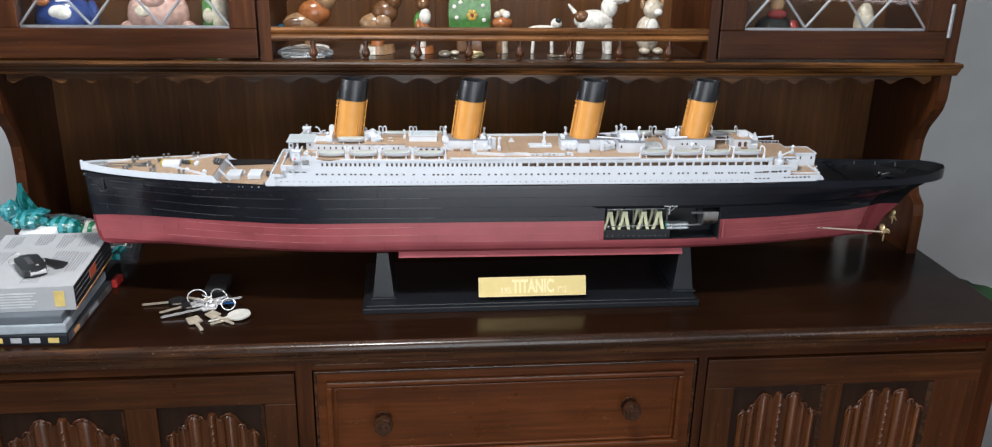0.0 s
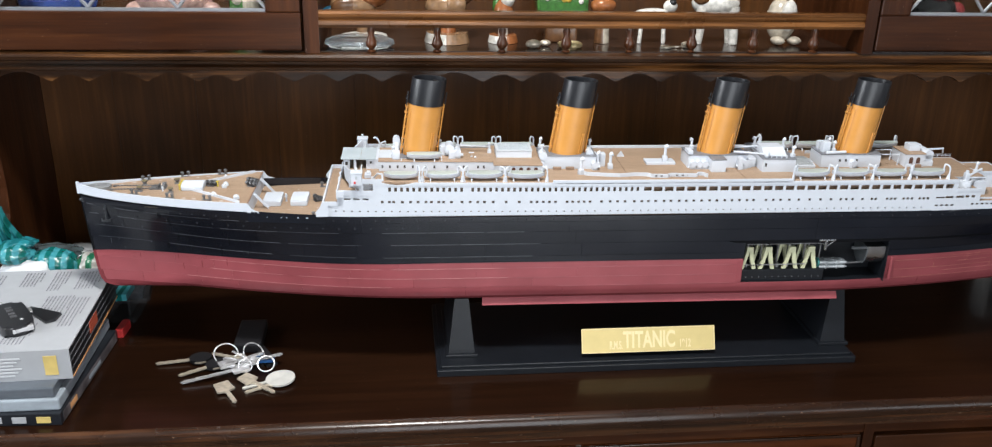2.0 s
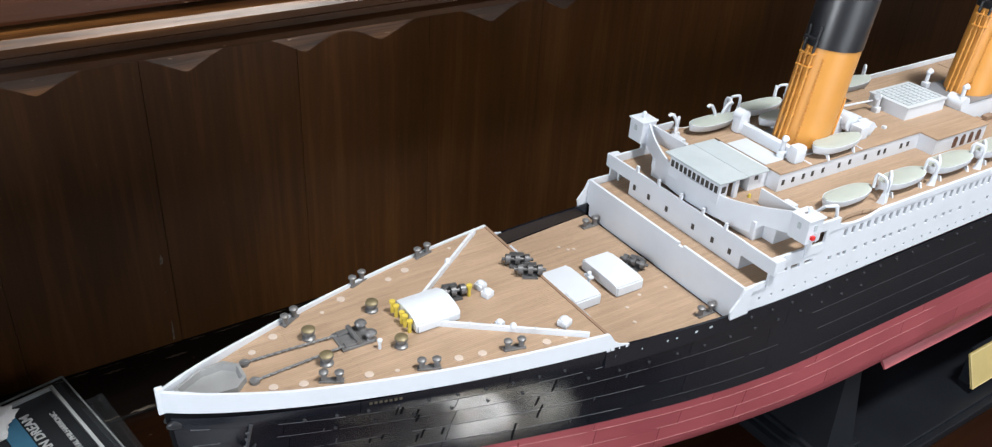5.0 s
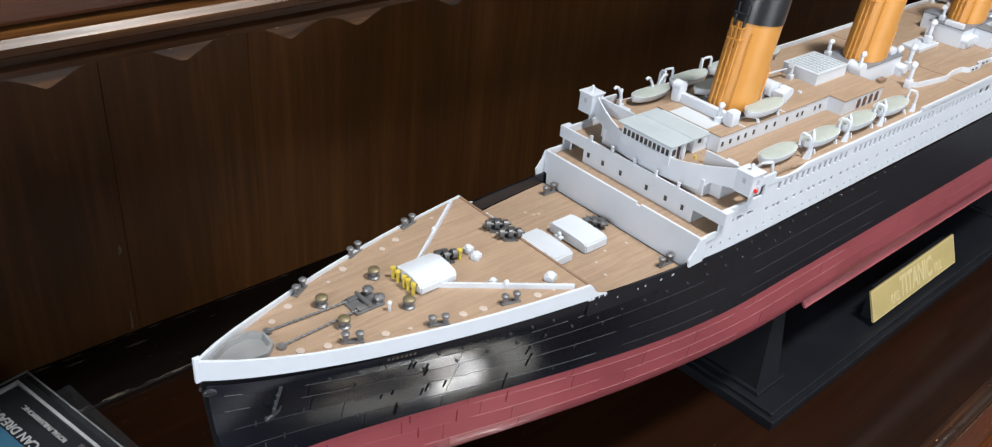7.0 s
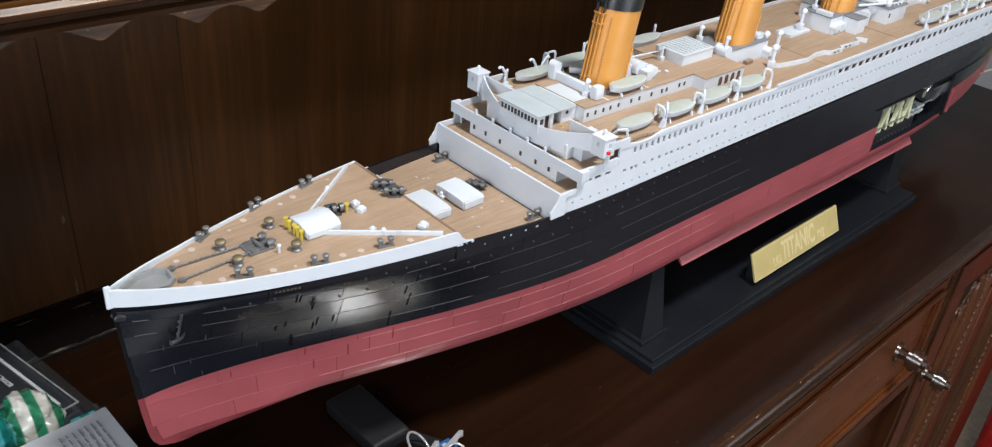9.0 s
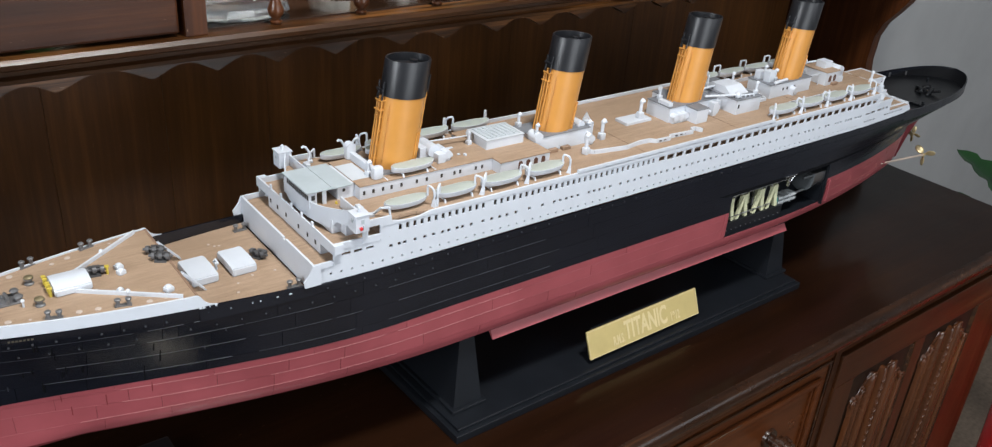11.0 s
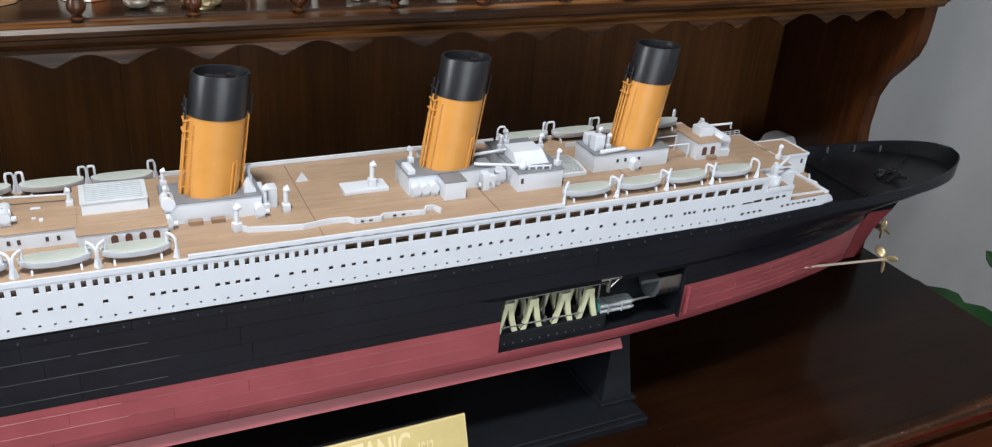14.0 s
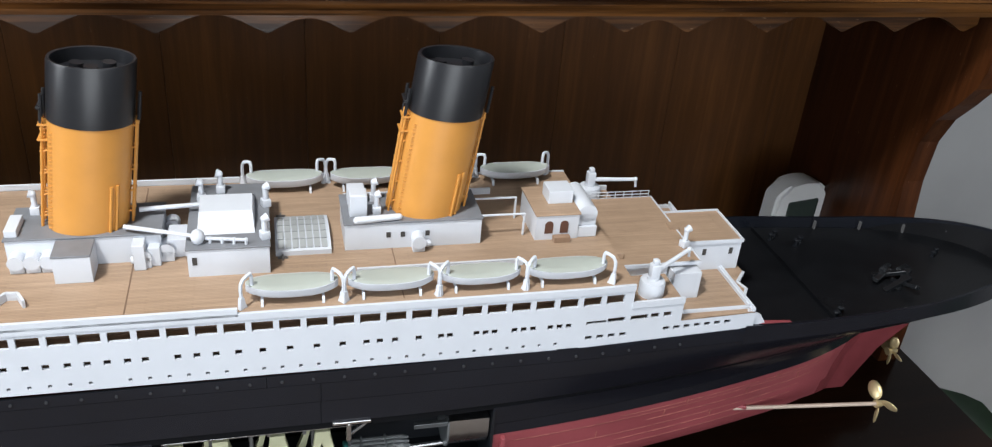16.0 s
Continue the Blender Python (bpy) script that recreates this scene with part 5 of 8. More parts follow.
def frame_rib(bm):
    box(bm, -0.0006, 0.0006, -0.0010, 0.0010, 0, 0.0065)


rib_me = mesh_of(frame_rib, mat=gun_gr, smooth=0)
for x in (0.585, 0.620, 0.652, 0.680, 0.698):
    for s in (-1, 1):
        put("frame_rib", rib_me, ship, x, s * max(0.0, half(x, 0.206) - 0.0030), 0.1945)

# ---- lifeboats and davits ----
def boat_half(u, w):
    """Half-breadth along a boat, full to its blunt ends."""
    return w * max(0.0, 1 - abs(u) ** 3.0) ** 0.7 + w * 0.16


def lifeboat(bm, ln=0.0415, w=0.0064, d=0.0066):
    n, m = 20, 8
    rows = []
    for i in range(n + 1):
        u = -1 + 2 * i / n
        b = boat_half(u, w)
        rows.append([bm.verts.new((u * ln / 2, b * math.cos(math.pi * k / m), d + 0.0009 * u * u - (d * (1 - 0.30 * u ** 4)) * math.sin(math.pi * k / m) ** 0.8)) for k in range(m + 1)])
    for a, c in zip(rows, rows[1:]):
        for k in range(m):
            bm.faces.new((a[k], a[k + 1], c[k + 1], c[k]))
        bm.faces.new((a[0], c[0], c[m], a[m]))
    for r in (rows[0], rows[-1]):
        bm.faces.new(r)


def boat_cover(bm, ln=0.0405, w=0.0060, d=0.0066):
    n, m = 20, 6
    rows = []
    for i in range(n + 1):
        u = -1 + 2 * i / n
        b = boat_half(u, w)
        rows.append([bm.verts.new((u * (ln / 2 + 0.0002), b * math.cos(math.pi * k / m), d + 0.0009 * u * u + 0.0001 + (0.0006 + 0.0001 * math.cos(11 * u)) * math.sin(math.pi * k / m) ** 0.7)) for k in range(m + 1)])
    for a, c in zip(rows, rows[1:]):
        for k in range(m):
            bm.faces.new((a[k], a[k + 1], c[k + 1], c[k]))
    for r in (rows[0], rows[-1]):
        bm.faces.new(r)


boat_me, cover_me = mesh_of(lifeboat, mat=white_pl, smooth=60), mesh_of(boat_cover, mat=boat_gr, smooth=60)


def chock(bm):
    for s in (-1, 1):
        prism(bm, [(s * 0.0064, 0.0), (s * 0.0048, 0.0), (s * 0.0030, 0.0030), (s * 0.0050, 0.0034)], -0.0006, 0.0006, "x")
    box(bm, -0.0006, 0.0006, -0.0050, 0.0050, 0.0022, 0.0032)


def davit(bm):
    """A quadrant davit: a splayed foot at the deck's edge and a stout arm that arches over to the boat's end."""
    prism(bm, [(-0.0040, 0.0), (0.0006, 0.0), (-0.0004, 0.0024), (-0.0012, 0.0066), (-0.0034, 0.0066), (-0.0038, 0.0026)], -0.0010, 0.0010, "x")
    pts = [(0, -0.0022, 0.005), (0, -0.0025, 0.0110), (0, -0.0021, 0.0142), (0, -0.0006, 0.0164), (0, 0.0018, 0.0173), (0, 0.0040, 0.0176), (0, 0.0046, 0.0160), (0, 0.0047, 0.0086)]
    tube(bm, pts, 0.00098, 6)


chock_me, dav_me = mesh_of(chock, smooth=0), mesh_of(davit)


def boat_station(x0, x1, y, s, hd=HD):
    xm, ln = (x0 + x1) / 2, x1 - x0
    b = put("lifeboat", boat_me, ship, xm, s * y, hd + 0.0022, 0, "white lifeboat under a grey canvas cover", ln / 0.0400)
    put("canvas_cover", cover_me, b, 0, 0, 0, 0, "grey canvas cover")
    for dx in (-0.33, 0.33):
        put("chock", chock_me, b, dx * 0.0415, 0, -0.0022)
    for xx, turn in ((x0 - 0.0012, -48), (x1 + 0.0012, 48)):
        put("davit", dav_me, ship, xx, s * (y + 0.0056), hd, turn if s < 0 else 180 - turn, "white curved davit")


for x0, x1 in ((-0.2590, -0.2185), (-0.2115, -0.1690), (-0.1625, -0.1195), (0.1840, 0.2280), (0.2345, 0.2775), (0.2830, 0.3245), (0.3300, 0.3735)):
    for s in (-1, 1):
        boat_station(x0, x1, 0.0588, s)


def cutter(s):
    b = put("lifeboat", boat_me, ship, -0.2865, s * 0.0560, HD + 0.0010, 0, "white emergency boat under a grey canvas cover", 0.97)
    put("canvas_cover", cover_me, b, 0, 0, 0, 0, "grey canvas cover")
    put("davit", dav_me, ship, -0.2660, s * 0.0640, HD, -20 * s if s < 0 else 160, "white curved davit")


def swung_davit(bm, s):
    """A davit turned outboard: two stays that meet over the deck's edge."""
    tube(bm, [(-0.0100, -s * 0.0060, 0.0010), (-0.0045, -s * 0.0010, 0.0085), (0.0010, s * 0.0030, 0.0095)], 0.0011, 6)
    tube(bm, [(0.0010, s * 0.0030, 0.0095), (0.0016, s * 0.0040, 0.0010)], 0.0011, 6)
    box(bm, -0.0120, -0.0080, -s * 0.0060 - 0.002, -s * 0.0060 + 0.002, 0, 0.0030, 0.0005)


for s in (-1, 1):
    cutter(s)
    part("davit_arm", made(swung_davit, s), white_pl, ship, smooth=60).matrix_basis = pose(-0.3090, s * 0.0630, HD)


# swung-out davit arms by the bridge
def arm_out(bm, s):
    tube(bm, [(0, 0, 0), (0.0004, 0, 0.0060), (-0.0008, s * 0.0006, 0.0110), (-0.0032, s * 0.0012, 0.0150), (-0.0058, s * 0.0014, 0.0160), (-0.0072, s * 0.0014, 0.0150)], 0.0011, 7)
    box(bm, -0.0022, 0.0022, -0.0022, 0.0022, 0, 0.0028, 0.0006)


for x, turn in ((-0.3150, 0), (-0.2800, 0), (-0.2740, 180)):
    part("davit_arm", made(arm_out, 1), white_pl, ship, smooth=60).matrix_basis = pose(x, 0.0600, HD, 0, 0, turn)

# ---- deckhouses, from forward ----
def house(name, x0, x1, y0, y1, h0, h1, roof=None, wins=(), arches=(), label="white deckhouse"):
    """A deckhouse with an overhanging roof sheet; wins and arches are (x, width, bottom, top) on both long sides."""
    ob = part(name, made(box, x0, x1, y0, y1, h0, h1), white_pl, ship, label)
    rim = part("roof", made(box, x0 - 0.0007, x1 + 0.0007, y0 - 0.0007, y1 + 0.0007, h1, h1 + 0.0011, 0.0003), roof or white_pl, ob)
    for x, w, lo, hi in wins:
        for y in (y0, y1):
            part("window", made(slot, x, y, (lo + hi) / 2, w, 0.0007, hi - lo), dark_pl, ob)
    for x, w, lo, hi in arches:
        out = [(x - w / 2, lo), (x + w / 2, lo)] + [(x + w / 2 * math.cos(math.pi * k / 8), hi - w / 2 + w / 2 * math.sin(math.pi * k / 8)) for k in range(9)]
        for y in (y0, y1):
            part("arched_window", made(prism, out, y - 0.0003, y + 0.0003, "y"), arch_mat, ob)
    return ob


arch_mat = plain("brown_window_glazing", (0.10, 0.045, 0.03), 0.4)
roof_gr = plain("dark_grey_roof", (0.17, 0.18, 0.20), 0.5)
pale_roof = plain("pale_grey_roof", (0.50, 0.53, 0.57), 0.5, vary=0.04)
oh = house("officers_house", -0.3130, -0.1765, -0.0270, 0.0270, HD, 0.2545, deck_mat, [(x, 0.0021, 0.2468, 0.2502) for x in (-0.3089, -0.3001, -0.2909, -0.2826, -0.2729, -0.2575, -0.2473, -0.2319, -0.2183, -0.2121, -0.1950, -0.1880)], label="white officers' house with a plank roof")
part("roof_panel", made(box, -0.3134, -0.2965, -0.0150, 0.0170, 0.2545, 0.2560), pale_roof, oh)
for x in (-0.2865, -0.2385):
    part("roof_seam", made(box, x - 0.0006, x + 0.0006, -0.0275, 0.0275, 0.2550, 0.2561), white_pl, oh)
house("lounge_house", -0.1765, -0.1190, -0.0395, 0.0395, HD, 0.2540, deck_mat, (), [(-0.1535 + 0.0090 * k, 0.0046, 0.2440, 0.2520) for k in range(4)], label="white lounge house with arched windows")
sky = house("skylight_house", -0.1718, -0.1285, -0.0105, 0.0200, 0.2551, 0.2635, pale_roof, label="white house with a grey slatted roof")
for k in range(9):
    part("roof_slat", made(slot, -0.1500, -0.0080 + 0.0032 * k, 0.2648, 0.038, 0.0006, 0.0004), grey_pl, sky)
for k in range(8):
    part("roof_slat", made(slot, -0.1682 + 0.0052 * k, 0.0048, 0.2649, 0.0006, 0.0265, 0.0004), grey_pl, sky)
CT = 0.2588  # tops of the funnel casings
house("funnel_casing", -0.1190, -0.0500, -0.0175, 0.0175, HD, CT, roof_gr, label="white funnel casing with a dark grey roof")
house("funnel_casing", -0.2900, -0.2420, -0.0175, 0.0175, 0.2556, 0.2566, roof_gr, label="low grey-roofed funnel casing")
house("funnel_casing", 0.0660, 0.1405, -0.0165, 0.0165, HD, CT, roof_gr, label="white funnel casing with a dark grey roof")
for s in (-1, 1):
    bay = part("casing_bay", made(box, 0.0905, 0.1085, s * 0.0168, s * 0.0338, HD, CT - 0.0010, 0.0003), white_pl, ship, "white casing bay")
    part("roof", made(box, 0.0902, 0.1088, s * 0.0173, s * 0.0341, CT - 0.0010, CT + 0.0002, 0.0003), roof_gr, bay)
house("engine_casing", 0.1545, 0.1955, -0.0345, 0.0345, HD, CT, roof_gr, [(0.158, 0.0024, 0.2500, 0.2545)], label="white casing with a dark grey roof")


def penthouse(bm):
    """A small raised skylight with sloping sides."""
    lo = [bm.verts.new((x, y, CT + 0.0010)) for x, y in ((0.1590, -0.0215), (0.1885, -0.0215), (0.1885, 0.0215), (0.1590, 0.0215))]
    hi = [bm.verts.new((x, y, 0.2672)) for x, y in ((0.1600, -0.0095), (0.1875, -0.0095), (0.1875, 0.0095), (0.1600, 0.0095))]
    for k in range(4):
        bm.faces.new((lo[k], lo[(k + 1) % 4], hi[(k + 1) % 4], hi[k]))
    bm.faces.new(hi)
    bm.faces.new(list(reversed(lo)))


part("tank_room", made(penthouse), white_pl, ship, "white raised tank room with sloping sides")
house("funnel_casing", 0.2360, 0.3130, -0.0168, 0.0168, HD, CT, roof_gr, [(0.2600, 0.0024, 0.2500, 0.2532), (0.2680, 0.0024, 0.2500, 0.2532), (0.2820, 0.0024, 0.2500, 0.2532)], label="white funnel casing with a dark grey roof")
part("casing_box", made(box, 0.2392, 0.2490, -0.0100, -0.0010, CT + 0.0010, 0.2735, 0.0008), white_pl, ship, "white box vent")
part("casing_box", made(box, 0.2392, 0.2490, 0.0040, 0.0120, CT + 0.0010, 0.2700, 0.0008), white_pl, ship, "white box vent")


def pod(bm):
    rod(bm, (0.2425, -0.0170, CT + 0.0030), (0.2660, -0.0150, CT + 0.0032), 0.0021, 0.0018, n=12)
    ball(bm, (0.2425, -0.0170, CT + 0.0030), 0.0021)
    ball(bm, (0.2660, -0.0150, CT + 0.0032), 0.0018)


part("roof_pipe", made(pod), white_pl, ship, "thick white pipe", smooth=50)
ah = house("smoking_room_house", 0.3455, 0.3715, -0.0170, 0.0170, HD, CT, deck_mat, (), [(0.3535, 0.0050, 0.2470, 0.2552), (0.3628, 0.0050, 0.2470, 0.2552)], label="white smoking room house with arched windows")
part("roof_box", made(box, 0.3555, 0.3705, -0.0050, 0.0085, CT + 0.0010, 0.2680, 0.0004), white_pl, ah)
part("side_bay", made(box, 0.3715, 0.3835, -0.0165, 0.0165, HD, 0.2500, 0.0006), white_pl, ah)
part("side_bay", made(rod, (0.3775, -0.0150, 0.2575), (0.3775, 0.0150, 0.2575), 0.0058, None, 20), white_pl, ah, smooth=40)
part("side_bay", made(box, 0.3720, 0.3830, -0.0150, 0.0150, 0.2500, 0.2580, 0.0006), white_pl, ah)
part("bench", made(box, 0.3560, 0.3660, -0.0215, -0.0175, HD, HD + 0.0036, 0.0003), prom_in, ship, "small brown deck skylight")
for x0, x1 in ((-0.1030, -0.0930), (-0.0872, -0.0773)):
    for s in (-1, 1):
        part("bench", made(box, x0, x1, s * 0.0182, s * 0.0225, HD, HD + 0.0034, 0.0003), prom_in, ship, "small brown deck skylight")

glaze_gr = plain("grey_glazing", (0.34, 0.36, 0.37), 0.35, vary=0.06)


def arc_z(y):
    return 0.2463 + 0.0026 * (1 - (y / 0.0190) ** 2)


def arched_sheet(bm, x0, x1, dz):
    ys = along(-0.0190, 0.0190, 10)
    prism(bm, [(y, arc_z(y) + dz) for y in ys] + [(0.0190, HD), (-0.0190, HD)], x0, x1, "x")


sky_frame = part("skylight", made(arched_sheet, 0.1985, 0.2285, -0.0006), white_pl, ship, "white arched skylight with a grid of grey panes")
for i in range(7):
    for j in range(5):
        y0, y1 = -0.0172 + 0.0070 * j, -0.0110 + 0.0070 * j
        x0 = 0.2000 + 0.0039 * i
        bm = bmesh.new()
        prism(bm, [(y0, arc_z(y0) + 0.0002), (y1, arc_z(y1) + 0.0002), (y1, arc_z(y1) - 0.0012), (y0, arc_z(y0) - 0.0012)], x0, x0 + 0.0031, "x")
        part("pane", bm, glaze_gr, sky_frame)
for y in (-0.0214, 0.0242):
    part("deck_cross", made(box, 0.1995, 0.2050, y - 0.0004, y + 0.0004, HD, HD + 0.0012), gun_gr, ship, "grey deck fitting")
    part("deck_cross", made(box, 0.2018, 0.2027, y - 0.0020, y + 0.0020, HD, HD + 0.0018), gun_gr, ship, "grey deck fitting")
part("hatch_slab", made(box, 0.0172, 0.0540, -0.0035, 0.0145, HD, HD + 0.0032, 0.0004), white_pl, ship, "white deck hatch slab")


def wavy_rail(bm):
    pts = [(-0.0715, -0.0360), (-0.0650, -0.0430), (-0.0435, -0.0468), (-0.0265, -0.0494), (-0.0068, -0.0460), (0.0075, -0.0470), (0.0118, -0.0515), (0.0314, -0.0526), (0.0345, -0.0485), (0.0670, -0.0512), (0.0705, -0.0450), (0.0760, -0.0455), (0.0800, -0.0530)]
    for (ax, ay), (bx_, by) in zip(pts, pts[1:]):
        d = Vector((bx_ - ax, by - ay)).normalized() * 0.0007
        prism(bm, [(ax - d.y, ay + d.x), (bx_ - d.y, by + d.x), (bx_ + d.y, by - d.x), (ax + d.y, ay - d.x)], HD, HD + 0.0044, "z")


part("deck_marker", made(prism, [(-0.0130, HD), (-0.0026, HD), (-0.0080, HD + 0.0080)], 0.0318, 0.0332, "y"), white_pl, ship, "small white triangular screen")
part("wavy_screen", made(wavy_rail), white_pl, ship, "low white stepped deck screen")
for x in (0.0170, 0.0235, 0.0430, 0.0500, 0.0570):
    part("screen_slot", made(slot, x, -0.0528 if x < 0.03 else -0.0505, HD + 0.0022, 0.0026, 0.0010, 0.0012), dark_pl, ship)

# tall and short cowl ventilators: x, y, foot, turn, tall
for x, y, h, a, big in (
        (-0.2965, -0.0120, 0.2556, 200, 0), (-0.2390, 0.0200, 0.2556, 0, 0), (-0.1790, 0.0080, 0.2551, 0, 0),
        (-0.1165, -0.0150, CT + 0.001, 160, 0), (-0.1150, 0.0150, CT + 0.001, 180, 0), (-0.0540, 0.0090, CT + 0.001, 180, 0), (-0.0465, -0.0120, HD, 180, 1),
        (-0.0319, -0.0174, HD, 180, 1), (-0.0719, -0.0385, HD, 200, 1), (0.0414, 0.0024, HD + 0.0032, 180, 1), (0.0765, 0.0100, CT + 0.001, 0, 0),
        (0.1945, 0.0080, CT + 0.001, 200, 0), (0.1935, -0.0270, CT + 0.001, 200, 0), (0.1600, 0.0160, CT + 0.001, 0, 0), (0.1700, 0.0260, CT + 0.001, 0, 0),
        (0.2545, -0.0060, CT + 0.001, 180, 0), (0.2545, 0.0090, CT + 0.001, 180, 0), (0.4386, -0.0233, 0.2365, 200, 0)):
    put("cowl_vent", cowl_b if big else cowl_s, ship, x, y, h, a, "white cowl ventilator", 1.0)


def fan_house(bm):
    box(bm, -0.0032, 0.0032, -0.0030, 0.0030, 0, 0.0062, 0.0005)
    rod(bm, (0, -0.0042, 0.0060), (0, 0.0030, 0.0060), 0.0036, n=14)
    rod(bm, (0.0030, 0, 0.0034), (0.0062, 0, 0.0034), 0.0018, n=10)


fan_me = mesh_of(fan_house)
for x, y, h, a in ((0.0710, -0.0190, HD, 0), (0.0785, -0.0190, HD, 0), (0.0860, -0.0190, HD, 0), (0.1320, -0.0205, HD, 180), (0.1430, -0.0150, HD, 180), (0.1440, 0.0100, HD, 180), (0.2765, -0.0195, HD, 0), (-0.0455, 0.0020, HD, 180),
                   (-0.0520, -0.0205, HD, 0), (-0.2190, -0.0130, 0.2556, 0), (-0.2190, -0.0040, 0.2556, 180), (-0.1175, -0.0225, HD, 0)):
    put("fan_housing", fan_me, ship, x, y, h, a, "white ventilator fan housing", 1.1)
for x, y, h, w, d, t in ((-0.2355, 0.0040, 0.2556, 0.0100, 0.0170, 0.0115), (-0.2260, -0.0140, 0.2556, 0.0080, 0.0085, 0.0085), (-0.0400, -0.0040, HD, 0.0070, 0.0100, 0.0165), (-0.0490, 0.0060, HD, 0.0090, 0.0140, 0.0130),
                         (0.0690, -0.0060, CT + 0.001, 0.0060, 0.0170, 0.0040), (0.1300, -0.0210, HD, 0.0060, 0.0090, 0.0150), (0.1370, -0.0190, HD, 0.0060, 0.0060, 0.0110), (0.1480, -0.0060, HD, 0.0100, 0.0160, 0.0110),
                         (-0.2010, 0.0070, 0.2556, 0.0065, 0.0032, 0.0010), (-0.2020, -0.0090, 0.2556, 0.0030, 0.0022, 0.0012), (-0.1975, -0.0130, 0.2556, 0.0026, 0.0030, 0.0020)):
    part("vent_trunk", made(box, x - w / 2, x + w / 2, y - d / 2, y + d / 2, h, h + t, 0.0005), white_pl, ship, "white ventilation trunk")


def drum(bm, x0, x1, y0, y1, z, r):
    rod(bm, (x0, y0, z), (x1, y1, z), r, n=18)


for a in ((-0.2285, -0.2285, -0.0090, 0.0110, 0.2640, 0.0060), (-0.2225, -0.2150, -0.0100, -0.0100, 0.2610, 0.0042), (-0.1155, -0.1155, -0.0185, -0.0060, CT + 0.0010, 0.0050), (-0.0570, -0.0570, -0.0130, 0.0060, CT + 0.0020, 0.0044)):
    part("vent_drum", made(drum, *a), white_pl, ship, "white ventilation drum", smooth=40)


def casing_plinth(bm):
    box(bm, -0.2945, -0.2900, -0.0190, 0.0250, 0.2556, 0.2630, 0.0006)
    for y in (-0.0200, 0.0270):
        box(bm, -0.2975, -0.2880, y - 0.0036, y + 0.0036, 0.2556, 0.2668, 0.0022)
    rod(bm, (-0.2930, 0.0235, 0.2670), (-0.2930, 0.0305, 0.2670), 0.0042, n=16)


part("tank_and_bar", made(casing_plinth), white_pl, ship, "white tank bar before the funnel", smooth=40)
for y in (-0.0222, 0.0222):
    b = put("raft_boat", boat_me, ship, -0.2592, y, 0.2570, 0, "collapsible boat on the roof", 1.0)
    put("canvas_cover", cover_me, b, 0, 0, 0, 0, "grey canvas cover")
    for dx in (-0.012, 0.012):
        put("chock", chock_me, b, dx, 0, -0.0016)


def spar(bm, p0, p1, r):
    rod(bm, p0, p1, r, r * 0.75, n=8)


for p0, p1, r in (((0.1230, -0.0140, 0.2630), (0.1600, -0.0290, 0.2640), 0.0013), ((0.1290, 0.0020, 0.2640), (0.1860, 0.0075, 0.2640), 0.0014), ((0.1640, -0.0290, 0.2625), (0.1850, -0.0325, 0.2625), 0.0010), ((-0.2250, 0.0160, 0.2625), (-0.1770, 0.0135, 0.2615), 0.0009)):
    part("cargo_spar", made(spar, p0, p1, r), white_pl, ship, "white spar")
for k in range(4):
    x = 0.1660 + 0.0060 * k
    part("spar_foot", made(rod, (x, -0.0295 - 0.0010 * k, CT + 0.001), (x, -0.0295 - 0.0010 * k, 0.2635), 0.0008, None, 8), white_pl, ship)
part("spar_head", made(ball, (0.1600, -0.0290, 0.2636), 0.0036, 1, 1, 1.2), white_pl, ship, smooth=60)


def rail_frame(bm, pts):
    tube(bm, pts, 0.0007, 6)


part("pipe_rail", made(rail_frame, [(0.3130, -0.010, 0.2570), (0.3400, -0.010, 0.2570), (0.3400, -0.010, HD)]), white_pl, ship)
part("pipe_rail", made(rail_frame, [(0.3130, 0.010, 0.2570), (0.3400, 0.010, 0.2570), (0.3400, 0.010, HD)]), white_pl, ship)
part("long_locker", made(box, 0.2400, 0.3320, -0.0425, -0.0412, HD, HD + 0.0042), white_pl, ship, "low white screen")
part("long_locker", made(box, 0.2400, 0.3320, 0.0412, 0.0425, HD, HD + 0.0042), white_pl, ship, "low white screen")

# ---- after end ----
house("after_house", 0.4420, 0.4805, -0.0185, 0.0185, HB1, 0.2345, deck_mat, [(0.4560, 0.0024, 0.2262, 0.2305), (0.4740, 0.0024, 0.2262, 0.2305)], label="white after house with a plank roof")
TONGUE = [(0.4705, -0.0500), (0.4760, -0.0420), (0.4740, -0.0340), (0.4830, -0.0240), (0.4830, 0.0240), (0.4740, 0.0340), (0.4760, 0.0420), (0.4705, 0.0500)]
part("end_bay", made(prism, TONGUE, 0.1945, HB1 - 0.0015, "z"), white_pl, ship)
part("end_deck", made(prism, TONGUE, HB1 - 0.0014, HB1, "z"), deck_mat, ship)
for p, q in zip(TONGUE[:3] + TONGUE[4:7], TONGUE[1:4] + TONGUE[5:]):
    part("deck_rim", made(rod, (p[0], p[1], HB1), (q[0], q[1], HB1), 0.0011, n=6), white_pl, ship)
part("step_house", made(box, 0.4235, 0.4410, -0.0470, -0.0190, HB1, 0.2330, 0.0004), white_pl, ship, "white box house")
part("step_house", made(box, 0.4235, 0.4410, 0.0190, 0.0470, HB1, 0.2330, 0.0004), white_pl, ship, "white box house")
part("promenade_deck", made(box, 0.3895, 0.4425, -0.0400, 0.0400, 0.2345, 0.2365), deck_mat, ship)
part("deck_front", made(box, 0.3895, 0.4225, -0.0385, 0.0385, HB1, 0.2345), white_pl, ship)


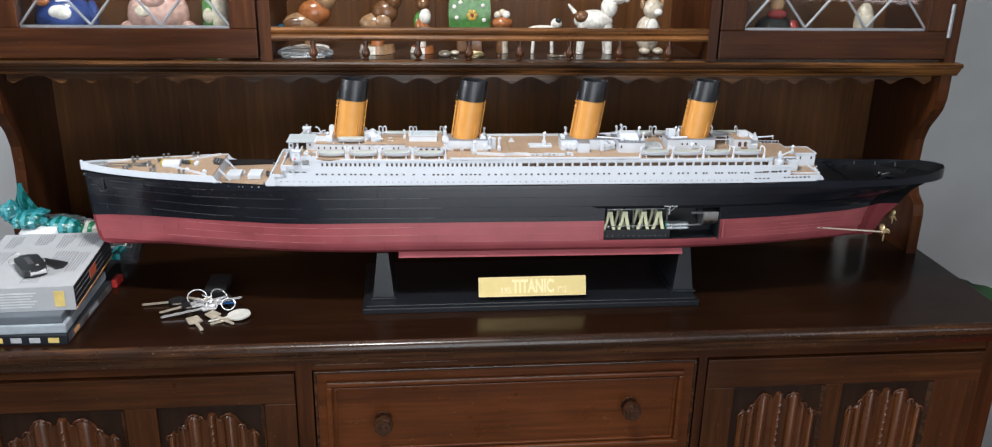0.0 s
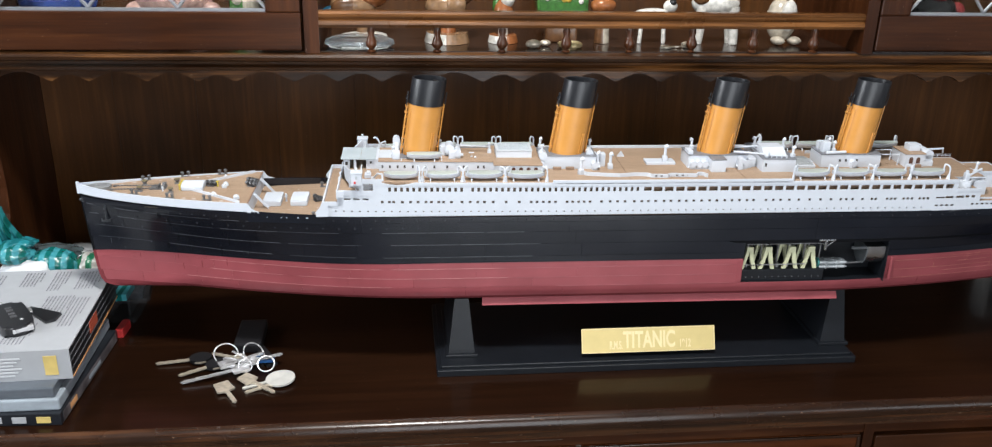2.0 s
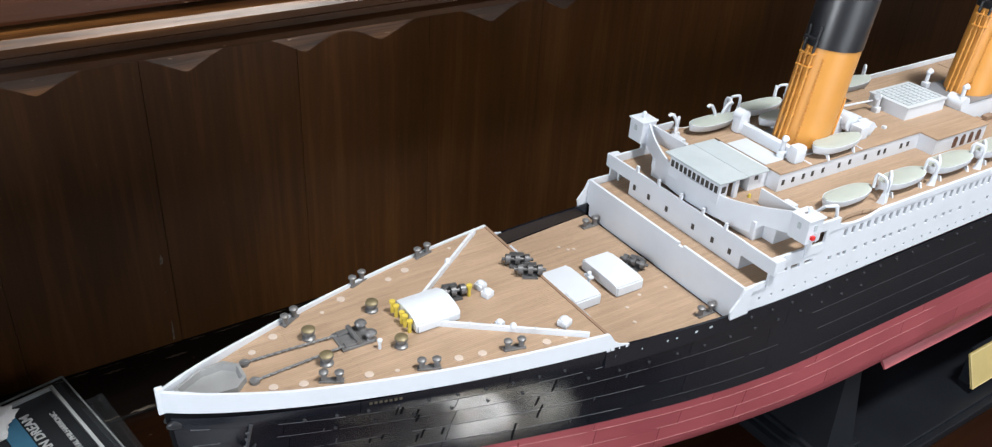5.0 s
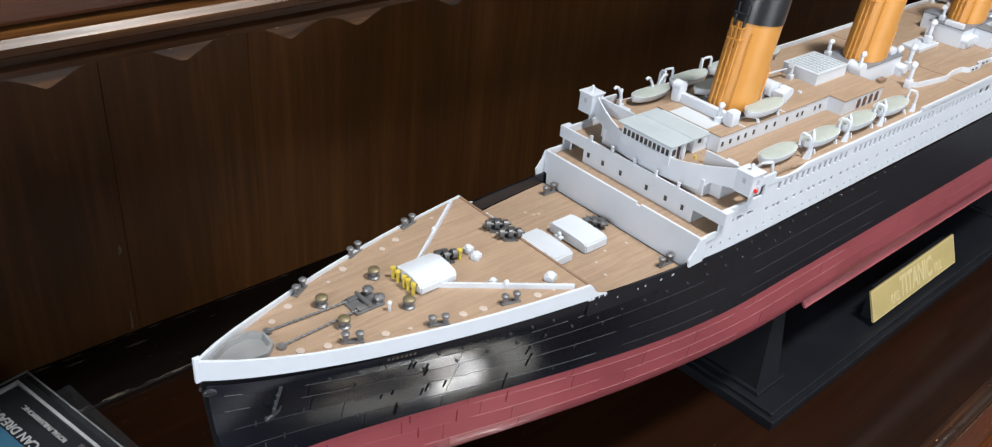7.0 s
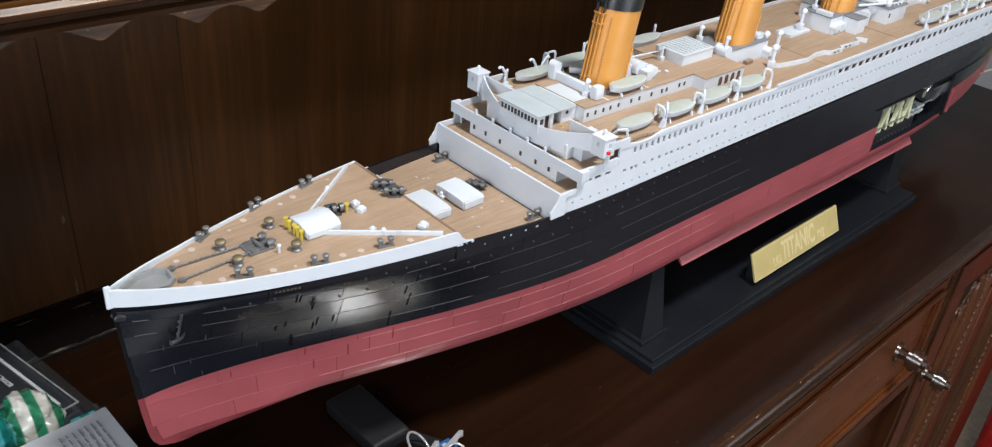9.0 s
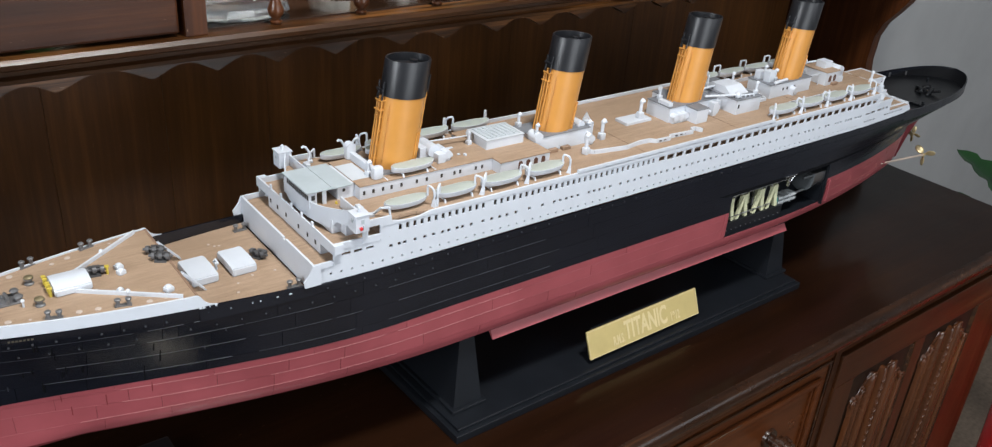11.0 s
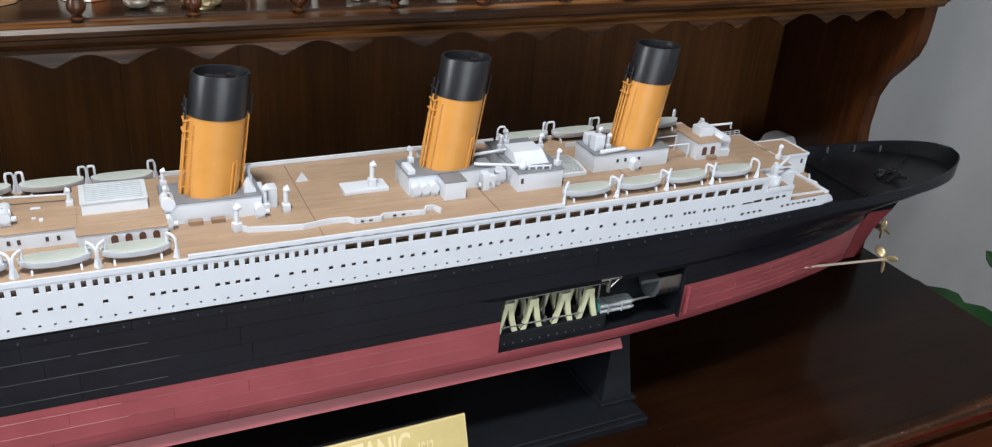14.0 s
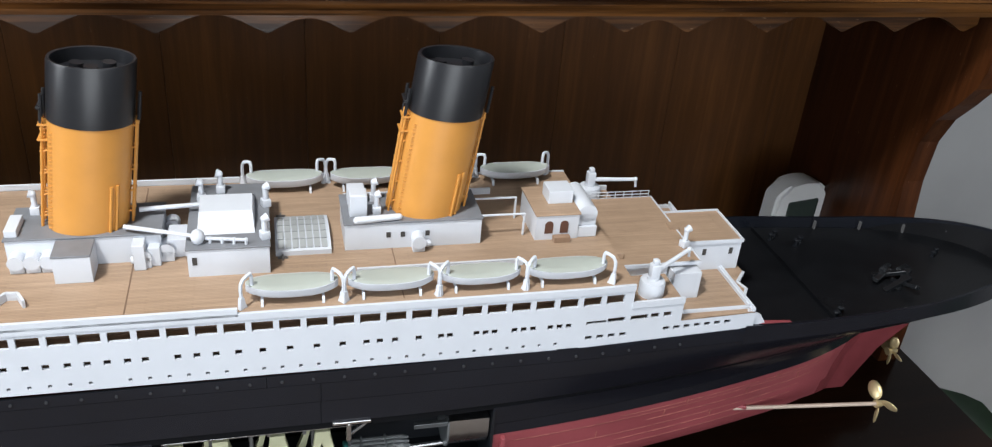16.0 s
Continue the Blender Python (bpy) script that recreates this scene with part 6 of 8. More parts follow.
def crane(bm, s):
    lathe(bm, (0.4050, s * 0.0570, HA - 0.0005), [(0.0074, 0), (0.0074, 0.0085), (0.0068, 0.0098), (0.0036, 0.0104), (0.0034, 0.0120)], 20)
    box(bm, 0.4022, 0.4078, s * 0.0542, s * 0.0598, 0.2380, 0.2478, 0.0012)
    box(bm, 0.4032, 0.4068, s * 0.0552, s * 0.0588, 0.2478, 0.2508, 0.0010)


def crane_jib(bm, s):
    rod(bm, (0.4070, s * 0.0560, 0.2425), (0.4310, s * 0.0440, 0.2478), 0.0015, 0.0012, n=8)
    ball(bm, (0.4310, s * 0.0440, 0.2478), 0.0016)
    rod(bm, (0.4310, s * 0.0440, 0.2478), (0.4318, s * 0.0436, 0.2425), 0.0008, n=6)


for s in (-1, 1):
    cr = part("deck_crane", made(crane, s), white_pl, ship, "white electric deck crane", smooth=40)
    part("jib", made(crane_jib, s), white_pl, cr, smooth=40)
part("flare_plate", made(prism, [(0.4660, 0.2035), (0.4790, 0.2060), (0.4750, 0.2120), (0.4660, 0.2165)], -0.0645, -0.0633, "y"), white_pl, ship)
part("flare_plate", made(prism, [(0.4660, 0.2035), (0.4790, 0.2060), (0.4750, 0.2120), (0.4660, 0.2165)], 0.0633, 0.0645, "y"), white_pl, ship)

def deck_rim(bm, x0, x1, y, h, t=0.0010, up=0.0022):
    for sgn in (-1, 1):
        box(bm, x0, x1, sgn * y - t / 2, sgn * y + t / 2, h, h + up)
    box(bm, x1 - t, x1, -y, y, h, h + up)


part("deck_rim", made(deck_rim, 0.3900, 0.4428, 0.0402, 0.2345), white_pl, ship)
part("deck_rim", made(deck_rim, 0.4430, 0.4812, 0.0190, 0.2345), white_pl, ship)
part("deck_rim", made(deck_rim, 0.4240, 0.4690, 0.0610, HB1 - 0.001, 0.0012, 0.0030), white_pl, ship)
for y in (-0.030, 0.030):
    part("deck_stair", made(box, 0.3880, 0.3960, y - 0.0030, y + 0.0030, 0.2365, 0.2405, 0.0003), deck_mat, ship, "small wooden deck stair")
part("deck_stair", made(box, 0.4380, 0.4440, -0.0040, 0.0040, 0.2356, 0.2380, 0.0003), deck_mat, ship)


def railing(bm, x0, x1, y, h, n, up=0.0050):
    for k in range(n + 1):
        x = x0 + (x1 - x0) * k / n
        rod(bm, (x, y, h), (x, y, h + up), 0.00032, n=5)
    for u in (up, up * 0.55):
        rod(bm, (x0, y, h + u), (x1, y, h + u), 0.00028, n=5)


for y in (0.0392,):
    part("railing", made(railing, 0.3990, 0.4400, y, 0.2365, 7), white_pl, ship)


rnd_bits = random.Random(4)
gloss_bk = plain("glossy_black_plastic", (0.010, 0.011, 0.013), 0.14, vary=0.1)
for k in range(7):
    bit = part("winch_piece", made(box, -0.011, 0.011, -0.0022, 0.0022, -0.0015, 0.0015, 0.0006), gloss_bk, ship, "glossy black unpainted winch piece")
    bit.matrix_basis = pose(0.606 + rnd_bits.uniform(-0.012, 0.012), -0.016 + rnd_bits.uniform(-0.012, 0.012), 0.198, rnd_bits.uniform(-25, 25), rnd_bits.uniform(-25, 25), rnd_bits.uniform(0, 180))



# bare after hull: black inside, no deck laid yet
bare_black = plain("bare_black_plastic", (0.006, 0.0066, 0.008), 0.30, vary=0.2, spec=0.28)
part("after_floor", made(prism, plan(0.466, 0.700, 0.206, 0.0015), 0.1925, 0.1945, "z"), bare_black, ship, "bare black plastic deck")
part("stern_rim", made(bulwark, 0.466, STERN, lambda x: 0.1925, lambda x: sheer(x) + 0.0012, 0.0012), hull_black, ship, "black stern bulwark")
part("poop_front", made(box, 0.5350, 0.5362, -0.058, 0.058, 0.1945, 0.1975), bare_black, ship)
part("red_offcut", made(prism, [(0.4720, -0.0560), (0.5050, -0.0580), (0.5040, -0.0535), (0.4720, -0.0500)], 0.1960, 0.1975, "z"), hull_red, ship, "bare red plastic strip")
for x, y, sc in ((0.560, 0.035, 0.9), (0.540, -0.05, 0.9), (0.545, 0.045, 0.9), (0.655, 0.01, 0.8)):
    put_bollards(boll_bk, x, y, 0.1945, 40 * sc, "black unpainted fitting", sc, "stern_fitting")

# ---- funnels ----
def ring_at(bm, x, h, a, b, lean, n=40):
    """An oval ring whose plane leans forward as the funnel rakes."""
    return [bm.verts.new((x + a * math.cos(2 * math.pi * k / n), b * math.sin(2 * math.pi * k / n), h - lean * a * math.cos(2 * math.pi * k / n))) for k in range(n)]


def skin(bm, rings):
    for p, q in zip(rings, rings[1:]):
        for k in range(len(p)):
            bm.faces.new((p[k], p[(k + 1) % len(p)], q[(k + 1) % len(p)], q[k]))


FA, FB, FH0, FHM, FH1, RAKE, LEAN = 0.0200, 0.0160, 0.2555, 0.3190, 0.3500, 0.0138, 0.10


def fx_at(h):
    return RAKE * (h - FH0) / (FH1 - FH0)


def funnel_body(bm):
    lo, hi = ring_at(bm, 0, FH0, FA, FB, 0), ring_at(bm, fx_at(FHM), FHM, FA, FB, LEAN)
    skin(bm, [lo, hi])
    bm.faces.new(list(reversed(lo)))
    bm.faces.new(hi)


def funnel_top(bm):
    lo = ring_at(bm, fx_at(FHM - 0.0004), FHM - 0.0004, FA + 0.0005, FB + 0.0005, LEAN)
    hi = ring_at(bm, fx_at(FH1 - 0.0012), FH1 - 0.0012, FA + 0.0005, FB + 0.0005, LEAN * 0.6)
    lip = ring_at(bm, fx_at(FH1), FH1, FA + 0.0001, FB + 0.0001, LEAN * 0.6)
    inn = ring_at(bm, fx_at(FH1), FH1 - 0.0002, FA - 0.0012, FB - 0.0012, LEAN * 0.6)
    low = ring_at(bm, fx_at(FH1 - 0.007), FH1 - 0.007, FA - 0.0012, FB - 0.0012, LEAN * 0.6)
    skin(bm, [lo, hi, lip, inn, low])
    bm.faces.new(list(reversed(lo)))
    bm.faces.new(low)


def pipe_on(bm, ang, h0, h1, r, off):
    c, s = math.cos(ang), math.sin(ang)
    rod(bm, (fx_at(h0) + (FA + off) * c, (FB + off) * s, h0), (fx_at(h1) + (FA + off) * c, (FB + off) * s, h1), r, n=8)


def brackets(bm, ang, off):
    c, s = math.cos(ang), math.sin(ang)
    for k in range(5):
        h = 0.266 + 0.0122 * k
        rod(bm, (fx_at(h) + (FA - 0.001) * c, (FB - 0.001) * s, h), (fx_at(h) + (FA + off + 0.001) * c, (FB + off + 0.001) * s, h), 0.0006, n=6)


def ladder(bm):
    for k in range(24):
        h = 0.259 + 0.0024 * k
        for a in (-2.55,):
            c, s = math.cos(a), math.sin(a)
            box(bm, fx_at(h) + FA * c - 0.0014, fx_at(h) + FA * c + 0.0014, FB * s - 0.0006, FB * s + 0.0004, h, h + 0.0004)


def pipe_platform(bm):
    for h in (0.3085, 0.3165):
        box(bm, fx_at(h) - FA - 0.0040, fx_at(h) - FA + 0.001, -0.0048, 0.0048, h, h + 0.0008)


def whistle(bm):
    c = -FA - 0.0028
    for y in (-0.0035, 0.0035):
        rod(bm, (fx_at(0.322) + c, y, 0.317), (fx_at(0.332) + c, y, 0.3305), 0.0009, n=8)
    rod(bm, (fx_at(0.326) + c - 0.0008, -0.005, 0.3262), (fx_at(0.326) + c - 0.0008, 0.005, 0.3262), 0.0010, n=8)


f_body, f_top = mesh_of(funnel_body, mat=funnel_or, smooth=40), mesh_of(funnel_top, mat=funnel_bk, smooth=40)
f_pipes = [(mesh_of(pipe_on, a, FH0, FHM + (0.002 if abs(a) > 1 else -0.001), 0.00075, 0.0025 if abs(a) > 1 else 0.0020, mat=funnel_or), mesh_of(brackets, a, 0.0025 if abs(a) > 1 else 0.0020, mat=funnel_or)) for a in (math.pi - 0.20, math.pi + 0.20, math.pi, -0.14, 0.14)]
f_black = [mesh_of(pipe_on, a, FHM - 0.001, 0.3330, 0.0009, 0.0030, mat=funnel_bk) for a in (math.pi - 0.20, math.pi + 0.20, -0.14)]
def flue(bm):
    rod(bm, (fx_at(FH1 - 0.006), 0, FH1 - 0.0072), (fx_at(FH1 - 0.003), 0, FH1 - 0.0035), 0.0034, n=14)


def low_pipes(bm):
    for a in (-0.95, -0.78):
        pipe_on(bm, a, FH0, 0.2860, 0.0009, 0.0004)


f_low = mesh_of(low_pipes, mat=funnel_or)
f_flue = mesh_of(flue, mat=funnel_bk)
f_lad, f_wh, f_pl = mesh_of(ladder, mat=funnel_or, smooth=0), mesh_of(whistle, mat=funnel_bk), mesh_of(pipe_platform, mat=funnel_or, smooth=0)
for fx in (-0.2658, -0.0840, 0.1035, 0.2828):
    fun = put("funnel", f_body, ship, fx, 0, 0, 0, "raked ochre funnel with a black top")
    cap = put("funnel_top", f_top, fun, 0, 0, 0, 0, "matt black funnel top")
    for x, y in ((-0.0075, 0.003), (0.0, -0.003), (0.0075, 0.003)):
        put("flue", f_flue, cap, x, y, 0)
    for p, q in f_pipes:
        put("steam_pipe", p, fun, 0, 0, 0)
        put("pipe_bracket", q, fun, 0, 0, 0)
    for p in f_black:
        put("steam_pipe", p, fun, 0, 0, 0, 0, "black pipe")
    put("ladder", f_lad, fun, 0, 0, 0)
    put("steam_pipe", f_low, fun, 0, 0, 0)
    put("pipe_platform", f_pl, fun, 0, 0, 0)
    put("whistle", f_wh, fun, 0, 0, 0, 0, "black steam whistle")

# the white decks rise gently towards the bow
def rise(x):
    return 0.0026 * max(0.0, (-0.05 - x) / 0.31) ** 1.5


for ob in ship.children_recursive:
    at = ob.matrix_basis.translation
    if ob.parent == ship and ob.name.startswith("funnel") and at.length > 0:
        ob.location.z += rise(at.x)
    elif ob.parent == ship and at.length > 0:
        if at.z > 0.206 and at.x > -0.386:
            ob.location.z += rise(at.x)
    elif at.length == 0 and ob.parent.matrix_basis.translation.length == 0 or ob.parent == ship:
        for v in ob.data.vertices:
            if v.co.z > 0.2061 and v.co.x > -0.386:
                v.co.z += rise(v.co.x)

# ---- engine room behind the cut-away ----
def engine_box(bm):
    y0, y1 = -0.0695, -0.030
    box(bm, EX0, EX1, y1, y1 + 0.001, EH0 - 0.001, EH1 + 0.004)
    front = [(x, -half(x, EH0 - 0.001) + 0.0012) for x in along(EX1, EX0, 8)]
    prism(bm, [(EX0, y1), (EX1, y1)] + front, EH0 - 0.002, EH0, "z")
    box(bm, EX0, EX1, y0 + 0.002, y1, EH1 + 0.001, EH1 + 0.002)
    box(bm, EX0 - 0.001, EX0, y0 + 0.001, y1, EH0, EH1)
    box(bm, EX1, EX1 + 0.001, y0 + 0.004, y1, EH0, EH1)


eng = part("engine_room", made(engine_box), black_pl, ship, "black engine room recess")
part("engine_bed", made(box, EX0 + 0.001, 0.238, -0.066, -0.034, EH0, EH0 + 0.0152, 0.0004), black_pl, eng)


def a_frame(bm, x, y):
    for s in (-1, 1):
        prism(bm, [(x + s * 0.0016 - 0.0024, 0.1525), (x + s * 0.0016 + 0.0024, 0.1525), (x + s * 0.0050 + 0.0020, 0.1370), (x + s * 0.0078 + 0.0022, 0.1258), (x + s * 0.0078 - 0.0026, 0.1258), (x + s * 0.0040 - 0.0022, 0.1370)], y - 0.002, y + 0.002, "y")
    box(bm, x - 0.0042, x + 0.0042, y - 0.0026, y + 0.0026, 0.1500, 0.1552, 0.0004)


wheel = plain("teal_machine_paint", (0.04, 0.20, 0.19), 0.45)
for y, row_x in ((-0.0625, (0.1405, 0.1643, 0.1945, 0.2190)), (-0.0450, (0.1600, 0.1900, 0.2150))):
    for x in row_x:
        part("engine_column", made(a_frame, x, y), cream_pl, eng, "cream painted engine column")
for k, (y, h) in enumerate(((-0.0680, 0.1606), (-0.0680, 0.1650), (-0.0640, 0.1310))):
    part("steam_main", made(rod, (0.135, y, h), (0.238 - 0.012 * k, y, h + 0.0008), 0.0009), steel, eng, "bright steel pipe")


def valve(bm, x, y, h):
    lathe(bm, (x, y, h - 0.0050), [(0.0011, 0), (0.0011, 0.0040), (0.0020, 0.0044), (0.0020, 0.0062), (0.0010, 0.0066), (0.0008, 0.0090)], 12)


for k, x in enumerate((0.1365, 0.1520, 0.1590, 0.1765, 0.1900, 0.1970, 0.2090, 0.2155, 0.2330)):
    part("valve", made(valve, x, -0.0655 + 0.003 * (k % 2), 0.1610 + 0.001 * (k % 3)), steel if k % 3 else gun_gr, eng, "small steel valve spindle")
for k, x in enumerate((0.1405, 0.1585, 0.1800, 0.1925, 0.2140, 0.2345)):
    part("piston_rod", made(rod, (x, -0.0545, 0.1250), (x, -0.0545, 0.1590), 0.0012), gun_gr, eng, "dull steel piston rod")
    part("crank_web", made(box, x - 0.0016, x + 0.0016, -0.0590, -0.0500, 0.1250, 0.1310, 0.0004), gun_gr, eng)
for k in range(12):
    part("bed_stud", made(rod, (0.138 + 0.0085 * k, -0.0663, 0.1160), (0.138 + 0.0085 * k, -0.0672, 0.1160), 0.0006, None, 6), steel, eng)
part("end_wheel", made(rod, (0.2310, -0.0560, 0.1300), (0.2335, -0.0560, 0.1300), 0.0062, None, 20), wheel, eng, "teal painted end wheel")


cond_mat = plain("grey_blue_metal", (0.44, 0.47, 0.49), 0.36, 0.4)
cond = part("condenser", made(box, 0.2345, 0.2645, -0.0600, -0.0520, 0.1235, 0.1330, 0.0006), cond_mat, eng, "stacked grey condenser pipes")
for k in range(8):
    y, z = (-0.0612, -0.0580, -0.0545, -0.0512)[k % 4], 0.1262 if k < 4 else 0.1318
    part("pipe", made(rod, (0.2335, y, z), (0.2655, y, z), 0.0021, None, 8), cond_mat, cond, smooth=50)
    part("pipe_end", made(rod, (0.2655, y, z), (0.2695, y, z), 0.0021, 0.0007, 8), cond_mat, cond, smooth=50)
for x in (0.2410, 0.2550):
    part("collar", made(box, x, x + 0.0012, -0.0638, -0.0495, 0.1240, 0.1345, 0.0003), cond_mat, cond)
part("shaft", made(rod, (0.2655, -0.0570, 0.129), (0.289, -0.0570, 0.130), 0.0014), steel, eng)


def bracket_arm(bm):
    box(bm, 0.2240, 0.2450, -0.0722, -0.0700, 0.1650, 0.1672, 0.0005)
    box(bm, 0.2315, 0.2342, -0.0722, -0.0690, 0.1530, 0.1655, 0.0005)
    rod(bm, (0.2430, -0.0710, 0.1655), (0.2345, -0.0710, 0.1580), 0.0010)


part("bracket_arm", made(bracket_arm), steel, eng, "bright angled steel bracket")
part("casing_lip", made(box, 0.2700, 0.2893, -0.0668, -0.0640, 0.1515, 0.1547, 0.0004), plain("dark_steel", (0.12, 0.13, 0.14), 0.35, 0.6), eng)


def turbine(bm, x0, x1, r):
    out = [(-0.0665 + 0.016 - r, 0.1545)] + [(-0.0505 - r * math.cos(math.pi * k / 14), 0.1450 - r * 1.05 * math.sin(math.pi * k / 14)) for k in range(15)] + [(-0.0505 + r, 0.1545)]
    prism(bm, out, x0, x1, "x")


part("turbine_casing", made(turbine, 0.2905, EX1 - 0.001, 0.0160), steel, eng, "bright steel turbine casing", smooth=40)
part("turbine_disc", made(turbine, 0.2893, 0.2905, 0.0172), plain("grey_disc", (0.20, 0.22, 0.235), 0.32, 0.6), eng, "grey turbine end plate")
part("opening_frame", made(box, EX1, EX1 + 0.0012, -0.0700, -0.066, EH0 - 0.001, EH1 - 0.001), black_pl, eng)
part("opening_frame", made(box, EX1 + 0.0060, EX1 + 0.0085, -0.0716, -0.068, EH0 + 0.002, 0.1415, 0.0004), hull_red, eng)
part("opening_frame", made(box, EX0 - 0.0070, EX0 - 0.0003, -0.0714, -0.066, EH0 + 0.002, 0.1425, 0.0005), hull_red, eng)


# ---- propellers, shafts and rudder ----
def blade_set(bm, n, r):
    rod(bm, (-0.004, 0, 0), (0.004, 0, 0), 0.0030, 0.0018, n=12)
    for k in range(n):
        a = 2 * math.pi * k / n + math.pi
        m = Matrix.Rotation(a, 4, "X") @ Matrix.Translation((0, 0, r * 0.62)) @ Matrix.Rotation(0.6, 4, "Z")
        vs = bmesh.ops.create_uvsphere(bm, u_segments=12, v_segments=8, radius=1.0, matrix=m @ Matrix.Diagonal((0.0011, r * 0.30, r * 0.44, 1)))["verts"]


prop3, prop4 = mesh_of(blade_set, 3, 0.0162, mat=brass), mesh_of(blade_set, 4, 0.0118, mat=brass)


def shaft(bm, s):
    rod(bm, (0.485, s * 0.0400, 0.1165), (0.602, s * 0.0415, 0.1075), 0.0014, n=10)


for s in (-1, 1):
    part("propeller_shaft", made(shaft, s), plain("pale_shaft", (0.55, 0.45, 0.38), 0.4, 0.3), ship, "pale propeller shaft")
    put("propeller", prop3, ship, 0.606, s * 0.0415, 0.1072, 0, "brass three-bladed propeller")
    part("shaft_boss", made(rod, (0.470, s * 0.034, 0.1175), (0.500, s * 0.0400, 0.1160), 0.0040, 0.0020), hull_red, ship)
put("propeller", prop4, ship, 0.640, 0, 0.118, 0, "brass centre propeller")


# ---- the nameplate ----
def tilt_plate(bm):
    prism(bm, [(-0.0775, 0.0190), (-0.0655, 0.0475), (-0.0640, 0.0470), (-0.0755, 0.0185)], -0.066, 0.106, "x")


plate = part("nameplate", made(tilt_plate), brass_m, stand, "brass nameplate with raised lettering")
part("plate_rest", made(prism, [(-0.0740, 0.0195), (-0.0635, 0.0462), (-0.0600, 0.0462), (-0.0600, 0.0125), (-0.0680, 0.0125)], -0.055, 0.095, "x"), black_pl, stand)
# Paler than the plate: the glint of lettering and rim, put into the colour.
gold_glint = plain("pale_gold_glint", (0.635, 0.525, 0.285), 0.40, 0.3, vary=0.05)


def lettering(name, text, size, m, mat, parent, depth=0.00015, label=""):
    cu = bpy.data.curves.new(name, "FONT")
    cu.body, cu.size, cu.extrude, cu.align_x, cu.align_y = text, size, depth, "CENTER", "CENTER"
    cu.offset = size * 0.026
    tmp = new(name, cu)
    me = bpy.data.meshes.new_from_object(tmp.evaluated_get(bpy.context.evaluated_depsgraph_get()))
    bpy.data.objects.remove(tmp)
    me.materials.clear()
    me.materials.append(mat)
    ob = new(name, me)
    ob.parent = parent
    ob.matrix_basis = m
    if label:
        tagged(ob, label)
    return ob


tilt = math.degrees(math.atan2(0.0285, 0.0120))
for text, x, dz, size, narrow in (("R.M.S.", -0.0222, -0.0058, 0.0140, 0.48), ("TITANIC", 0.0210, 0.000, 0.0290, 0.60), ("1912", 0.0670, -0.0054, 0.0140, 0.55)):
    u = 0.0148 + dz
    m = pose(x, -0.0777 + u * math.cos(radians(tilt)), 0.0190 + u * math.sin(radians(tilt)), tilt, 0, 0)
    lettering("lettering", text, size, m @ Matrix.Diagonal((narrow, 1, 1, 1)), gold_glint, plate)
for a, b in ((0.0002, 0.0010), (0.0298, 0.0306)):
    lo, hi = [(-0.0777 + q * math.cos(radians(tilt)), 0.0190 + q * math.sin(radians(tilt))) for q in (a, b)]
    part("rim_line", made(prism, [lo, hi, (hi[0] + 0.0004, hi[1]), (lo[0] + 0.0004, lo[1])], -0.0655, 0.1055, "x"), gold_glint, plate)
for x in (-0.0658, 0.1050):
    lo, hi = [(-0.0777 + q * math.cos(radians(tilt)), 0.0190 + q * math.sin(radians(tilt))) for q in (0.0010, 0.0298)]
    part("rim_line", made(prism, [lo, hi, (hi[0] + 0.0004, hi[1]), (lo[0] + 0.0004, lo[1])], x, x + 0.0008, "x"), gold_glint, plate)

# ---- things on the dresser ----
paper_w = plain("white_paper", (0.35, 0.36, 0.38), 0.7, vary=0.03)
page_w = plain("page_edges", (0.62, 0.56, 0.45), 0.8, vary=0.1, scale=300)
ink = plain("grey_print", (0.19, 0.19, 0.21), 0.7)
dark_gloss = plain("dark_gloss_print", (0.012, 0.014, 0.018), 0.3, vary=0.3, scale=40)
grey_gloss = plain("grey_gloss_plastic", (0.30, 0.34, 0.38), 0.3)
orange_pr = plain("orange_print", (0.65, 0.33, 0.14), 0.5)
label_pr = plain("yellow_print", (0.6, 0.45, 0.15), 0.5)
key_blk = plain("black_key_plastic", (0.014, 0.014, 0.016), 0.35, bumps=0.1)
chrome = plain("chrome_plate", (0.72, 0.72, 0.73), 0.26, 0.65, vary=0.08)
nickel = plain("worn_nickel", (0.62, 0.55, 0.44), 0.36, 0.55, vary=0.2, scale=200)


def slab_thing(name, label, category, x0, x1, y0, y1, z0, z1, mat, rz=0.0, bev=0.001, group=""):
    cx, cy = (x0 + x1) / 2, (y0 + y1) / 2
    t = thing(name, (cx, cy, z0), label, category, group, rz=rz)
    part("body", made(box, x0 - cx, x1 - cx, y0 - cy, y1 - cy, 0, z1 - z0, bev), mat, t)
    return t


SX0, SX1, SY0 = -0.832, -0.664, -0.156
d1 = slab_thing("disc_case", "black film disc case with printed spine under the pile", "disc case", SX0 + 0.02, SX1 + 0.002, SY0 - 0.004, 0.034, TOP, TOP + 0.0150, dark_gloss, rz=-2.0, group="pile of books and cases")
for k in range(5):
    x = 0.058 - 0.026 * k
    part("spine_mark", made(box, x - 0.009, x + 0.006, -0.0979, -0.0965, 0.004, 0.0115), paper_w if k % 3 else label_pr, d1)
photo = plain("dim_photo_print", (0.09, 0.08, 0.085), 0.35, vary=0.8, scale=45)
part("side_print", made(box, 0.0745, 0.0757, -0.090, 0.090, 0.002, 0.013), photo, d1)
part("side_print", made(box, 0.0750, 0.0760, -0.070, -0.050, 0.004, 0.011), orange_pr, d1)
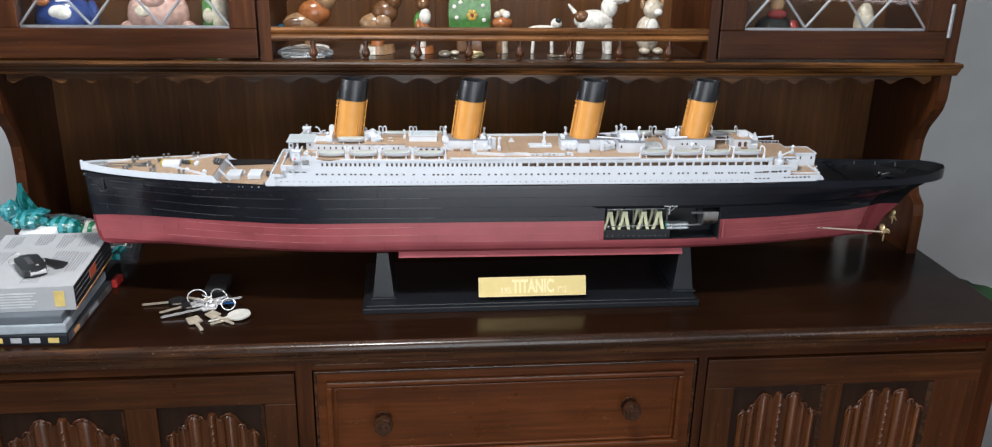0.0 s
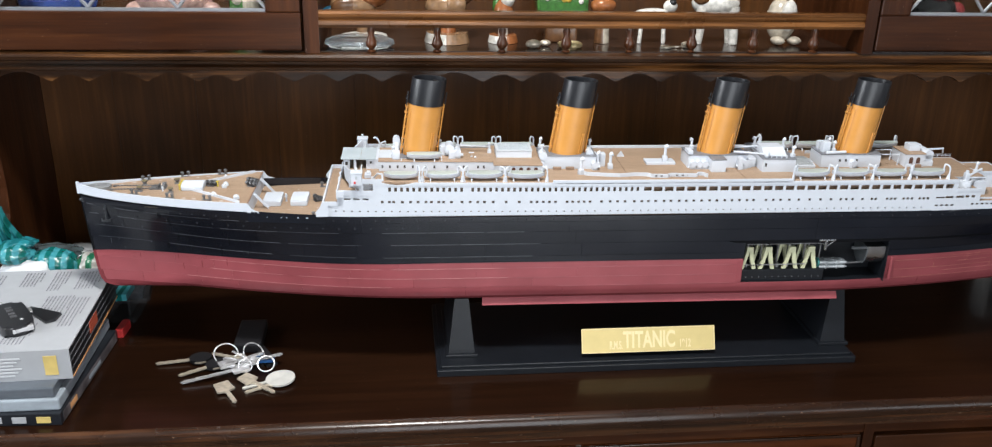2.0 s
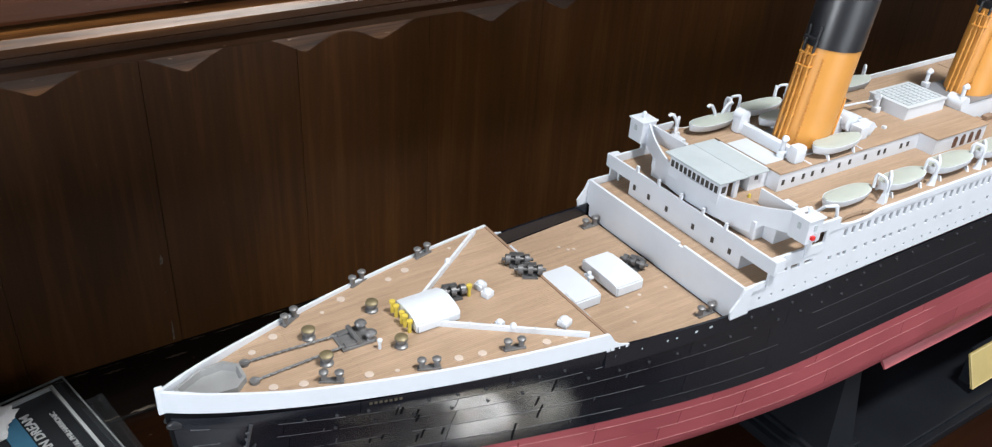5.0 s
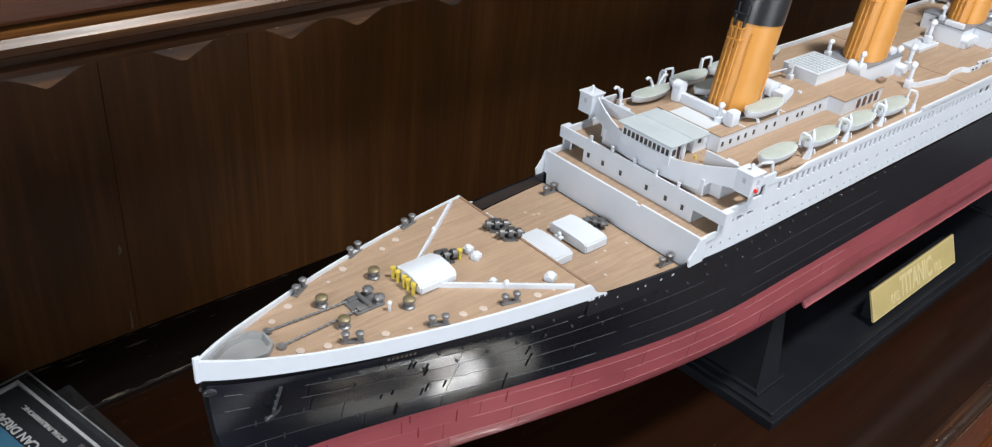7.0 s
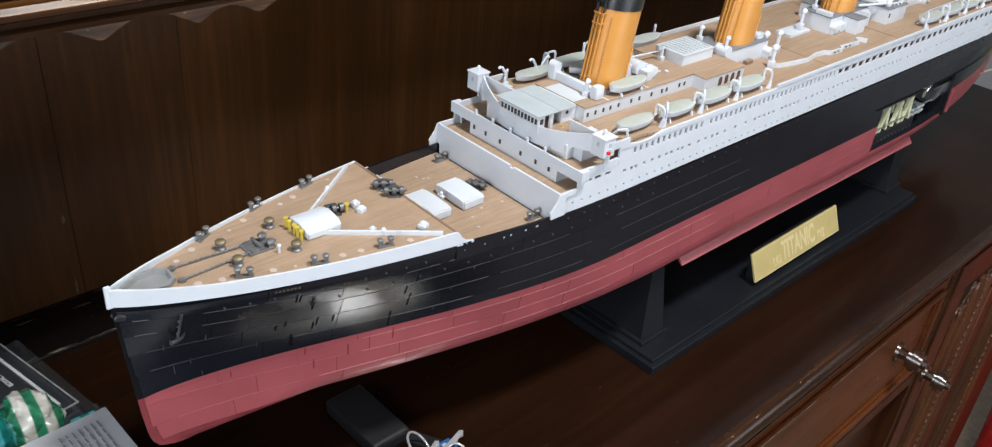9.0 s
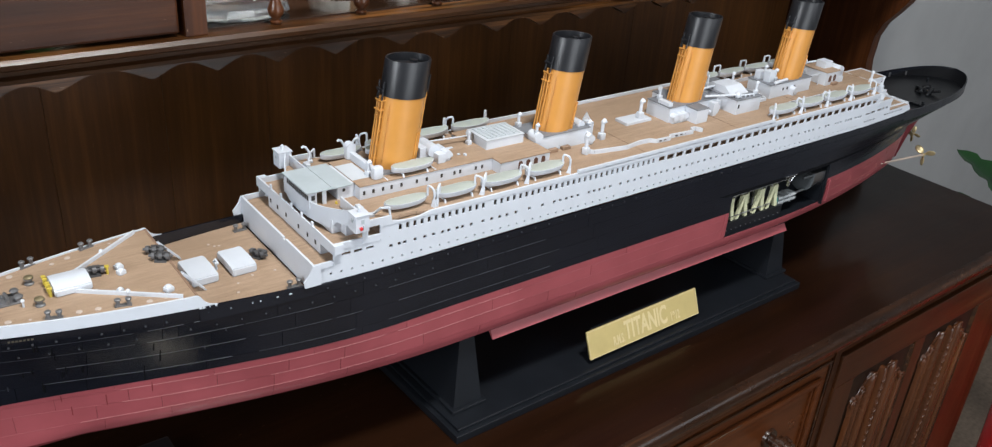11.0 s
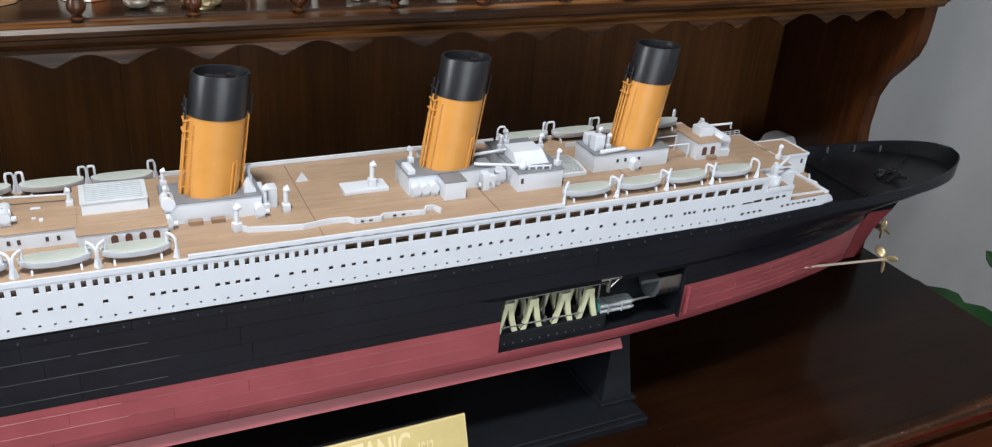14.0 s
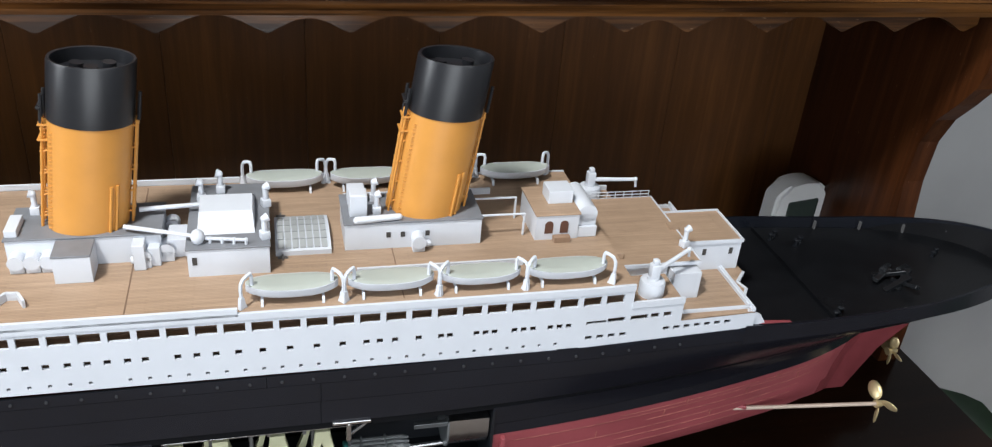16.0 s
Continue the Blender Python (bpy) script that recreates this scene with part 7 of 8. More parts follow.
part("side_print", made(box, 0.0750, 0.0760, -0.010, 0.030, 0.005, 0.010), grey_gloss, d1)
slab_thing("disc_case", "grey plastic disc case in the pile", "disc case", SX0 + 0.02, SX1 - 0.004, SY0, 0.038, TOP + 0.0152, TOP + 0.0290, grey_gloss, rz=0.5, bev=0.002, group="pile of books and cases")
slab_thing("disc_case", "dark slate disc case in the pile", "disc case", SX0 + 0.004, SX1 - 0.010, SY0 + 0.003, 0.045, TOP + 0.0292, TOP + 0.0420, plain("slate_plastic", (0.10, 0.115, 0.135), 0.35), rz=1.0, bev=0.002, group="pile of books and cases")
slab_thing("red_card", "small red printed card box beside the pile", "card box", -0.662, -0.652, 0.036, 0.066, TOP, TOP + 0.012, plain("red_card_print", (0.42, 0.03, 0.03), 0.4, vary=0.3), rz=-4)
book = thing("paperback_book", (-0.741, -0.036, TOP + 0.0422), "thick white paperback with printed cover on top of the pile", "book", "pile of books and cases", rz=2.5)
part("pages", made(box, -0.0800, 0.0780, -0.0985, 0.1050, 0.0015, 0.0355), page_w, book)
part("cover", made(box, -0.0815, 0.0800, -0.1000, 0.1065, 0, 0.0016), orange_pr, book)


def cover_z(y):
    return 0.0357 + 0.004 * max(0.0, ((y + 0.1) / 0.2085 - 0.6) / 0.4) ** 2


def bent_cover(bm):
    n = 14
    top, low = [], []
    for k in range(n + 1):
        y = -0.1000 + 0.2085 * k / n
        z = cover_z(y)
        top.append([bm.verts.new((x, y, z + 0.0015)) for x in (-0.0815, 0.0800)])
        low.append([bm.verts.new((x, y, z)) for x in (-0.0815, 0.0800)])
    for k in range(n):
        bm.faces.new((top[k][0], top[k][1], top[k + 1][1], top[k + 1][0]))
        bm.faces.new((low[k][0], low[k][1], low[k + 1][1], low[k + 1][0]))
        for i in (0, 1):
            bm.faces.new((top[k][i], top[k + 1][i], low[k + 1][i], low[k][i]))
    for k in (0, n):
        bm.faces.new((top[k][0], top[k][1], low[k][1], low[k][0]))


part("cover", made(bent_cover), paper_w, book, "white printed cover")
part("spine", made(box, -0.0815, 0.0800, -0.1012, -0.0998, 0.0, 0.0370), paper_w, book, "white spine")
part("spine_label", made(box, 0.052, 0.066, -0.1018, -0.1008, 0.006, 0.030), label_pr, book)
for k in range(6):
    part("spine_print", made(box, -0.05 + 0.002 * k, 0.02 + 0.004 * (k % 3), -0.1018, -0.1008, 0.006 + 0.0042 * k, 0.0078 + 0.0042 * k), plain("pale_print", (0.5, 0.51, 0.53), 0.7), book)


def text_block(bm, x, y, w, rows, step, seed):
    rnd = random.Random(seed)
    for k in range(rows):
        cur = x
        while cur < x + w * (1.0 if k < rows - 1 else 0.6):
            l = rnd.uniform(0.003, 0.009)
            box(bm, x + k * step, x + k * step + 0.0011, y - min(cur - x + l, w), y - cur + x, cover_z(y - cur + x) + 0.0013, cover_z(y - cur + x) + 0.0019)
            cur += l + 0.0016


for x, y, w, rows in ((-0.066, 0.098, 0.042, 5), (-0.024, 0.102, 0.036, 6), (0.012, 0.102, 0.050, 5), (0.044, 0.100, 0.046, 7), (-0.066, 0.040, 0.050, 6), (0.020, 0.036, 0.060, 8), (0.052, 0.030, 0.075, 5), (-0.060, -0.030, 0.052, 5), (0.002, -0.034, 0.050, 7)):
    part("cover_print", made(text_block, x, y, w, rows, 0.0042, rows), ink, book)
part("side_print", made(box, 0.0778, 0.0795, -0.0985, 0.104, 0.0018, 0.0354), dark_gloss, book)
for z in (0.010, 0.019, 0.027):
    part("side_line", made(box, 0.0790, 0.0799, -0.097, 0.103, z, z + 0.0012), plain("dim_grey_line", (0.12, 0.12, 0.13), 0.5), book)
part("side_print", made(box, 0.0790, 0.0802, -0.020, 0.012, 0.013, 0.028), plain("red_print", (0.45, 0.09, 0.05), 0.4), book)

# car key on the book
ck = thing("car_key", (-0.737, -0.071, TOP + 0.0796), "black plastic car key fob with buttons, chrome tip and leather tag", "car key", rz=-57)


def fob(bm):
    out = [(0.0345 * math.copysign(abs(math.cos(a)) ** 0.42, math.cos(a)), 0.0178 * math.copysign(abs(math.sin(a)) ** 0.5, math.sin(a))) for a in [2 * math.pi * k / 44 for k in range(44)]]
    prism(bm, out, 0.0, 0.0130, "z")
    bmesh.ops.bevel(bm, geom=[e for e in bm.edges if abs(e.verts[0].co.z - e.verts[1].co.z) < 1e-6], offset=0.0032, segments=3, affect="EDGES")


part("fob", made(fob), key_blk, ck, smooth=50)
btn = plain("grey_button", (0.07, 0.07, 0.075), 0.4)
for k in range(4):
    part("button", made(box, -0.022 + 0.0085 * k, -0.0165 + 0.0085 * k, -0.0035, 0.0035, 0.0126, 0.0136, 0.0005), btn, ck)
part("badge", made(box, 0.0165, 0.0205, 0.004, 0.008, 0.0126, 0.0136, 0.0004), chrome, ck)
part("chrome_edge", made(box, 0.0270, 0.0345, -0.008, 0.0145, 0.0035, 0.0100, 0.0012), chrome, ck)
part("leather_tag", made(prism, [(-0.022, 0.0200), (-0.030, 0.0260), (0.008, 0.0500), (0.0210, 0.0400), (0.0200, 0.0290)], 0.0005, 0.0035, "z"), key_blk, ck, "black leather tag")
part("tag_link", made(box, -0.026, -0.012, 0.010, 0.024, 0.0035, 0.0055, 0.0006), chrome, ck)


def ring_mesh(bm, p, r, t, tilt=(0, 0, 0), n=24):
    m = Matrix.Translation(p) @ Euler(tilt).to_matrix().to_4x4()
    pts = [m @ Vector((r * math.cos(2 * math.pi * k / n), r * math.sin(2 * math.pi * k / n), 0)) for k in range(n + 1)]
    tube(bm, pts, t, 6)


part("split_ring", made(ring_mesh, (-0.039, -0.012, 0.0072), 0.011, 0.0008, (0.4, 0.2, 0)), chrome, ck, smooth=60)

# bunch of keys
keys = thing("bunch_of_keys", (-0.497, -0.066, TOP), "bunch of house keys on bright split rings", "keys")


def key_mesh(bm, head, ln, w=0.0042, round_head=True):
    if round_head:
        out = [(head * math.cos(2 * math.pi * k / 24), head * math.sin(2 * math.pi * k / 24)) for k in range(24)]
    else:
        out = [(-head, -head * 0.8), (head * 0.7, -head * 0.95), (head, 0), (head * 0.7, head * 0.95), (-head, head * 0.8)]
    prism(bm, out, -0.0011, 0.0011, "z")
    n = 7
    teeth = [(head * 0.85 + (ln - head) * (k + 0.5) / n, -w / 2 + (0.0014 if k % 2 else 0.0002)) for k in range(n)]
    prism(bm, [(head * 0.8, w / 2), (ln - 0.002, w / 2), (ln, 0)] + list(reversed(teeth)) + [(head * 0.8, -w / 2)], -0.0009, 0.0009, "z")


def add_key(x, y, z, rz, head, ln, mat, label, hmat=None, rnd=True, tilt=0.0):
    k = part("key", made(key_mesh, head, ln, 0.0055, rnd), mat, keys, label)
    k.matrix_basis = pose(x, y, z, 0, tilt, rz)
    if hmat:
        out = [(head * 1.15 * math.cos(2 * math.pi * q / 20), head * 0.95 * math.sin(2 * math.pi * q / 20)) for q in range(20)]
        part("key_head", made(prism, out, -0.0026, 0.0026, "z"), hmat, k)


add_key(-0.044, 0.034, 0.0046, 187, 0.012, 0.054, nickel, "key with a long black plastic head", key_blk, tilt=2)
add_key(-0.022, 0.016, 0.0060, 205, 0.011, 0.046, nickel, "key with a black plastic head", key_blk, tilt=4)
add_key(0.010, -0.002, 0.0095, 196, 0.011, 0.070, chrome, "long bright steel key", None, False, 5)
add_key(0.060, -0.020, 0.0040, 200, 0.0175, 0.046, plain("white_enamel_key", (0.62, 0.61, 0.57), 0.35, 0.2), "large round pale key head", None, True, 3)
add_key(0.052, -0.030, 0.0030, 205, 0.006, 0.034, nickel, "short bright key blade", None, False, 3)
add_key(-0.006, 0.004, 0.0130, 25, 0.010, 0.046, chrome, "bright steel key", None, False, -3)
add_key(0.004, 0.020, 0.0110, 150, 0.009, 0.040, nickel, "worn steel key", None, False, 4)
add_key(-0.004, -0.036, 0.0040, 300, 0.011, 0.036, nickel, "small brassy key", None, False, 3)
add_key(0.022, -0.022, 0.0060, 322, 0.010, 0.044, nickel, "worn brass key", None, False, 5)
add_key(0.020, 0.010, 0.0120, 15, 0.010, 0.040, chrome, "bright steel key", None, False, -4)
for p, r, tl in (((-0.012, 0.030, 0.012), 0.0145, (0.55, 0.2, 0)), ((0.010, 0.022, 0.013), 0.0135, (-0.5, 0.5, 0)), ((0.004, 0.012, 0.011), 0.0110, (0.3, -0.6, 0)), ((0.040, 0.006, 0.010), 0.0100, (0.7, 0.1, 0)), ((0.022, 0.030, 0.012), 0.0140, (0.4, 0.7, 0)), ((-0.002, 0.010, 0.014), 0.0095, (-0.8, 0.2, 0)), ((0.016, 0.000, 0.012), 0.0080, (1.1, 0.3, 0))):
    part("split_ring", made(ring_mesh, p, r, 0.0010, tl), chrome, keys, "bright split ring", smooth=60)
part("rubber_fob", made(box, -0.007, 0.028, 0.050, 0.118, 0.0, 0.0140, 0.003), key_blk, keys, "black rubber key fob")
part("leather_flap", made(prism, [(0.020, 0.058), (0.028, 0.066), (0.052, 0.020), (0.040, 0.012)], 0.0, 0.004, "z"), key_blk, keys, "black leather flap")
tag = part("blue_tag", made(box, 0.018, 0.048, 0.014, 0.026, 0.006, 0.010, 0.001), plain("blue_plastic", (0.02, 0.10, 0.30), 0.4), keys, "blue tag with pale marks")
for k in range(3):
    part("tag_mark", made(box, 0.024 + 0.007 * k, 0.028 + 0.007 * k, 0.017, 0.023, 0.0098, 0.0104), paper_w, tag)

# crumpled gift bag behind the books
def bag_stripes(name, c1, c2, sx, tilt=0.3):
    m, n, l, b = nodes_of(name, 0.25)
    w = n.new("ShaderNodeTexWave")
    w.inputs["Scale"].default_value, w.inputs["Distortion"].default_value = sx, 0.8
    w.inputs["Detail Scale"].default_value = 0.6
    w.bands_direction = "X"
    l.new(coords(n, l, (1, 0.15, 0.35), (0, 0, tilt)), w.inputs["Vector"])
    l.new(ramp(n, l, w.outputs[0], [(0.34, c1), (0.60, c2)]), b.inputs["Base Color"])
    bump(n, l, b, noise_tex(n, l, coords(n, l), 60.0), 0.35, 0.002)
    b.inputs["Coat Weight"].default_value = 0.3
    return m


teal = bag_stripes("teal_striped_film", (0.004, 0.115, 0.105), (0.050, 0.27, 0.31), 24.0)
teal_wing = bag_stripes("dark_teal_striped_film", (0.003, 0.085, 0.075), (0.025, 0.20, 0.22), 30.0, 0.1)
tealdark = bag_stripes("deep_teal_film", (0.012, 0.14, 0.16), (0.022, 0.215, 0.25), 14.0)
xmas = bag_stripes("green_and_white_film", (0.02, 0.15, 0.08), (0.42, 0.41, 0.38), 22.0)
thin_film = plain("thin_clear_film", (0.07, 0.09, 0.095), 0.14, vary=0.9, scale=22, bumps=0.3)
tissue_w = plain("white_tissue", (0.62, 0.63, 0.65), 0.7, vary=0.06, scale=30)


def pleated_wing(bm, left, right, tip, thick):
    """Flat gathered corner of a bag: a three-sided sheet in soft pleats."""
    n, m = 40, 14
    a, b, c = Vector(left), Vector(right), Vector(tip)
    sides = []
    for o in (0.0, thick):
        rows = []
        for k in range(m + 1):
            u = k / m
            w = (1 - u) ** 0.8 + 0.07
            row = []
            for j in range(n + 1):
                v = j / n - 0.5
                p = a.lerp(b, 0.5 + v * w).lerp(c + (b - a) * v * 0.12, u)
                ripple = 0.0022 * math.cos(22 * v * (1 + 0.2 * u)) + 0.0010 * math.cos(51 * v)
                row.append(bm.verts.new((p.x, p.y + ripple + o - 0.010 * math.sin(math.pi * u) * (1 - 4 * v * v), p.z)))
            rows.append(row)
        for r, s in zip(rows, rows[1:]):
            for j in range(n):
                bm.faces.new((r[j], r[j + 1], s[j + 1], s[j]))
        sides.append(rows)
    rims = [r[0] + [q[-1] for q in r[1:]] + list(reversed(r[-1][:-1])) + [q[0] for q in reversed(r[1:-1])] for r in sides]
    for k in range(len(rims[0])):
        j = (k + 1) % len(rims[0])
        bm.faces.new((rims[0][k], rims[0][j], rims[1][j], rims[1][k]))


def crumple(bm, c, sx, sy, sz, amp, seed, sub=4):
    vs = bmesh.ops.create_icosphere(bm, subdivisions=sub, radius=1.0)["verts"]
    off = Vector((seed * 3.1, seed * 1.7, seed * 0.9))
    for v in vs:
        d = v.co.normalized()
        k = 1 + amp * (noise.noise(d * 2.2 + off) + 0.6 * abs(noise.noise(d * 5 + off)) + 0.35 * abs(noise.noise(d * 11 + off)))
        p = Vector((d.x * sx * k, d.y * sy * k, d.z * sz * k))
        v.co = Vector(c) + p
        v.co.z = max(v.co.z, 0.0)


bag = thing("gift_bag", (-0.790, 0.165, TOP), "crumpled shiny teal striped gift bag with clear film and white paper", "gift bag")
for name, c, size, amp, seed, mat, label in (
        ("striped_film", (0.0400, -0.062, 0.0770), (0.032, 0.022, 0.0225), 0.14, 1, teal, "pale and dark teal stripes"),
        ("striped_film", (-0.0100, -0.070, 0.0990), (0.027, 0.022, 0.0140), 0.16, 2, teal, "pale and dark teal stripes"),
        ("loose_film", (-0.0340, -0.070, 0.1150), (0.015, 0.016, 0.0170), 0.22, 4, tealdark, "bright teal film"),
        ("loose_film", (-0.0060, -0.060, 0.1090), (0.026, 0.018, 0.0060), 0.2, 12, tealdark, "bright teal film"),
        ("clear_film", (0.0260, -0.040, 0.0860), (0.042, 0.024, 0.0090), 0.22, 9, thin_film, "wrinkled clear film"),
        ("printed_film", (0.0820, -0.054, 0.0660), (0.021, 0.022, 0.0220), 0.2, 5, xmas, "green, white and red printed film"),
        ("white_paper", (0.0120, -0.076, 0.0620), (0.046, 0.024, 0.0260), 0.22, 6, tissue_w, "crumpled white paper"),
        ("inner_film", (0.0180, -0.050, 0.0420), (0.058, 0.034, 0.0420), 0.2, 8, tealdark, "deep teal film")):
    part(name, made(crumple, c, *size, amp, seed, 5), mat, bag, label, smooth=50)
part("gathered_corner", made(pleated_wing, (-0.036, -0.066, 0.116), (0.006, -0.054, 0.108), (-0.019, -0.060, 0.160), 0.0012), teal_wing, bag, "teal striped gathered corner", smooth=60)
sheet = thing("paper_sheet", (-0.785, 0.278, TOP), "crumpled white tissue paper behind the gift bag", "paper")
part("tissue", made(crumple, (0.014, -0.014, 0.028), 0.036, 0.024, 0.008, 0.32, 7, 5), tissue_w, sheet, smooth=50)
part("tissue_foot", made(crumple, (-0.004, -0.004, 0.014), 0.026, 0.022, 0.018, 0.4, 3, 4), thin_film, sheet, "grey see-through film", smooth=50)

clear_pl, cn, cl, cbs = nodes_of("clear_case_plastic", 0.12)
cbs.inputs["Base Color"].default_value = (0.10, 0.11, 0.12, 1)
cbs.inputs["Alpha"].default_value = 0.16
case = thing("music_disc_case", (-0.750, 0.165, TOP + 0.078), "clear jewel case with dark printed sleeve beside the gift bag", "disc case", rz=-8)
case.matrix_world = pose(-0.7357, 0.2165, TOP + 0.0125, 0, 0, 11.8)
clear_rim = plain("bright_clear_rim", (0.26, 0.28, 0.29), 0.15, vary=0.4, scale=60)
for a in ((-0.0625, 0.0625, 0.0697, 0.0710), (-0.0625, 0.0625, -0.0710, -0.0697), (0.0612, 0.0625, -0.0697, 0.0697), (-0.0625, -0.0612, -0.0697, 0.0697)):
    part("rim", made(box, *a, 0.0098, 0.0109), clear_rim, case, "bright clear rim")
part("sleeve", made(box, -0.0560, 0.0585, -0.0655, 0.0670, 0.0008, 0.0080), dark_gloss, case, "dark printed sleeve")
part("shell", made(box, -0.0625, 0.0625, -0.0710, 0.0710, 0.0, 0.0105, 0.0008), clear_pl, case, "clear plastic shell")
blue_pr = plain("blue_print", (0.05, 0.16, 0.26), 0.4)
white_pr = plain("white_print", (0.50, 0.52, 0.54), 0.5, vary=0.03)
for a in ((0.0500, 0.0525, -0.0600, 0.0660), (-0.0560, 0.0500, 0.0635, 0.0660), (-0.0100, 0.0525, -0.0625, -0.0600)):
    part("border_line", made(box, *a, 0.0080, 0.0108), white_pr, case, "white border line")
for a in ((0.030, 0.046, -0.052, -0.044), (0.012, 0.027, -0.050, -0.042), (0.036, 0.046, -0.034, -0.027)):
    part("sleeve_picture", made(box, *a, 0.0080, 0.0107), photo, case)
lettering("title", "IF I CAN DREAM", 0.0095, pose(0.024, 0.012, 0.0108, 0, 0, 90), white_pr, case, 0.0002)
part("name_bar", made(box, 0.006, 0.019, -0.030, 0.050, 0.0080, 0.0107), blue_pr, case)
lettering("title", "ROYAL PHILHARMONIC", 0.0050, pose(0.040, 0.010, 0.0108, 0, 0, 90), white_pr, case, 0.0002)
under = thing("clear_case", (-0.722, 0.204, TOP), "empty clear plastic disc case under another", "disc case", rz=9)
part("tray", made(box, -0.060, 0.056, -0.062, 0.058, 0.0008, 0.0100), dark_gloss, under)
part("lid", made(box, -0.064, 0.066, -0.070, 0.064, 0.0, 0.0122, 0.0008), clear_pl, under, "clear plastic shell")
part("hinge_corner", made(box, 0.0615, 0.066, 0.052, 0.064, 0.0030, 0.0126, 0.0008), clear_pl, under)

acr = thing("clear_stand", (-0.668, 0.108, TOP), "small clear plastic display stand beside the pile", "stand")
part("foot", made(box, -0.020, 0.020, -0.030, 0.030, 0, 0.008, 0.001), clear_pl, acr)
part("upright", made(box, 0.010, 0.013, -0.024, 0.024, 0.008, 0.040, 0.001), clear_pl, acr)
part("upright", made(box, -0.013, -0.010, -0.024, 0.024, 0.008, 0.040, 0.001), clear_pl, acr)
part("card", made(box, -0.009, 0.009, -0.020, 0.020, 0.028, 0.038, 0.001), teal, acr, "teal striped card")

# white clock behind the stern
clock = thing("desk_clock", (0.7195, 0.255, TOP), "white rounded desk clock with a dark face behind the stern", "clock", rz=10)


def clock_body(bm):
    out = [(-0.036, 0.0), (0.036, 0.0), (0.033, 0.104)] + [(0.033 * math.cos(math.pi * k / 12), 0.104 + 0.017 * math.sin(math.pi * k / 12)) for k in range(1, 12)] + [(-0.033, 0.104)]
    prism(bm, out, -0.012, 0.012, "y")
    bmesh.ops.bevel(bm, geom=[e for e in bm.edges if abs(e.verts[0].co.y - e.verts[1].co.y) < 1e-6], offset=0.004, segments=3, affect="EDGES")


part("body", made(clock_body), plain("glossy_white_plastic", (0.72, 0.73, 0.73), 0.3, vary=0.02), clock, smooth=40)
part("face", made(box, -0.018, 0.020, -0.0135, -0.0115, 0.020, 0.102, 0.002), plain("dark_green_screen", (0.035, 0.05, 0.045), 0.25), clock, "dark blank face")

# plant beside the dresser
pot = thing("potted_plant", (0.925, -0.245, 0), "broad-leaved green house plant in a red pot beside the dresser", "plant")
part("pot", made(lathe, (0, 0, 0), [(0.062, 0), (0.068, 0.20), (0.076, 0.46), (0.084, 0.60), (0.080, 0.62), (0.072, 0.58)], 40), plain("glossy_red_glaze", (0.50, 0.02, 0.02), 0.25), pot, "glossy red pot", smooth=40)
leaf_mat, ln_, ll_, lb = nodes_of("leaf_green", 0.4)
ll_.new(ramp(ln_, ll_, noise_tex(ln_, ll_, coords(ln_, ll_), 18.0), [(0.3, (0.004, 0.024, 0.006)), (0.7, (0.012, 0.060, 0.013))]), lb.inputs["Base Color"])


def leaf(bm, base, tip, w, droop):
    base, tip = Vector(base), Vector(tip)
    d = tip - base
    side = d.cross(Vector((0, 0, 1))).normalized()
    up = side.cross(d).normalized()
    n = 14
    rows = []
    for k in range(n + 1):
        u = k / n
        wd = w * math.sin(math.pi * min(1.0, u * 0.97 + 0.03)) ** 0.55 * (1 - 0.2 * u) * (0.62 if k in (5, 8, 11) else 1.0)
        c = base + d * u + up * (droop * math.sin(math.pi * u))
        rows.append([bm.verts.new(c + side * (wd * s) + up * (0.25 * wd * (abs(s) - 0.5)) + up * z) for s, z in ((-1, 0), (-0.5, 0), (0, 0), (0.5, 0), (1, 0), (1, -0.001), (0, -0.0015), (-1, -0.001))])
    for a, c in zip(rows, rows[1:]):
        for k in range(8):
            bm.faces.new((a[k], a[(k + 1) % 8], c[(k + 1) % 8], c[k]))
    bm.faces.new(rows[0])
    bm.faces.new(rows[-1])


for base, tip, w, dr_ in (((-0.070, 0.110, 0.785), (-0.078, 0.365, 0.795), 0.040, 0.016), ((-0.010, 0.130, 0.785), (-0.020, 0.272, 0.874), 0.050, 0.014), ((0.06, 0.06, 0.70), (0.14, 0.24, 0.76), 0.045, 0.03), ((0.08, 0.0, 0.70), (0.30, -0.02, 0.76), 0.05, 0.03)):
    lf = part("leaf", made(leaf, base, tip, w, dr_), leaf_mat, pot, smooth=60)
    part("stem", made(rod, (0, 0.0, 0.56), base, 0.006, 0.004), leaf_mat, pot)

# ---- ornaments on the hutch shelf ----
glaze = {k: plain(k + "_glaze", c, 0.2, vary=0.35, scale=120) for k, c in (
    ("white", (0.56, 0.54, 0.50)), ("brown", (0.11, 0.050, 0.022)), ("blue", (0.008, 0.05, 0.085)), ("orange", (0.26, 0.09, 0.03)), ("green", (0.05, 0.15, 0.035)),
    ("cream", (0.40, 0.35, 0.28)), ("black", (0.02, 0.02, 0.02)), ("pink", (0.33, 0.20, 0.17)), ("navy", (0.02, 0.04, 0.15)), ("red", (0.20, 0.025, 0.025)), ("tan", (0.24, 0.14, 0.075)), ("yellow", (0.40, 0.27, 0.05)))}
crystal, kn, kl, kb = nodes_of("clear_crystal", 0.05)
kb.inputs["Transmission Weight"].default_value = 0.8
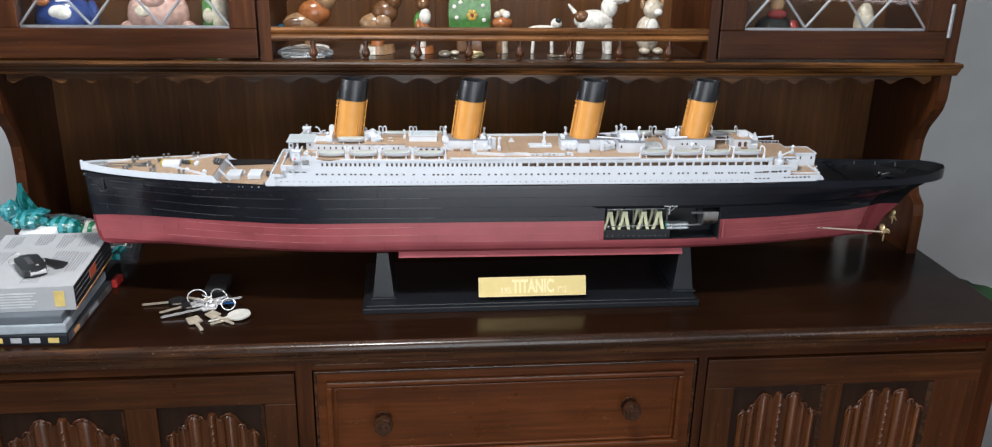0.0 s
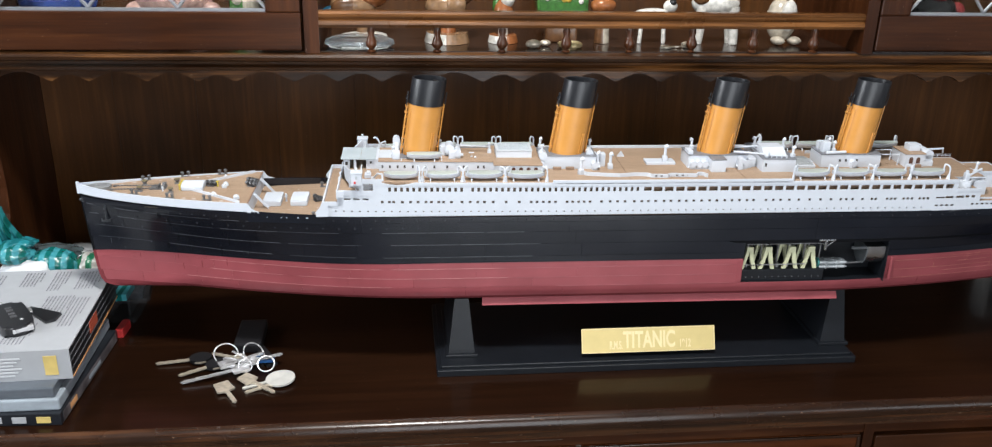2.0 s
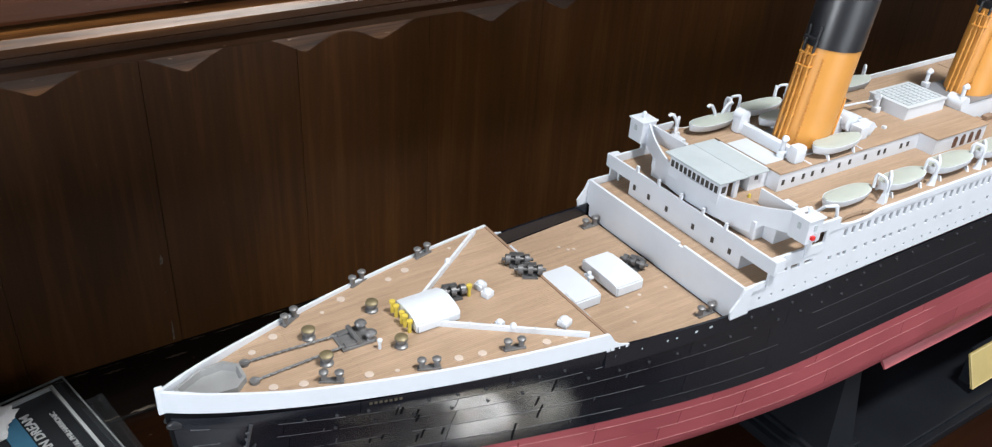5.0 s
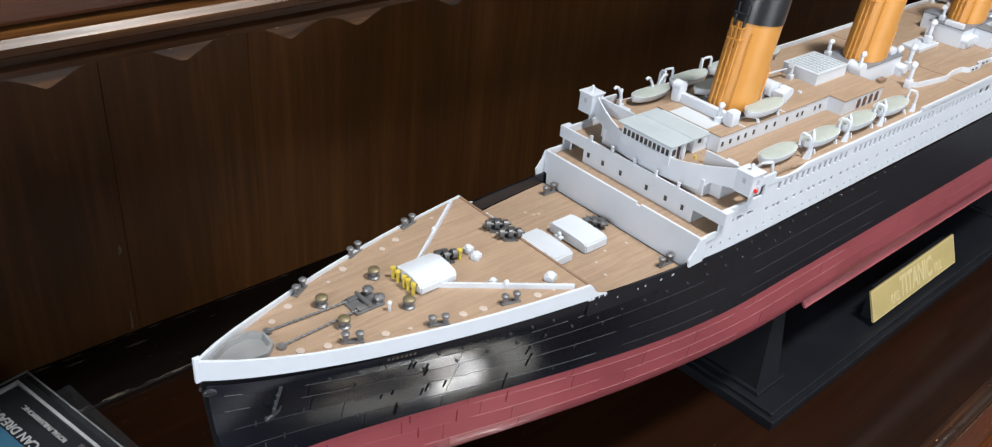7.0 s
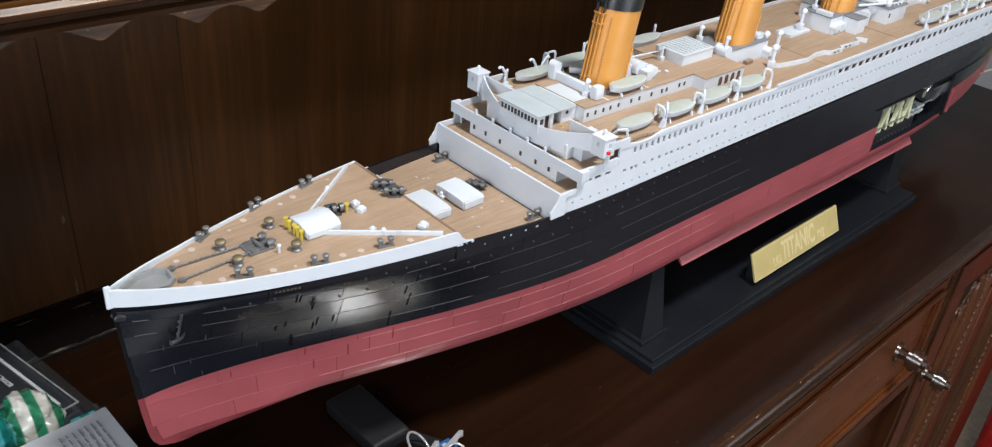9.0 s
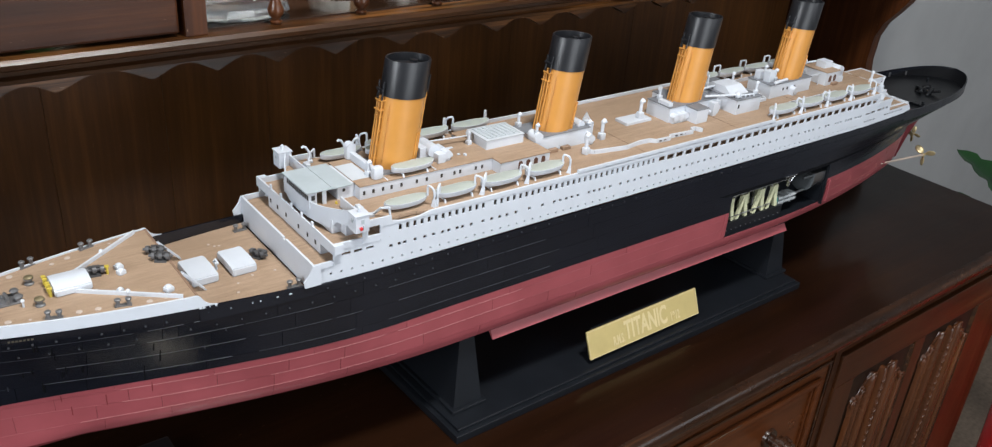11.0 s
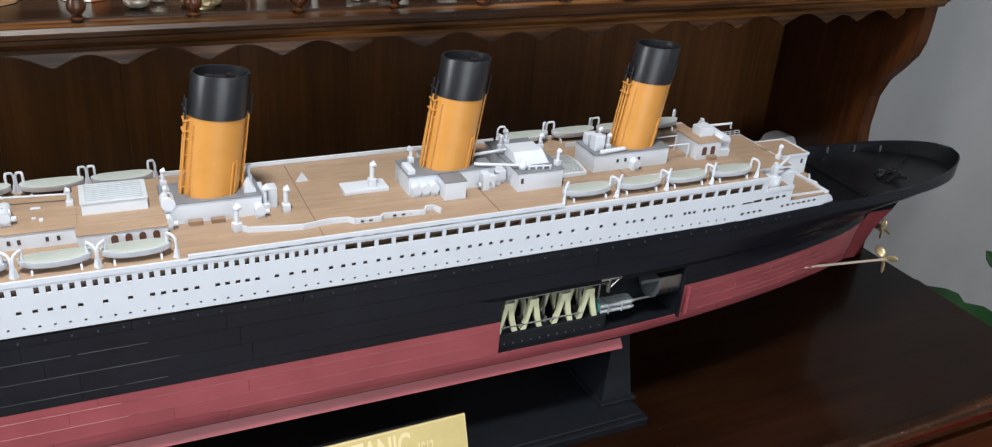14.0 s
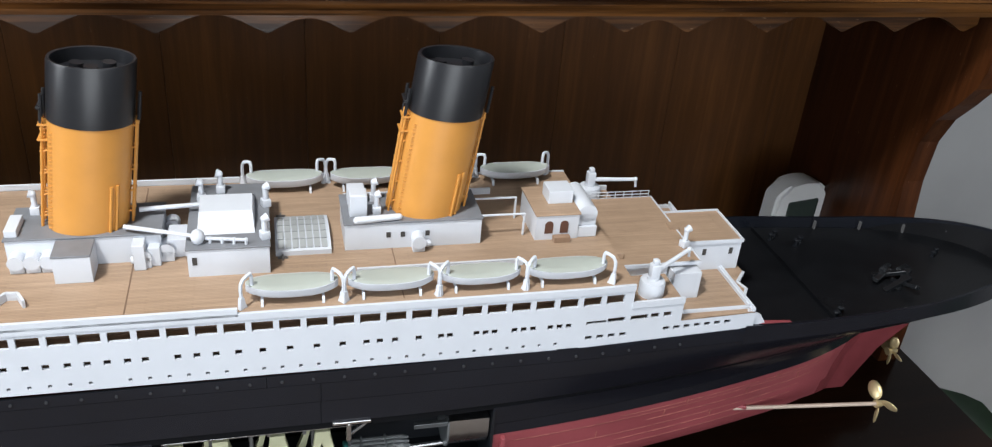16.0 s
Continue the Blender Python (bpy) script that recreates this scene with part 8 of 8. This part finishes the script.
kb.inputs["Base Color"].default_value = (0.8, 0.85, 0.88, 1)


def ornament(name, label, category, x, y, rz, pieces, names):
    """One glazed piece from blobs (p, r, (sx, sy, sz), colour) and rods ((p0, p1), (r0, r1), None, colour)."""
    bm = bmesh.new()
    for p, r, sc, col in pieces:
        before = len(bm.faces)
        if sc is None:
            rod(bm, p[0], p[1], r[0], r[1], n=12)
        else:
            ball(bm, p, r, *sc, n=16)
        bm.faces.ensure_lookup_table()
        for f in bm.faces[before:]:
            f.material_index = names.index(col)
    ob = part(name, bm, [glaze[c] for c in names], None, "", smooth=60)
    ob.matrix_world = pose(x, y, SH + 0.0005, 0, 0, rz)
    return tagged(ob, label, category, "ornaments on the shelf")


ornament("duck_figurine", "glazed duck figurine, blue wing and chestnut body, on the shelf", "figurine", -0.335, 0.185, 8, [
    ((-0.012, 0, 0.046), 0.024, (1.3, 0.75, 0.8), "tan"), ((0.010, 0, 0.064), 0.023, (1.2, 0.75, 0.95), "orange"), ((0.028, 0, 0.088), 0.019, (1.0, 0.8, 1.2), "tan"), ((-0.036, -0.004, 0.038), 0.013, (1.5, 0.6, 0.8), "blue"), ((-0.020, -0.012, 0.046), 0.015, (1.5, 0.4, 0.8), "brown"),
    ((0.034, 0, 0.116), 0.014, (1.1, 0.9, 0.95), "green"), ((0, 0, 0.006), 0.022, (1.5, 0.9, 0.30), "white"), (((0, 0, 0.0), (0.002, 0, 0.045)), (0.009, 0.012), None, "tan")], ["tan", "blue", "orange", "green", "brown", "white"])
crys = part("glass_dish", made(lathe, (0, 0, 0), [(0.034, 0), (0.038, 0.004), (0.036, 0.010), (0.028, 0.014), (0.012, 0.015)], 12, 1.2, 0.7), crystal)
crys.matrix_world = pose(-0.338, 0.140, SH + 0.0005)
tagged(crys, "clear cut glass dish on the shelf", "glass dish")
ornament("bird_figurine", "brown speckled bird figurine on a white oval base", "figurine", -0.222, 0.180, -5, [
    (((0, 0, 0), (0, 0, 0.013)), (0.031, 0.028), None, "white"), ((-0.004, 0, 0.046), 0.022, (1.2, 0.75, 0.85), "tan"), ((0.014, 0, 0.066), 0.020, (1.1, 0.8, 1.0), "brown"), ((0.028, 0, 0.090), 0.017, (0.9, 0.8, 1.2), "brown"), ((-0.032, 0, 0.034), 0.010, (1.7, 0.5, 0.6), "black"), ((0.012, -0.012, 0.050), 0.014, (1.0, 0.5, 1.1), "tan"),
    ((0.034, 0, 0.118), 0.013, (1, 0.9, 1), "brown"), (((0, 0, 0.010), (0.002, 0, 0.040)), (0.012, 0.010), None, "orange")], ["white", "brown", "tan", "black", "orange"])
ornament("robin_figurine", "small red-breasted bird figurine on a white base", "figurine", -0.146, 0.178, 10, [
    (((0, 0, 0), (0, 0, 0.010)), (0.021, 0.019), None, "white"), ((0, 0, 0.038), 0.016, (0.85, 0.8, 1.35), "orange"), ((-0.002, 0.006, 0.046), 0.015, (0.8, 0.7, 1.5), "green"), ((0.004, -0.006, 0.060), 0.010, (1, 0.7, 1.4), "white"),
    ((0.002, 0, 0.080), 0.011, (1, 1, 1), "brown"), (((0, 0, 0.008), (0, 0, 0.022)), (0.007, 0.006), None, "white")], ["white", "orange", "green", "brown"])


def cottage(bm):
    prism(bm, [(-0.034, 0.040), (0.034, 0.040), (0.036, 0.075), (0.030, 0.110), (-0.030, 0.110), (-0.036, 0.075)], -0.016, 0.016, "y")
    bmesh.ops.bevel(bm, geom=list(bm.edges), offset=0.004, segments=2, affect="EDGES")


green_orn = thing("green_ornament", (-0.066, 0.185, SH), "green glazed hanging ornament with flowers and a toothed lower edge", "ornament")
part("body", made(cottage), glaze["green"], green_orn)
for k in range(8):
    part("toothed_edge", made(prism, [(-0.034 + 0.0085 * k, 0.042), (-0.0255 + 0.0085 * k, 0.042), (-0.02975 + 0.0085 * k, 0.032)], -0.014, -0.010, "y"), glaze["cream"], green_orn)
part("foot", made(box, -0.022, 0.022, -0.012, 0.012, 0.0, 0.042, 0.003), glaze["brown"], green_orn)
for a in range(6):
    part("petal", made(ball, (0.004 + 0.006 * math.cos(a * math.pi / 3), -0.0165, 0.064 + 0.006 * math.sin(a * math.pi / 3)), 0.004, 1, 0.4, 1), glaze["yellow"], green_orn)
part("flower_eye", made(ball, (0.004, -0.0175, 0.064), 0.003, 1, 0.5, 1), glaze["red"], green_orn)
for x, z in ((-0.022, 0.060), (-0.016, 0.085), (0.022, 0.080), (0.024, 0.056), (-0.026, 0.078)):
    part("flower", made(ball, (x, -0.0165, z), 0.0035, 1, 0.4, 1), glaze["white"], green_orn)
ornament("basket_ornament", "red-brown glazed basket of eggs", "ornament", -0.010, 0.175, 0, [
    ((0, 0, 0.050), 0.018, (1, 0.7, 0.62), "orange"), (((0, 0, 0), (0, 0, 0.042)), (0.011, 0.009), None, "brown"), ((-0.008, 0, 0.063), 0.007, (1, 1, 1), "cream"), ((0.006, -0.002, 0.064), 0.007, (1, 1, 1), "white"), ((0, 0.004, 0.066), 0.007, (1, 1, 1), "cream")], ["orange", "brown", "cream", "white"])
ornament("small_dog_figurine", "small white and black lying dog figurine", "figurine", 0.058, 0.170, 0, [
    ((0, 0, 0.040), 0.020, (1.35, 0.6, 0.38), "white"), ((0.024, 0, 0.050), 0.009, (1.1, 0.9, 1), "white"), ((0.026, -0.004, 0.056), 0.005, (1, 1, 1), "black"), (((-0.016, 0, 0.0), (-0.014, 0, 0.036)), (0.003, 0.003), None, "white"), (((0.018, 0, 0.0), (0.016, 0, 0.036)), (0.003, 0.003), None, "white")], ["white", "black"])
ornament("dog_figurine", "white standing dog figurine with a brown patch", "figurine", 0.146, 0.172, -4, [
    ((0, 0, 0.055), 0.026, (1.3, 0.6, 0.72), "white"), ((-0.020, -0.006, 0.062), 0.013, (1, 0.75, 0.8), "brown"), ((0.026, 0, 0.078), 0.017, (0.85, 0.8, 1.1), "white"), ((0.038, 0, 0.096), 0.015, (1.2, 0.85, 0.9), "white"), ((0.052, 0, 0.092), 0.008, (1.2, 0.8, 0.8), "white"), ((0.036, -0.010, 0.106), 0.006, (0.8, 0.5, 1.2), "brown"),
    (((-0.022, -0.006, 0), (-0.018, -0.004, 0.050)), (0.006, 0.009), None, "white"), (((-0.020, 0.008, 0), (-0.016, 0.006, 0.050)), (0.006, 0.009), None, "white"), (((0.028, -0.006, 0), (0.024, -0.004, 0.050)), (0.006, 0.009), None, "white"), (((0.026, 0.008, 0), (0.022, 0.006, 0.050)), (0.006, 0.009), None, "white"), (((-0.032, 0, 0.068), (-0.044, 0, 0.082)), (0.004, 0.002), None, "white")], ["white", "brown"])
ornament("sitting_dog_figurine", "cream sitting dog figurine on the shelf", "figurine", 0.243, 0.172, 10, [
    ((0, 0, 0.034), 0.024, (0.95, 0.8, 1.3), "cream"), ((0.004, -0.004, 0.076), 0.017, (1, 0.9, 1), "cream"), ((0.008, -0.016, 0.072), 0.008, (1, 1.2, 0.8), "white"), ((-0.010, -0.012, 0.006), 0.009, (1, 1.4, 0.65), "cream"), ((0.014, -0.014, 0.006), 0.009, (1, 1.4, 0.65), "cream"), ((0.0, -0.016, 0.040), 0.012, (1, 0.7, 1.8), "white"), ((-0.014, 0, 0.084), 0.006, (0.6, 1, 1.6), "tan"), ((0.022, 0, 0.084), 0.006, (0.6, 1, 1.6), "tan")], ["cream", "white", "tan"])
for x, y, r in ((-0.110, 0.135, 0.008), (-0.092, 0.150, 0.006), (0.100, 0.140, 0.006)):
    o = part("trinket", made(ball, (0, 0, r * 0.7), r, 1.3, 1, 0.7), nickel, None, smooth=60)
    o.matrix_world = pose(x, y, SH)
    tagged(o, "small tarnished silver trinket on the shelf", "trinket")
o = part("brass_ring_dish", made(ring_mesh, (0, 0, 0.004), 0.014, 0.003), brass, None, smooth=60)
o.matrix_world = pose(-0.060, 0.140, SH)
tagged(o, "small brass ring dish on the shelf", "trinket")
o = part("old_key", made(key_mesh, 0.007, 0.040, 0.004, True), nickel, None)
o.matrix_world = pose(0.070, 0.135, SH + 0.002, 0, 0, 5)
tagged(o, "small old silver key on the shelf", "key")

ornament("blue_jug", "blue and white glazed jug behind leaded glass", "jug", -0.728, 0.190, 0, [
    ((0, 0, 0.050), 0.046, (1, 0.9, 1.05), "navy"), (((0, 0, 0.08), (0, 0, 0.130)), (0.030, 0.036), None, "navy"), ((0.006, -0.036, 0.066), 0.014, (1.3, 0.4, 0.9), "white"), ((-0.02, -0.036, 0.085), 0.010, (1.3, 0.4, 0.9), "orange"), ((0.046, 0, 0.06), 0.014, (0.6, 0.4, 1.6), "navy")], ["navy", "white", "orange"])
ornament("pig_money_box", "pink glazed pig money box behind leaded glass", "money box", -0.578, 0.190, 0, [
    ((0, 0, 0.060), 0.050, (1.0, 0.8, 0.95), "pink"), ((-0.045, -0.01, 0.040), 0.016, (1, 0.8, 0.7), "pink"), ((0.045, -0.01, 0.040), 0.016, (1, 0.8, 0.7), "pink"), ((0.0, -0.030, 0.090), 0.020, (1, 0.6, 0.9), "pink"), ((-0.015, -0.040, 0.070), 0.009, (1.4, 0.3, 1), "cream"), (((-0.025, 0, 0), (-0.022, 0, 0.02)), (0.013, 0.016), None, "pink"), (((0.025, 0, 0), (0.022, 0, 0.02)), (0.013, 0.016), None, "pink")], ["pink", "cream"])
ornament("green_bottle", "green glazed bottle with pale label behind leaded glass", "bottle", -0.488, 0.190, 0, [
    (((0, 0, 0), (0, 0, 0.10)), (0.022, 0.020), None, "green"), (((0, 0, 0.10), (0, 0, 0.15)), (0.020, 0.008), None, "green"), ((-0.006, -0.018, 0.060), 0.010, (1, 0.4, 1.3), "cream")], ["green", "cream"])
ornament("dark_ornament", "dark glazed ornament with red trim behind leaded glass", "ornament", 0.475, 0.190, 0, [
    ((0, 0, 0.034), 0.030, (1.25, 0.8, 1.1), "black"), ((0, -0.006, 0.066), 0.018, (1, 0.8, 0.5), "red"), ((0, 0, 0.085), 0.015, (0.9, 0.9, 1.1), "tan"), ((0.03, -0.005, 0.045), 0.012, (1, 1, 1), "red")], ["black", "red", "tan"])
ornament("white_dish", "white dish behind leaded glass", "dish", 0.600, 0.190, 0, [((0, 0, 0.020), 0.040, (1, 0.9, 0.45), "white"), ((0.05, 0.02, 0.045), 0.020, (0.9, 0.8, 2.0), "cream")], ["white", "cream"])
